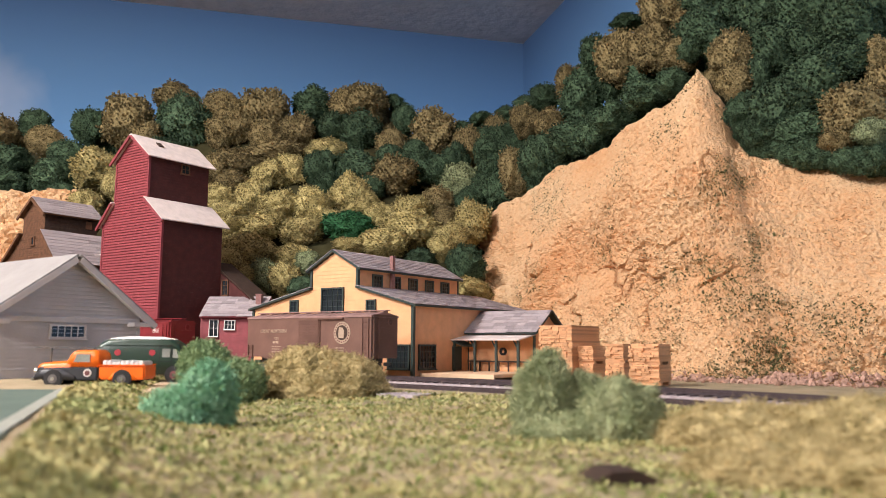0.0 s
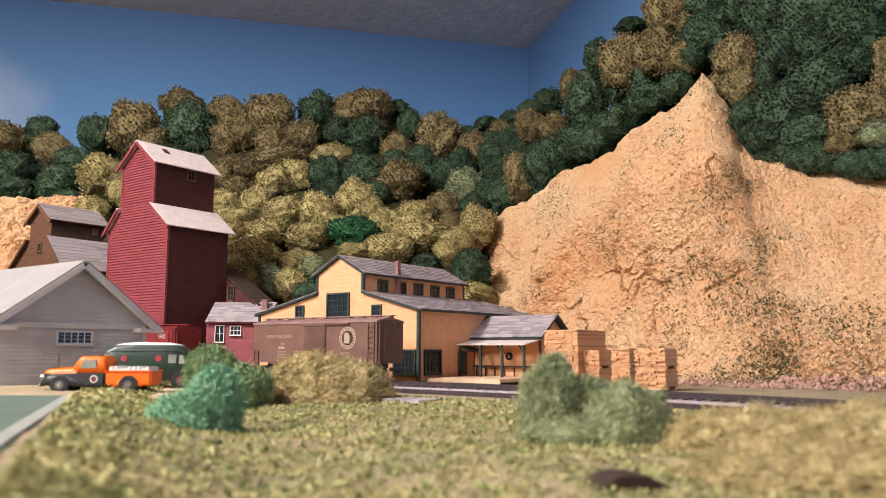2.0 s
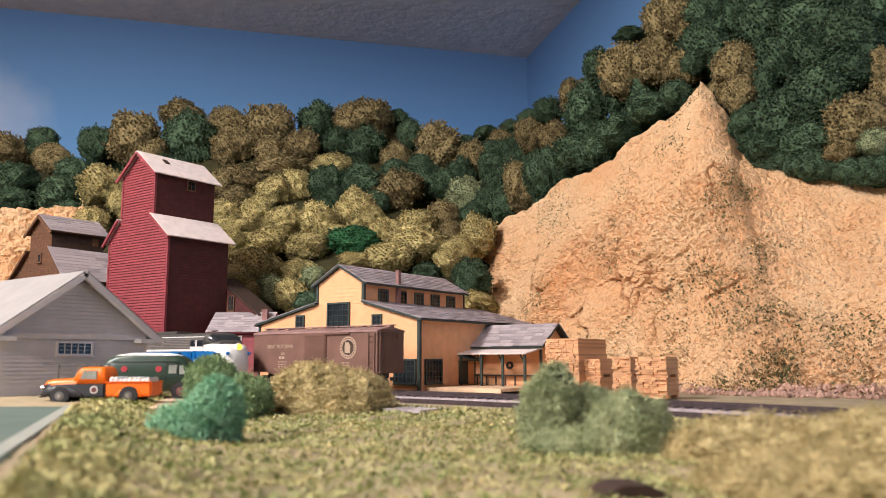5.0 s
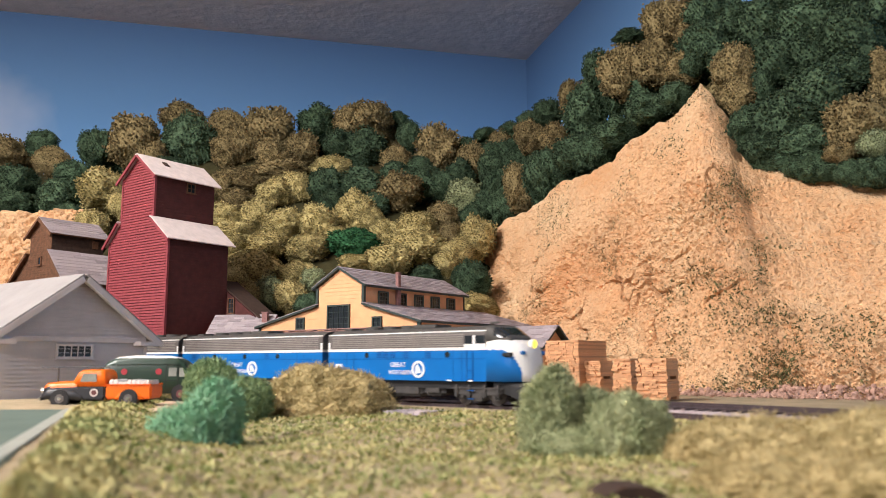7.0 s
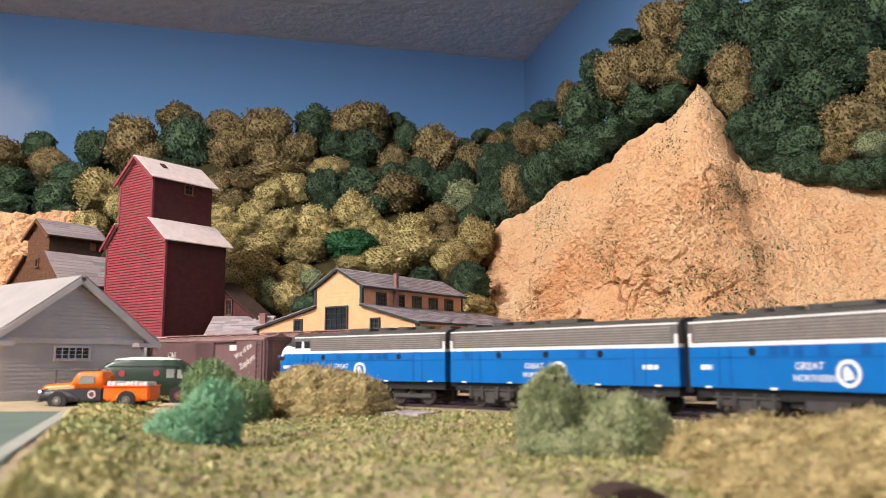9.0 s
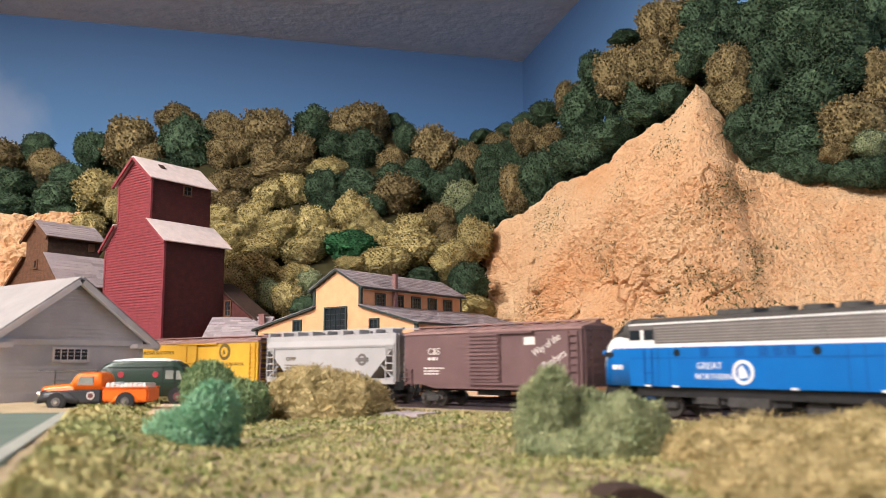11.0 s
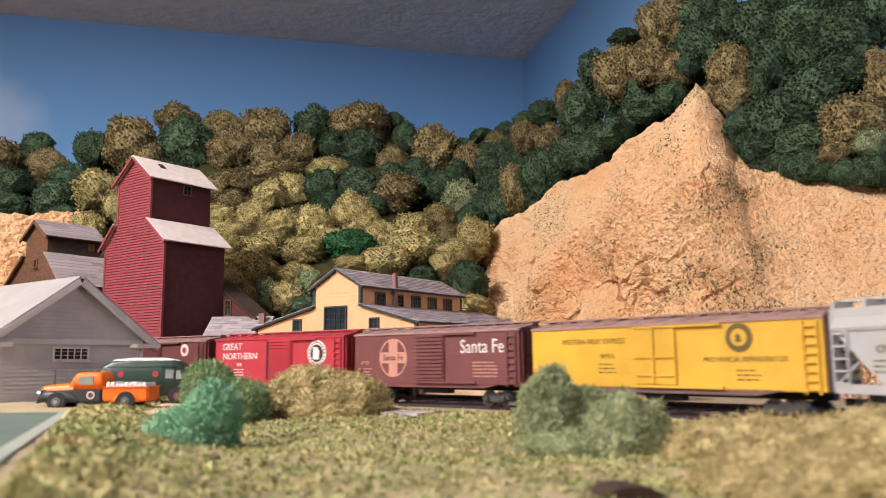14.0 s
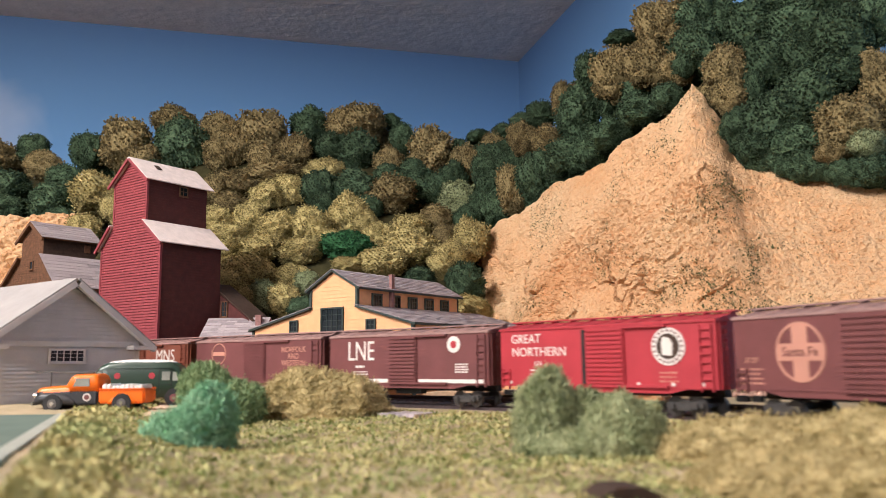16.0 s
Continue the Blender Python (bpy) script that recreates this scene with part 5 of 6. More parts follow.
def car_reefer():
    c = boxcar(Matrix(), M_CARYELLOW, "weathered yellow refrigerator car with dark brown ends, rolling", half=0.0845, louvre=False, name="refrigerator_car", door_x=0.0, eave=0.0455)
    for o in list(c.children):
        if o.name.startswith(("end_ribs", "brake", "side_sill")) or (o.name.startswith("ladder") and o.data.vertices[0].co.x ** 2 > 0.0842 ** 2):
            o.data.materials[0] = M_CARPURPLE
    lettering("WESTERN FRUIT EXPRESS", 0.0040, None, c, -0.040, 0.0375, NEAR - 0.0001, M_DARKLET, squeeze=0.95)
    lettering("WFEX", 0.0036, None, c, -0.030, 0.0295, NEAR - 0.0001, M_DARKLET)
    rough_lines(c, -0.030, 0.0255, NEAR, 0.012, 3, M_DARKLET)
    lettering("MECHANICAL REFRIGERATOR", 0.0034, None, c, 0.048, 0.0275, NEAR - 0.0001, M_DARKLET, squeeze=0.9)
    rough_lines(c, 0.050, 0.0225, NEAR, 0.012, 3, M_DARKLET)
    d = part("herald", disc(0.046, 0.0375, NEAR - 0.0004, 0.0066, 0.0004, 32), M_DARKLET, c, "round dark emblem")
    part("figure", prism([(0.0445, 0.0352), (0.0475, 0.0356), (0.0470, 0.0380), (0.0458, 0.0396), (0.0446, 0.0385)], NEAR - 0.0008, NEAR - 0.0004), M_DARKLET, d)
    part("field", disc(0.046, 0.0375, NEAR - 0.0006, 0.0040, 0.0004), M_CARYELLOW, d)
    part("door_bars", boxes((-0.0015, 0.0005, NEAR - 0.0022, NEAR - 0.0012, 0.016, 0.044), (-0.011, 0.011, NEAR - 0.0021, NEAR - 0.0012, 0.0285, 0.0292), (-0.011, 0.011, NEAR - 0.0021, NEAR - 0.0012, 0.0195, 0.0202)), M_CARYELLOW, c)
    return c


def car_hopper():
    c = thing("covered_hopper", Matrix(), "pale grey covered hopper car with sloping ends, rolling", "railway car", "cars of the train")
    half, hw, bot, eave = 0.0640, 0.0163, 0.0150, 0.0475
    # bin: trapezoid from the side
    part("body", prism([(-half, 0.039), (-half + 0.024, bot + 0.001), (half - 0.024, bot + 0.001), (half, 0.039), (half, eave), (-half, eave)], -hw, hw), M_CARGREY, c)
    part("upper_side", prism([(-hw - 0.0006, 0.0385), (-hw - 0.0010, 0.0400), (-hw + 0.001, eave + 0.0004), (hw - 0.001, eave + 0.0004), (hw + 0.001, 0.0400), (hw + 0.0006, 0.0385)], -half, half, "x"), M_CARGREY, c)
    part("side_sill", boxes((-half, half, -hw - 0.0008, -hw + 0.0012, bot - 0.0015, bot + 0.0022), (-half, half, hw - 0.0012, hw + 0.0008, bot - 0.0015, bot + 0.0022)), M_CARGREY, c)
    part("slope_sheet", prism([(-half + 0.0005, 0.0385), (-half + 0.0245, bot + 0.001), (-half + 0.027, bot + 0.001), (-half + 0.003, 0.0385)], -hw + 0.001, hw - 0.001), M_CARGREY, c)
    part("running_board", boxes((-half - 0.002, half + 0.002, -0.011, -0.0075, eave + 0.0032, eave + 0.0042), (-half - 0.002, half + 0.002, 0.0075, 0.011, eave + 0.0032, eave + 0.0042)), M_CARGREY, c)
    for k in range(9):
        part("roof_bracket", boxes((-half + k * 0.0155, -half + k * 0.0155 + 0.002, -hw, -0.006, eave, eave + 0.0034)), M_CARGREY, c)
    part("hatches", boxes(*[(-half + 0.006 + k * 0.0235, -half + 0.024 + k * 0.0235, -0.004, 0.004, eave, eave + 0.003) for k in range(5)], bevel=0.0005), M_CARGREY, c)
    for s in (-1, 1):
        ladder(c, s * (half - 0.004), -hw, bot, 0.040, 0.0070, 5, M_CARGREY)
        part("end_post", boxes((s * half - 0.0009, s * half + 0.0009, -hw - 0.0004, -hw + 0.0014, bot, eave)), M_CARGREY, c)
        part("end_post", boxes((s * half - 0.0009, s * half + 0.0009, hw - 0.0014, hw + 0.0004, bot, eave)), M_CARGREY, c)
        ladder(c, -0.010, s * half, bot, eave, 0.006, 8, M_CARGREY, "x", s)
        part("coupler", boxes((min(s * half, s * (half + 0.0060)), max(s * half, s * (half + 0.0060)), -0.0014, 0.0014, 0.0075, 0.0105), bevel=0.0004), M_BLACK, c)
        part("brace", cyls(((s * (half - 0.001), -hw, bot + 0.002), (s * (half - 0.012), -hw, bot + 0.011), 0.0006), n=6), M_CARGREY, c)
    part("underframe", boxes((-half + 0.003, half - 0.003, -0.003, 0.003, 0.0095, bot + 0.001)), M_BLACK, c)
    for x in (-0.022, 0.022):
        part("outlet", prism([(x - 0.010, bot), (x + 0.010, bot), (x + 0.004, 0.0075), (x - 0.004, 0.0075)], -0.010, 0.010), M_CARGREY, c)
    lettering("CNW", 0.0042, None, c, -0.038, 0.0310, NEAR - 0.0001, M_DARKLET)
    rough_lines(c, -0.038, 0.0265, NEAR, 0.014, 3, M_DARKLET, 0.0006)
    e = part("emblem", disc(0.034, 0.0300, NEAR - 0.0002, 0.0042, 0.0004, 28, 0.0026), M_LOCOGREY, c)
    part("emblem_bar", boxes((0.0285, 0.0395, NEAR - 0.0004, NEAR + 0.0002, 0.0287, 0.0313)), M_LOCOGREY, c)
    bogie(c, half - 0.017)
    bogie(c, -half + 0.017)
    return c


def car_santa_fe():
    c = boxcar(Matrix(), M_CARRED, "oxide-brown boxcar with orange cross emblem and white lettering, rolling")
    part("emblem_ring", disc(-0.033, 0.0305, NEAR - 0.0003, 0.0128, 0.0004, 36, 0.0117), M_ORLET, c)
    part("emblem_cross", boxes((-0.0370, -0.0290, NEAR - 0.0002, NEAR + 0.0002, 0.0186, 0.0424), (-0.0448, -0.0212, NEAR - 0.0003, NEAR + 0.0002, 0.0268, 0.0342)), M_ORLET, c)
    lettering("Santa Fe", 0.0058, None, c, -0.033, 0.0305, NEAR - 0.00045, M_CARRED, squeeze=0.95)
    lettering("Santa Fe", 0.0120, None, c, 0.042, 0.0365, NEAR - 0.0001, squeeze=0.85)
    lettering("ATSF", 0.0036, None, c, -0.060, 0.0270, NEAR - 0.0001, M_ORLET)
    rough_lines(c, -0.060, 0.0232, NEAR, 0.014, 4, M_ORLET)
    rough_lines(c, 0.045, 0.0270, NEAR, 0.020, 5, M_ORLET, 0.0008)
    return c


def car_gn_red():
    c = boxcar(Matrix(), M_CARBRIGHT, "bright vermilion boxcar with white lettering and round emblem, rolling", door_x=0.006)
    lettering("GREAT", 0.0074, None, c, -0.050, 0.0405, NEAR - 0.0001)
    lettering("NORTHERN", 0.0072, None, c, -0.0405, 0.0330, NEAR - 0.0001, squeeze=1.05)
    lettering("GN", 0.0036, None, c, -0.041, 0.0265, NEAR - 0.0001)
    rough_lines(c, -0.041, 0.0228, NEAR, 0.012, 4, M_LETTER)
    part("door_gap", boxes((-0.0092, -0.0070, NEAR - 0.0008, NEAR + 0.0002, 0.0155, 0.0445)), M_BLACK, c, "dark gap beside the door")
    goat(c, 0.044, 0.0345, NEAR, 0.0094)
    rough_lines(c, 0.044, 0.0215, NEAR, 0.011, 3, M_ORLET)
    for x in (-0.062, -0.046, 0.026, 0.046, 0.062):
        part("white_dot", disc(x, 0.0158, NEAR - 0.0003, 0.0010, 0.0004, 12), M_LETTER, c)
    return c


def car_lne():
    c = boxcar(Matrix(), M_CARRED, "dark red-brown boxcar with large white initials and white stripe, rolling")
    lettering("LNE", 0.0190, None, c, -0.039, 0.0355, NEAR - 0.0001, squeeze=0.78)
    rough_lines(c, -0.039, 0.0255, NEAR, 0.010, 1, M_LETTER, 0.0016)
    rough_lines(c, -0.039, 0.0220, NEAR, 0.016, 2, M_LETTER, 0.0008, 0.0016)
    part("white_stripe", boxes((-0.062, -0.0135, NEAR - 0.0003, NEAR + 0.0002, 0.0148, 0.0172), (0.0135, 0.066, NEAR - 0.0003, NEAR + 0.0002, 0.0148, 0.0172)), M_LETTER, c)
    d = part("herald", disc(0.043, 0.0390, NEAR - 0.0003, 0.0052, 0.0004, 28), M_LETTER, c)
    part("field", disc(0.043, 0.0390, NEAR - 0.0005, 0.0024, 0.0004), M_CARBRIGHT, d)
    rough_lines(c, 0.050, 0.0265, NEAR, 0.012, 4, M_LETTER, 0.0009, 0.0016)
    return c


def car_nw():
    c = boxcar(Matrix(), M_CARRED, "dull oxide-brown boxcar with faded lettering, rolling")
    for txt, z in (("NORFOLK", 0.0385), ("AND", 0.0335), ("WESTERN", 0.0285)):
        lettering(txt, 0.0058, None, c, 0.042, z, NEAR - 0.0001, M_ORLET, squeeze=0.95)
    part("herald", disc(-0.042, 0.0365, NEAR - 0.0003, 0.0085, 0.0004, 28, 0.0078), M_ORLET, c)
    part("herald_bar", boxes((-0.049, -0.035, NEAR - 0.0003, NEAR + 0.0002, 0.0350, 0.0380)), M_ORLET, c)
    return c


def car_mns():
    c = boxcar(Matrix(), mat("boxcar_orange_brown", (0.22, 0.065, 0.04), 0.6, 0.15, 60), "rust-brown boxcar with large white initials, rolling")
    lettering("MNS", 0.0150, None, c, 0.040, 0.0355, NEAR - 0.0001, squeeze=0.85)
    return c


def loco_body(c, x0, x1, grille_end):
    hw, bot, st0, st1, ev = 0.0174, 0.0150, 0.0342, 0.0360, 0.0455
    part("lower_side", prism([(-hw, bot), (hw, bot), (hw, st0), (-hw, st0)], x0, x1, "x"), M_BLUE, c, "bright blue lower body")
    part("stripe", prism([(-hw - 0.0002, st0), (hw + 0.0002, st0), (hw + 0.0002, st1), (-hw - 0.0002, st1)], x0, x1, "x"), M_PWHITE, c, "white band")
    part("upper_side", prism([(-hw, st1), (hw, st1), (hw, ev - 0.001), (hw - 0.0012, ev + 0.0006), (-hw + 0.0012, ev + 0.0006), (-hw, ev - 0.001)], x0, x1, "x"), M_LOCOGREY, c, "grey upper body with grille")
    part("grille", boxes(*[(x0 + 0.004, grille_end, -hw - 0.0003, -hw + 0.001, st1 + 0.0009 + k * 0.00135, st1 + 0.0016 + k * 0.00135) for k in range(6)]), M_SLAT, c, "long dull steel grille slats")
    part("roof_line", boxes((x0, x1, -hw + 0.0002, -hw + 0.0014, ev + 0.0002, ev + 0.0010)), M_PWHITE, c)
    part("roof", prism([(-hw + 0.0012, ev + 0.0004), (-hw * 0.75, ev + 0.0028), (-hw * 0.4, ev + 0.0040), (0, ev + 0.0044), (hw * 0.4, ev + 0.0040), (hw * 0.75, ev + 0.0028), (hw - 0.0012, ev + 0.0004)], x0, x1, "x"), M_LOCODARK, c, "dark rounded roof")
    f = part("roof_fan", cyls(*[((x, 0, ev + 0.0040), (x, 0, ev + 0.0062), 0.0065) for x in (x0 + 0.030, x0 + 0.047, x0 + 0.064)], n=18), M_LOCODARK, c)
    part("panel_seam", boxes((x0 + 0.001, x1 - 0.001, -hw - 0.0002, -hw + 0.0002, 0.0288, 0.0291), *[(x, x + 0.0003, -hw - 0.0002, -hw + 0.0002, bot, 0.0335) for x in (x0 + 0.019, x0 + 0.026, x1 - 0.026, x1 - 0.019)]), M_SEAM, c)
    part("roof_hatch", boxes((x0 + 0.074, x0 + 0.094, -0.0085, 0.0085, ev + 0.0034, ev + 0.0062), bevel=0.0005), M_LOCODARK, c)
    part("roof_hatch", boxes((x0 + 0.004, x0 + 0.012, -0.006, 0.006, ev + 0.0034, ev + 0.0056), bevel=0.0005), M_LOCODARK, c)
    for xx in (x0, x1) if grille_end > 0.07 else (x0,):
        part("end_band", boxes((xx - 0.0018 if xx == x1 else xx, xx if xx == x1 else xx + 0.0018, -hw - 0.0003, -hw + 0.001, st1, st1 + 0.0048)), M_PWHITE, c)
    return hw, bot, st0, st1, ev


def loco(m, cab, label):
    """A streamlined diesel unit; cab units carry a rounded nose towards +x."""
    c = thing("diesel_locomotive", m, label, "locomotive", "locomotives of the train")
    x0, x1 = -0.0805, (0.0610 if cab else 0.0805)
    mark = 0.0060 if cab else 0.006
    hw, bot, st0, st1, ev = loco_body(c, x0, x1, 0.0435 if cab else x1 - 0.004)
    for s in (-1, 1):
        y = -hw if s < 0 else hw
        for x in ((-0.0415, 0.0305) if cab else (-0.039, -0.003, 0.034)):
            p = part("porthole", disc(x, 0.0315, -hw - 0.0003 if s < 0 else hw - 0.0002, 0.0019, 0.0005, 18), M_GLASS, c)
    part("vents", boxes(*[(x, x + 0.0045, -hw - 0.0003, -hw + 0.0003, 0.0298 + 0.0011 * k, 0.0303 + 0.0011 * k) for x in ((-0.032, -0.026, -0.019, -0.007, 0.012) if cab else (-0.068, 0.020)) for k in range(4)]), M_SEAM, c)
    part("emblem_ring", disc(mark, 0.0222, -hw - 0.0004, 0.0056, 0.0005, 30, 0.0040), M_PWHITE, c)
    part("emblem_figure", prism([(mark - 0.0022, 0.0192), (mark + 0.0024, 0.0200), (mark + 0.0016, 0.0226), (mark - 0.0006, 0.0255), (mark - 0.0024, 0.0236)], -hw - 0.0004, -hw + 0.0002), M_PWHITE, c)
    lettering("GREAT", 0.0046, None, c, mark - 0.0180, 0.0250, -hw - 0.0001, M_PWHITE, squeeze=1.0)
    lettering("NORTHERN", 0.0040, None, c, mark - 0.0160, 0.0200, -hw - 0.0001, M_PWHITE, squeeze=0.95)
    rough_lines(c, x0 + 0.0120 if cab else x1 - 0.0160, 0.0245, -hw, 0.0090, 1, M_PWHITE, 0.0024)
    for x in (x0 + 0.012, x0 + 0.05, 0.032, x1 - 0.012):
        part("step_light", boxes((x - 0.0018, x + 0.0018, -hw - 0.0004, -hw + 0.0002, bot - 0.0002, bot + 0.0008)), M_PWHITE, c)
    part("underframe", boxes((x0 + 0.002, x1 - 0.002, -0.0148, 0.0148, 0.0100, bot + 0.0004), (-0.026, 0.026, -0.0130, 0.0130, 0.0070, 0.0105)), M_BLACK, c)
    part("fuel_tank", boxes((-0.0185, 0.0060, -0.0152, 0.0152, 0.0045, 0.0125), (0.0085, 0.0235, -0.0150, 0.0150, 0.0055, 0.0122), bevel=0.0018), M_TRUCKGREY, c)
    part("diaphragm", boxes((x0 - 0.0042, x0, -0.0120, 0.0120, 0.012, 0.0470), bevel=0.0006), M_BLACK, c)
    for s in (-1, 1):
        part("coupler", boxes((min(s * 0.080, s * 0.0875), max(s * 0.080, s * 0.0875), -0.0014, 0.0014, 0.0075, 0.0105)), M_BLACK, c)
    for x in (-0.049, 0.052 if cab else 0.049):
        b = bogie(c, x, 0.0058, 0.0310 * 0.8)
        part("brake_rigging", boxes(*[(x + dx - 0.0012, x + dx + 0.0012, -0.0158, -0.0140, 0.0050, 0.0128) for dx in (-0.0160, -0.0060, 0.0060, 0.0160)], (x - 0.0200, x + 0.0200, -0.0156, -0.0144, 0.0100, 0.0112), bevel=0.0003), M_TRUCKGREY, b)
        part("spring_hanger", boxes((x - 0.0185, x + 0.0185, -0.0147, -0.0126, 0.0062, 0.0112), (x - 0.004, x + 0.004, -0.0150, -0.0125, 0.0025, 0.0090), bevel=0.0005), M_TRUCKGREY, b)
    if not cab:
        part("diaphragm", boxes((x1, x1 + 0.0042, -0.0120, 0.0120, 0.012, 0.0470), bevel=0.0006), M_BLACK, c)
        return c
    # cab and nose: one rounded hull, blue below a white sweep that runs over the top and down the front
    shell = hull_rings([(0.0610, hw, bot, 0.0416, 0.16), (0.0690, hw - 0.0002, bot, 0.0413, 0.20), (0.0740, 0.0166, bot, 0.0408, 0.26), (0.0780, 0.0153, bot, 0.0399, 0.32), (0.0815, 0.0132, bot, 0.0382, 0.38),
                        (0.0842, 0.0108, bot, 0.0355, 0.44), (0.0860, 0.0082, bot, 0.0322, 0.50), (0.0870, 0.0055, bot, 0.0290, 0.55)], 52, 64)
    def is_white(p):
        if p.x < 0.0700:
            return p.z > st0
        return p.x > 0.0836 or p.z > bot + (st0 - bot) * math.sqrt(max(0.0, 1 - ((p.x - 0.0700) / 0.0136) ** 2.4))
    part("nose", skin(shell, lambda p: not is_white(p)), M_BLUE, c, "rounded blue nose", smooth=True)
    part("nose_cap", skin(shell, is_white), M_PWHITE, c, "white sweep over the nose", smooth=True)
    cab_rings = hull_rings([(0.0600, hw - 0.0004, 0.0385, 0.0498, 0.34), (0.0640, 0.0166, 0.0385, 0.0494, 0.36), (0.0685, 0.0156, 0.0388, 0.0470, 0.40), (0.0730, 0.0140, 0.0392, 0.0438, 0.45), (0.0765, 0.0120, 0.0396, 0.0412, 0.5)], 24, 28)
    def is_glass(p):
        return 0.0655 < p.x < 0.0738 and p.z > 0.0416 and 0.0016 < abs(p.y) and p.z < 0.0480
    part("cab_roof", skin(cab_rings, lambda p: not is_glass(p)), M_LOCODARK, c, "dark cab roof and visor", smooth=True)
    part("windscreen", skin(cab_rings, is_glass), M_GLASS, c, "dark two-part windscreen", smooth=True)
    for s in (-1, 1):
        y = -hw - 0.0003 if s < 0 else hw - 0.0003
        part("cab_panel", boxes((0.0440, 0.0606, y + 0.0001, y + 0.0005, 0.0360, 0.0380), (0.0508, 0.0530, y + 0.0001, y + 0.0005, 0.0380, 0.0432)), M_PWHITE, c, "white sill and post at the cab windows")
        part("cab_window", boxes((0.0448, 0.0508, y - 0.0001, y + 0.0006, 0.0382, 0.0432)), M_GLASS, c)
        part("cab_window", boxes((0.0530, 0.0602, y - 0.0001, y + 0.0006, 0.0382, 0.0432)), M_GLASS, c)
        part("class_lamp", cyls(((0.0830, s * 0.0106, 0.0322), (0.0850, s * 0.0116, 0.0322), 0.0013), n=10), M_BLUE, c)
    part("horn", cyls(((0.0540, -0.003, 0.0512), (0.0610, -0.003, 0.0516), 0.0007), ((0.0570, -0.003, 0.0490), (0.0570, -0.003, 0.0512), 0.0005), n=8), M_LOCODARK, c)
    part("headlight", disc(0, 0, 0, 0.0026, 0.002, 20), M_HEADLIGHT, c, "glowing yellow headlight").matrix_basis = pose(0.0850, 0, 0.0375, 0, 0, 90)
    part("headlight_ring", disc(0, 0, 0, 0.0032, 0.0022, 20, 0.0026), M_PWHITE, c).matrix_basis = pose(0.0853, 0, 0.0375, 0, 0, 90)
    part("number_board", boxes((0.0725, 0.0790, -0.0170, -0.0135, 0.0298, 0.0324), bevel=0.0004), M_BLACK, c)
    part("pilot", skin(hull_rings([(0.0640, 0.0140, 0.0105, 0.0152, 0.2), (0.0780, 0.0140, 0.0060, 0.0152, 0.22), (0.0840, 0.0120, 0.0030, 0.0152, 0.3), (0.0868, 0.0085, 0.0025, 0.0150, 0.4)], 10, 16)), M_BLACK, c, "black pilot plough")
    part("pilot_steps", boxes(*[(0.0655, 0.0700, -0.0165, -0.0140, 0.0035 + 0.0036 * k, 0.0041 + 0.0036 * k) for k in range(3)]), M_TRUCKGREY, c)
    part("door_steps", boxes((0.0465, 0.0505, -hw - 0.0007, -hw, 0.0160, 0.0164), (0.0465, 0.0505, -hw - 0.0007, -hw, 0.0215, 0.0219), (0.0460, 0.0464, -hw - 0.0005, -hw, 0.0160, 0.0335), (0.0508, 0.0512, -hw - 0.0005, -hw, 0.0160, 0.0335), (0.0460, 0.0512, -0.0170, -0.0160, 0.0040, 0.0046), (0.0460, 0.0512, -0.0170, -0.0160, 0.0090, 0.0096)), M_SEAM, c)
    return c


def reversed_sides(c):
    """Turn the parts that only the near side has over to the other side of a unit."""
    for o in list(c.children):
        if o.name.startswith(("lettering", "grille", "panel_seam", "roof_line", "end_band", "vents", "emblem", "data_lettering", "step_light", "number_board", "door_steps")):
            o.matrix_basis = (Matrix.Rotation(math.pi, 4, "Z") if o.name.startswith(("lettering", "emblem", "data_lettering")) else Matrix.Diagonal((1, -1, 1, 1))) @ o.matrix_basis
    return c


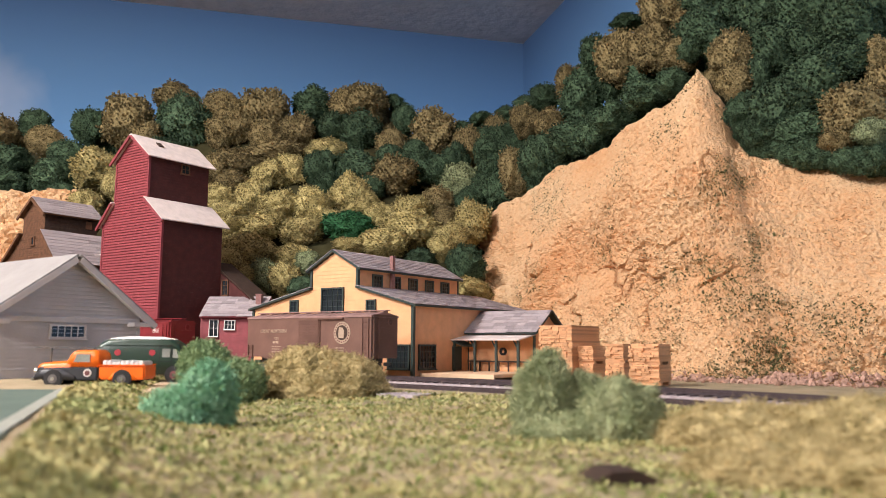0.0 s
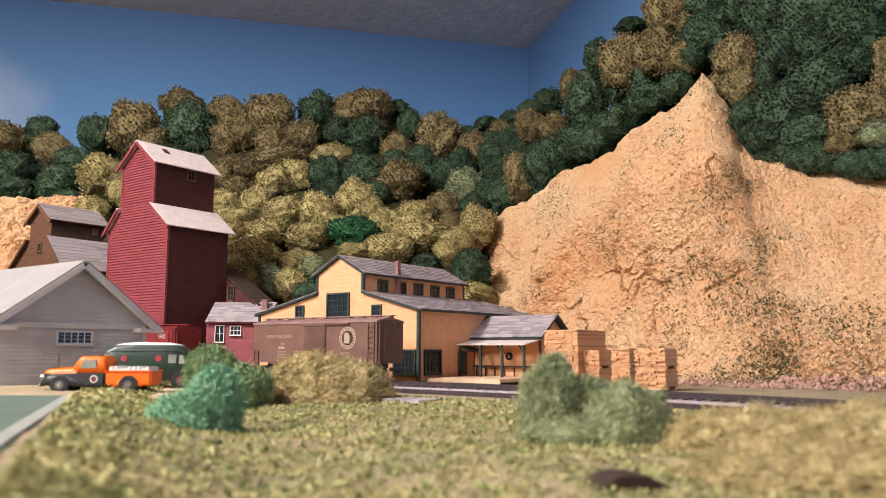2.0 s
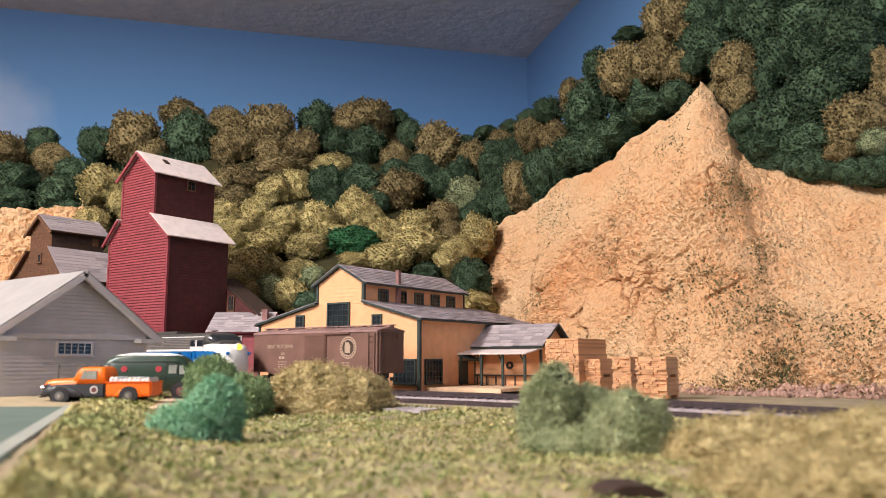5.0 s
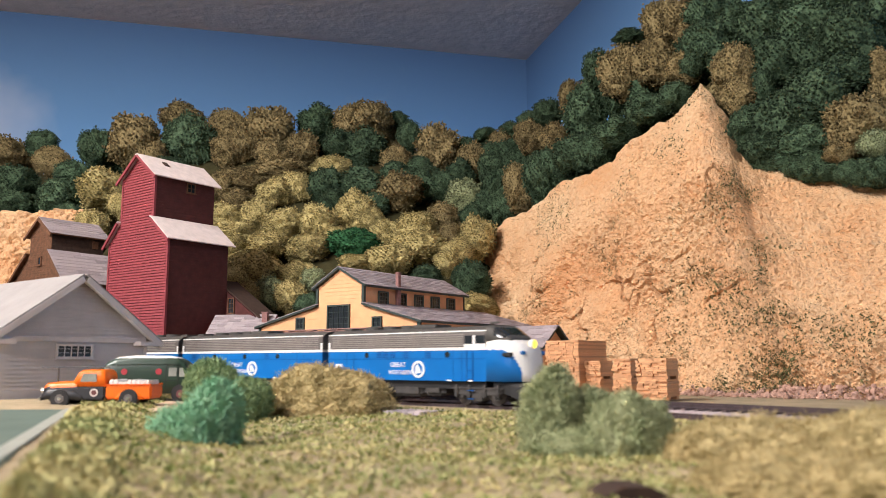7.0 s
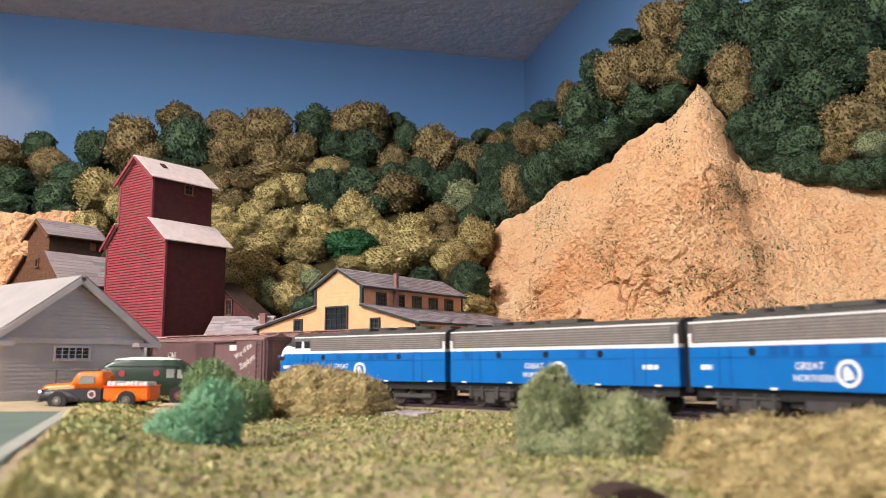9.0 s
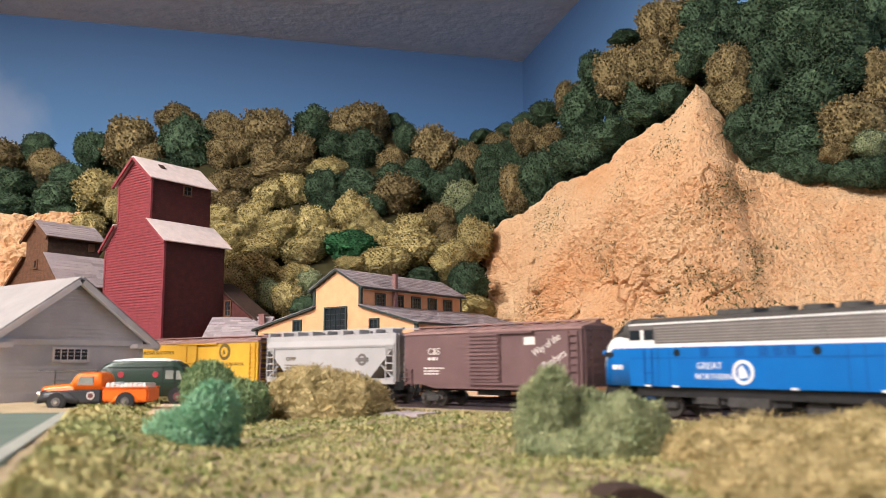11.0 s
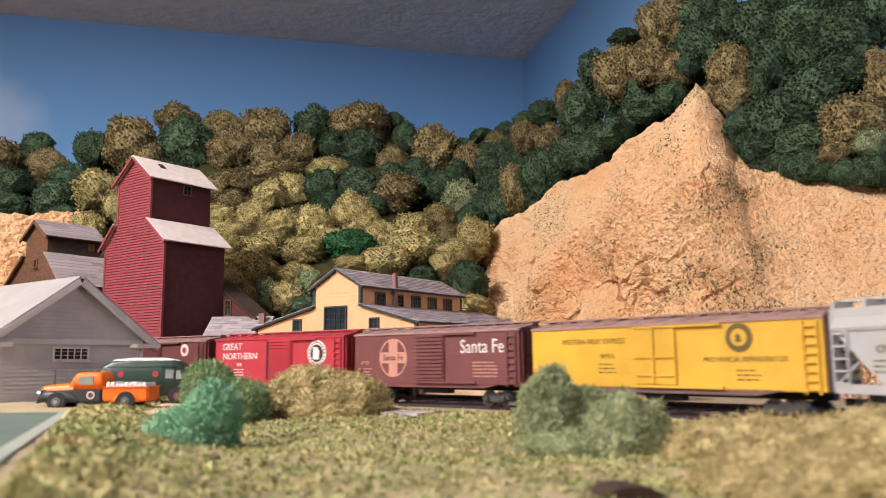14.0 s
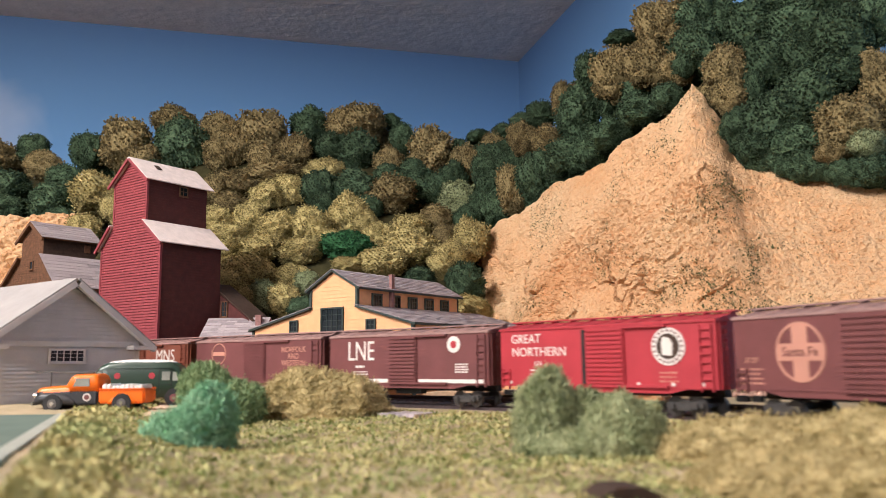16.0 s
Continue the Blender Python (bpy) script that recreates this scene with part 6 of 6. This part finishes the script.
# ---- lichen bushes and turf ----
def lichen(name, x, y, z, blobs, material, label, seed, strands=2600, size=0.0030):
    """A tangle of fine lichen: lumpy tufts wrapped in short curled strands."""
    rng = random.Random(seed)
    bush = thing(name, pose(x, y, z), label, "bush", "lichen bushes")
    for bx, by, bz, rx, ry, rz in blobs:
        bm = bmesh.new()
        bmesh.ops.create_icosphere(bm, subdivisions=5, radius=1)
        off = Vector((rng.uniform(0, 9), rng.uniform(0, 9), rng.uniform(0, 9)))
        for v in bm.verts:
            d = v.co.normalized()
            k = 0.90 + 0.16 * noise.fractal(d * 2.0 + off, 1, 2, 3) + 0.07 * (0.4 - noise.voronoi(d * 7 + off)[0][0]) + 0.05 * noise.noise(d * 24 + off)
            v.co = Vector((bx + d.x * rx * k, by + d.y * ry * k, max(-0.002, bz + d.z * rz * k)))
        spots = [v.co.copy() for v in bm.verts]
        vs, fs = [], []
        for _ in range(strands):
            p = rng.choice(spots) + Vector((rng.gauss(0, 0.0005), rng.gauss(0, 0.0005), rng.gauss(0, 0.0005)))
            d = Vector((rng.gauss(0, 1), rng.gauss(0, 1), rng.gauss(0, 1))).normalized()
            sd = d.cross(Vector((rng.gauss(0, 1), rng.gauss(0, 1), rng.gauss(0, 1)))).normalized() * size * 0.05
            bend = Vector((rng.gauss(0, 1), rng.gauss(0, 1), rng.gauss(0, 1))) * size * 0.3
            q = [p - sd, p + sd, p + d * size * 0.5 + bend + sd, p + d * size * 0.5 + bend - sd, p + d * size * 0.8 + sd * 0.3, p + d * size * 0.8 - sd * 0.3]
            k = len(vs)
            vs += [tuple(c) for c in q]
            fs += [(k, k + 1, k + 2, k + 3), (k + 3, k + 2, k + 4, k + 5)]
        core = bpy.data.meshes.new("tuft_core")
        bm.to_mesh(core)
        n0 = len(core.vertices)
        me = bpy.data.meshes.new("tuft")
        me.from_pydata([tuple(v.co) for v in core.vertices] + vs, [], [tuple(p.vertices) for p in core.polygons] + [tuple(i + n0 for i in f) for f in fs])
        bm.free()
        bpy.data.meshes.remove(core)
        me.materials.append(material)
        ob = new("tuft", me)
        ob.parent = bush
    return bush


lichen("lichen_bush", -0.068, 0.480, 0.003, [(0, 0, 0.006, 0.042, 0.027, 0.023), (-0.008, 0, 0.012, 0.027, 0.022, 0.021), (0.012, -0.004, 0.009, 0.028, 0.022, 0.019)], M_STRAW, "straw-coloured dome of model lichen", 3, 9000, 0.0036)
lichen("lichen_bush", 0.057, 0.312, -0.001, [(-0.013, 0.012, 0.012, 0.0135, 0.012, 0.023), (0.013, -0.012, 0.007, 0.0165, 0.015, 0.018), (0.004, 0.014, 0.008, 0.013, 0.012, 0.018), (0.0, 0.0, 0.002, 0.031, 0.020, 0.009)], M_SAGE, "sage green two-peaked clump of model lichen", 4, 11000, 0.0034)
lichen("lichen_bush", 0.115, 0.250, 0.000, [(-0.010, 0.018, 0.004, 0.036, 0.026, 0.014), (0.024, 0.004, 0.006, 0.036, 0.030, 0.015), (-0.018, -0.030, 0.002, 0.032, 0.03, 0.010), (0.010, -0.055, 0.002, 0.034, 0.034, 0.012), (0.050, -0.02, 0.006, 0.026, 0.03, 0.016)], M_STRAW, "wide low straw-coloured mass of model lichen", 8, 9000)
lichen("lichen_bush", -0.0965, 0.318, 0.000, [(-0.003, 0, 0.007, 0.0145, 0.013, 0.012), (0.006, 0.004, 0.014, 0.0095, 0.009, 0.014)], M_TEAL, "teal green tuft of model lichen", 5, 9000, 0.0045)
lichen("lichen_bush", -0.122, 0.450, 0.006, [(-0.008, 0.0, 0.016, 0.016, 0.014, 0.016), (0.012, -0.004, 0.008, 0.016, 0.013, 0.014)], M_GREENL, "green clump of model lichen behind the pickup", 6, 7000, 0.0036)


def turf(name, n, region, material, seed, size, label, lift=0.0, reach=9.0):
    """Loose crumbs of ground cover lying on the ground."""
    rng = random.Random(seed)
    vs, fs = [], []
    while len(fs) < n:
        x, y = rng.uniform(*region[:2]), rng.uniform(*region[2:])
        if not turf_here(x, y) or (x + 0.19) * 0.927 + (y - 0.405) * 0.374 > reach:
            continue
        z = height(x, y) + lift
        p = Vector((x, y, z + rng.uniform(0, size * 0.6)))
        s = size * rng.uniform(0.5, 1.3)
        k = len(vs)
        vs += [p + Vector((rng.gauss(0, s), rng.gauss(0, s), abs(rng.gauss(0, s * 1.2)))) for _ in range(3)]
        fs.append((k, k + 1, k + 2))
    me = bpy.data.meshes.new(name)
    me.from_pydata([tuple(v) for v in vs], [], fs)
    me.materials.append(material)
    return tagged(new(name, me), label, "ground cover", kind="stuff")


def turf_here(x, y):
    d = (x * 0.64 + (y - 0.54) * 0.77)
    return d < -0.045 and (x + 0.19) * 0.927 + (y - 0.405) * 0.374 > 0.0055 and y > 0.08


turf("turf", 90000, (-0.24, 0.24, 0.09, 0.62), M_TURF, 11, 0.0007, "yellow-green foam turf covering the foreground")
turf("turf", 24000, (-0.24, 0.24, 0.09, 0.62), mat("turf_green", (0.17, 0.20, 0.06), 0.95, 0.3, 200), 12, 0.0007, "darker green foam turf patches")


turf("turf", 9000, (-0.185, -0.03, 0.10, 0.40), M_TURF, 13, 0.0008, "foam turf crumbs spilling to the kerb", 0.0006, 0.024)


chip = part("bark_chip", prism([(-0.010, 0), (-0.004, 0.0035), (0.003, 0.0042), (0.011, 0.0015), (0.010, 0)], -0.006, 0.006), M_DARKBR)
chip.matrix_world = pose(0.046, 0.205, height(0.046, 0.205), 0, 6, 12)
tagged(chip, "dark brown curled chip of bark on the turf", "bark")


deck = thing("crossing_deck", site(-0.016, 0.462, 0.0062), "small grey plank crossing deck beside the track", "deck")
for k in range(6):
    part("plank", boxes((-0.014 + k * 0.0045, -0.0099 + k * 0.0045, -0.012, 0.012, 0, 0.0018)), M_ROOFGREY, deck)
part("bearer", boxes((-0.012, 0.011, -0.010, -0.008, -0.003, -0.0001)), M_DARKBR, deck)


# ---- paved pad, sandy street ----
bm = bmesh.new()
out = [(-0.190, 0.405), (-0.083, 0.140), (-0.02, -0.05), (-0.60, -0.05), (-0.60, 0.405)]
lo = [bm.verts.new((x, y, 0.004)) for x, y in out]
hi = [bm.verts.new((x, y, 0.0126)) for x, y in out]
bm.faces.new(hi), bm.faces.new(lo[::-1])
for i in range(5):
    bm.faces.new((lo[i], lo[(i + 1) % 5], hi[(i + 1) % 5], hi[i]))
bmesh.ops.recalc_face_normals(bm, faces=bm.faces)
tagged(part("pavement", bm, M_MAT), "flat grey-green paved pad", "pavement", kind="structure")
bm = bmesh.new()
d = Vector((0.107, -0.265, 0)).normalized()
n = Vector((-d.y, d.x, 0)) * 0.005
a, b = Vector((-0.190, 0.405, 0)), Vector((-0.02, -0.05, 0))
v = [bm.verts.new((p.x, p.y, z)) for z in (0.004, 0.0130) for p in (a, b, b + n, a + n)]
for f in ((0, 1, 2, 3), (7, 6, 5, 4), (0, 4, 5, 1), (1, 5, 6, 2), (2, 6, 7, 3), (3, 7, 4, 0)):
    bm.faces.new([v[i] for i in f])
bmesh.ops.recalc_face_normals(bm, faces=bm.faces)
tagged(part("kerb", bm, M_KERB), "pale concrete kerb along the pad", "kerb", kind="structure")
tagged(part("street", boxes((-0.62, -0.150, 0.4056, 0.60, 0.003, 0.0106)), M_SAND), "sandy unpaved street behind the pad", "road", kind="structure")


# ---- road vehicles ----
def wheel(parent, x, y, r, w, rim_m):
    t = part("wheel", cyls(((x, y, r), (x, y + w, r), r), n=24), M_BLACK, parent, "black tyre")
    part("rim", cyls(((x, y - 0.0003, r), (x, y + 0.0004, r), r * 0.55), n=18), rim_m, t)
    part("hub", cyls(((x, y - 0.0006, r), (x, y, r), r * 0.25), n=12), M_CHROME, t)
    return t


def pickup():
    """Orange and black pickup, its nose towards -x."""
    p = thing("pickup_truck", pose(-0.2005, 0.475, 0.0106, 0, 0, 2), "orange pickup truck with black lower front and doors, ladder rack", "truck")
    h = 0.0105
    bed = part("bed", boxes((0.0048, 0.0312, -h, h, 0.0042, 0.0124), bevel=0.0010), M_ORANGE, p, "orange cargo bed")
    part("bed_rail", boxes((0.0046, 0.0314, -h - 0.0003, -h + 0.0008, 0.0120, 0.0128), (0.0046, 0.0314, h - 0.0008, h + 0.0003, 0.0120, 0.0128), bevel=0.0003), M_ORANGE, bed)
    part("rear_wing", skin(hull_rings([(0.0105, 0.0108, 0.004, 0.006, 0.5), (0.0135, 0.0112, 0.004, 0.0098, 0.45), (0.0185, 0.0113, 0.004, 0.0108, 0.45), (0.0235, 0.0112, 0.004, 0.0098, 0.45), (0.0265, 0.0108, 0.004, 0.006, 0.5)], 14, 20)), M_ORANGE, p, smooth=True)
    sacks = bmesh.new()
    rr = random.Random(2)
    for k in range(9):
        box(sacks, 0.0062 + k * 0.0026, 0.0086 + k * 0.0026, -0.0088, 0.0088, 0.0118, 0.0146 + rr.uniform(-0.0006, 0.0008), bevel=0.0005)
    part("bed_cargo", sacks, M_PWHITE, p, "white sacks in the bed")
    hood = hull_rings([(-0.0318, 0.0070, 0.0060, 0.0118, 0.42), (-0.0300, 0.0092, 0.0060, 0.0136, 0.40), (-0.0240, 0.0098, 0.0060, 0.0143, 0.40), (-0.0110, 0.0102, 0.0060, 0.0150, 0.38)], 18, 24)
    part("bonnet", skin(hood, lambda q: q.z > 0.0110), M_ORANGE, p, "orange bonnet", smooth=True)
    part("front_body", skin(hood, lambda q: q.z <= 0.0110), M_TRUCKBLACK, p, smooth=True)
    part("front_wing", skin(hull_rings([(-0.0315, 0.0104, 0.0045, 0.0085, 0.5), (-0.0280, 0.0112, 0.0045, 0.0108, 0.40), (-0.0190, 0.0114, 0.0045, 0.0112, 0.36), (-0.0120, 0.0112, 0.0040, 0.0092, 0.32), (-0.0080, 0.0108, 0.0038, 0.0065, 0.3)], 20, 24)), M_TRUCKBLACK, p, "rounded black wings", smooth=True)
    part("cab_door", boxes((-0.0128, 0.0044, -h, h, 0.0040, 0.0114), bevel=0.0008), M_TRUCKBLACK, p, "black doors")
    cab = hull_rings([(-0.0140, 0.0094, 0.0112, 0.0150, 0.30), (-0.0118, 0.0096, 0.0112, 0.0196, 0.30), (-0.0098, 0.0097, 0.0112, 0.0211, 0.30), (0.0020, 0.0097, 0.0112, 0.0213, 0.30), (0.0038, 0.0095, 0.0112, 0.0203, 0.32), (0.0044, 0.0093, 0.0112, 0.0190, 0.34)], 26, 26)
    part("cab", skin(cab), M_ORANGE, p, "rounded orange cab", smooth=True)
    for s in (-1, 1):
        y = s * 0.0097
        part("window", prism([(-0.0100, 0.0142), (-0.0006, 0.0142), (-0.0008, 0.0188), (-0.0082, 0.0188)], y - 0.0004, y + 0.0004), M_PALEGLASS, p, "side window, reflection painted in pale colour")
    part("windscreen", prism([(-0.0143, 0.0150), (-0.0119, 0.0194), (-0.0113, 0.0192), (-0.0136, 0.0149)], -0.0078, 0.0078), M_PALEGLASS, p)
    part("door_emblem", disc(-0.0015, 0.0080, -h - 0.0003, 0.0023, 0.0004, 20), M_LETTER, p)
    part("emblem_field", disc(-0.0015, 0.0080, -h - 0.0005, 0.0015, 0.0003, 16), M_CARRED, p)
    part("bumper", boxes((-0.0335, -0.0318, -h, h, 0.0036, 0.0056), bevel=0.0005), M_CHROME, p)
    for y in (-0.0078, 0.0078):
        part("headlight", cyls(((-0.0325, y, 0.0094), (-0.0308, y, 0.0094), 0.0014)), M_CHROME, p)
    part("chassis", boxes((-0.029, 0.029, -0.006, 0.006, 0.0035, 0.0066)), M_BLACK, p)
    for x in (-0.0205, 0.0185):
        part("wheel_arch", cyls(((x, -0.0116, 0.0046), (x, -0.0096, 0.0046), 0.0054), n=20), M_BLACK, p)
        for y in (-0.0119, 0.0089):
            wheel(p, x, y, 0.0046, 0.0030, M_LOCOGREY)
    part("ladder_rack", boxes((-0.034, 0.003, -0.0062, -0.0056, 0.0222, 0.0227), (-0.034, 0.003, -0.0018, -0.0012, 0.0222, 0.0227), *[(-0.033 + 0.0030 * k, -0.0326 + 0.0030 * k, -0.006, -0.0014, 0.0222, 0.0227) for k in range(12)],
                              (-0.0255, -0.0249, -0.0040, -0.0034, 0.0140, 0.0224), (-0.001, -0.0004, -0.0040, -0.0034, 0.0210, 0.0224)), M_LOCODARK, p, "thin ladder on a rack")


def van():
    p = thing("panel_van", pose(-0.1955, 0.535, 0.0106, 0, 0, 4), "dark green panel van with white roof and red dots", "van")
    rows = [(-0.0305, 0.0100, 0.0055, 0.0140, 0.34), (-0.0290, 0.0116, 0.0052, 0.0205, 0.34), (-0.0250, 0.0122, 0.0050, 0.0258, 0.34), (-0.0190, 0.0124, 0.0050, 0.0286, 0.34), (-0.0080, 0.0125, 0.0050, 0.0298, 0.34),
            (0.0120, 0.0125, 0.0050, 0.0296, 0.34), (0.0200, 0.0124, 0.0050, 0.0282, 0.34), (0.0255, 0.0121, 0.0050, 0.0250, 0.34), (0.0285, 0.0117, 0.0050, 0.0190, 0.34), (0.0315, 0.0108, 0.0052, 0.0160, 0.36), (0.0325, 0.0095, 0.0055, 0.0130, 0.4)]
    body = hull_rings(rows, 60, 40)
    def is_roof(q):
        return q.z > 0.0279
    part("body", skin(body, lambda q: not is_roof(q)), M_VANGREEN, p, smooth=True)
    part("roof", skin(body, is_roof), M_PWHITE, p, "white rounded roof", smooth=True)
    h = 0.0126
    part("drip_rail", boxes((-0.0215, 0.0225, -h, -h + 0.0008, 0.0236, 0.0241), bevel=0.0002), M_VANGREEN, p)
    part("side_window", boxes((0.0150, 0.0208, -h, -h + 0.0008, 0.0158, 0.0218), bevel=0.0004), M_PALEGLASS, p, "side window, reflection painted in pale colour")
    part("side_window", prism([(0.0222, 0.0158), (0.0262, 0.0158), (0.0240, 0.0215), (0.0222, 0.0215)], -h + 0.0002, -h + 0.0012), M_PALEGLASS, p)
    part("rear_window", prism([(-0.0275, 0.0165), (-0.0225, 0.0165), (-0.0225, 0.0222), (-0.0255, 0.0222)], -h + 0.0002, -h + 0.0012), M_PALEGLASS, p)
    part("door_seam", boxes((0.0136, 0.0139, -h + 0.0001, -h + 0.0006, 0.0070, 0.0235), (0.0214, 0.0217, -h + 0.0001, -h + 0.0006, 0.0070, 0.0220), (-0.0220, 0.0214, -h + 0.0001, -h + 0.0006, 0.0134, 0.0137)), M_BLACK, p)
    for x in (-0.0130, 0.0090):
        part("red_dot", disc(x, 0.0192, -h - 0.0001, 0.0021, 0.0005, 8), M_CARBRIGHT, p)
    part("bumper", boxes((0.0318, 0.0334, -0.0112, 0.0112, 0.0040, 0.0060), bevel=0.0004), M_CHROME, p)
    for x in (-0.0170, 0.0235):
        part("wheel_arch", cyls(((x, -h - 0.0001, 0.0050), (x, -h + 0.002, 0.0050), 0.0060), n=20), M_BLACK, p)
        for y in (-h - 0.0003, h - 0.0027):
            wheel(p, x, y, 0.0048, 0.0030, M_CARRED)


pickup()
van()
gn_brown()
steel_red()

# ---- rubble at the foot of the cliff ----
rock_meshes = []
for k in range(6):
    rr = random.Random(40 + k)
    bm = bmesh.new()
    bmesh.ops.create_icosphere(bm, subdivisions=1, radius=1)
    for v in bm.verts:
        v.co *= rr.uniform(0.65, 1.15)
    me = bpy.data.meshes.new("rock")
    bm.to_mesh(me)
    bm.free()
    me.materials.append(M_RUBBLE)
    rock_meshes.append(me)
heap = thing("rubble", Matrix(), "strip of pinkish broken rock along the cliff foot", "rubble", kind="structure")
rr = random.Random(77)
for k in range(300):
    u = rr.uniform(0.38, 0.88)
    a = along(FOOT, u)
    w = abs(rr.gauss(0, 0.016))
    s = rr.uniform(0.0010, 0.0030)
    ob = new("rock", rr.choice(rock_meshes))
    ob.parent = heap
    ob.matrix_basis = pose(a[0] - 0.75 * w + 0.010, a[1] - 0.62 * w + 0.008, 0.008 + max(0, 0.016 - w) * 0.5, rr.uniform(0, 90), rr.uniform(0, 90), rr.uniform(0, 360)) @ Matrix.Diagonal((s * 1.3, s, s * 0.8, 1))

crumbs_v, crumbs_f = [], []
for k in range(3200):
    a = along(FOOT, rr.uniform(0.30, 0.92))
    w = abs(rr.gauss(0, 0.018))
    c = Vector((a[0] - 0.75 * w + 0.010, a[1] - 0.62 * w + 0.008, 0.007 + max(0, 0.016 - w) * 0.45))
    q = len(crumbs_v)
    crumbs_v += [tuple(c + Vector((rr.gauss(0, 0.0009), rr.gauss(0, 0.0009), abs(rr.gauss(0, 0.0009))))) for _ in range(4)]
    crumbs_f += [(q, q + 1, q + 2), (q, q + 2, q + 3), (q, q + 1, q + 3), (q + 1, q + 2, q + 3)]
me = bpy.data.meshes.new("rock_crumbs")
me.from_pydata(crumbs_v, [], crumbs_f)
me.materials.append(M_RUBBLE)
tagged(new("rock_crumbs", me), "small pinkish rock crumbs between the cliff and the track", "rubble", kind="stuff")


# ---- the train ----
SPEED = 0.1417
CARS = [(loco(Matrix(), True, "blue, white and grey streamlined diesel cab unit with lit headlight"), 4.486, 0.050, 0),
        (loco(Matrix(), False, "blue, white and grey streamlined diesel booster unit"), 4.3175, 0.050, 0),
        (reversed_sides(loco(Matrix(), True, "blue, white and grey streamlined diesel cab unit running backwards")), 4.150, 0.050, 180),
        (car_cs(), 3.984, 0.052, 0), (car_hopper(), 3.840, 0.048, 0), (car_reefer(), 3.680, 0.065, 0), (car_santa_fe(), 3.5125, 0.052, 0),
        (car_gn_red(), 3.3600, 0.052, 0), (car_lne(), 3.2075, 0.052, 0), (car_nw(), 3.057, 0.052, 0), (car_mns(), 2.906, 0.052, 0)]


def motions():
    for ob, s9, half, flip in CARS:
        rows = []
        for k in range(33):
            t = k * 0.5
            s = s9 + (t - 9.0) * SPEED
            a, b = spot(s - half), spot(s + half)
            mid = (a + b) / 2
            rows.append((t, pose(*mid, 0, 0, math.degrees(math.atan2(b.y - a.y, b.x - a.x)) + flip)))
        walk(ob, rows)


motions()
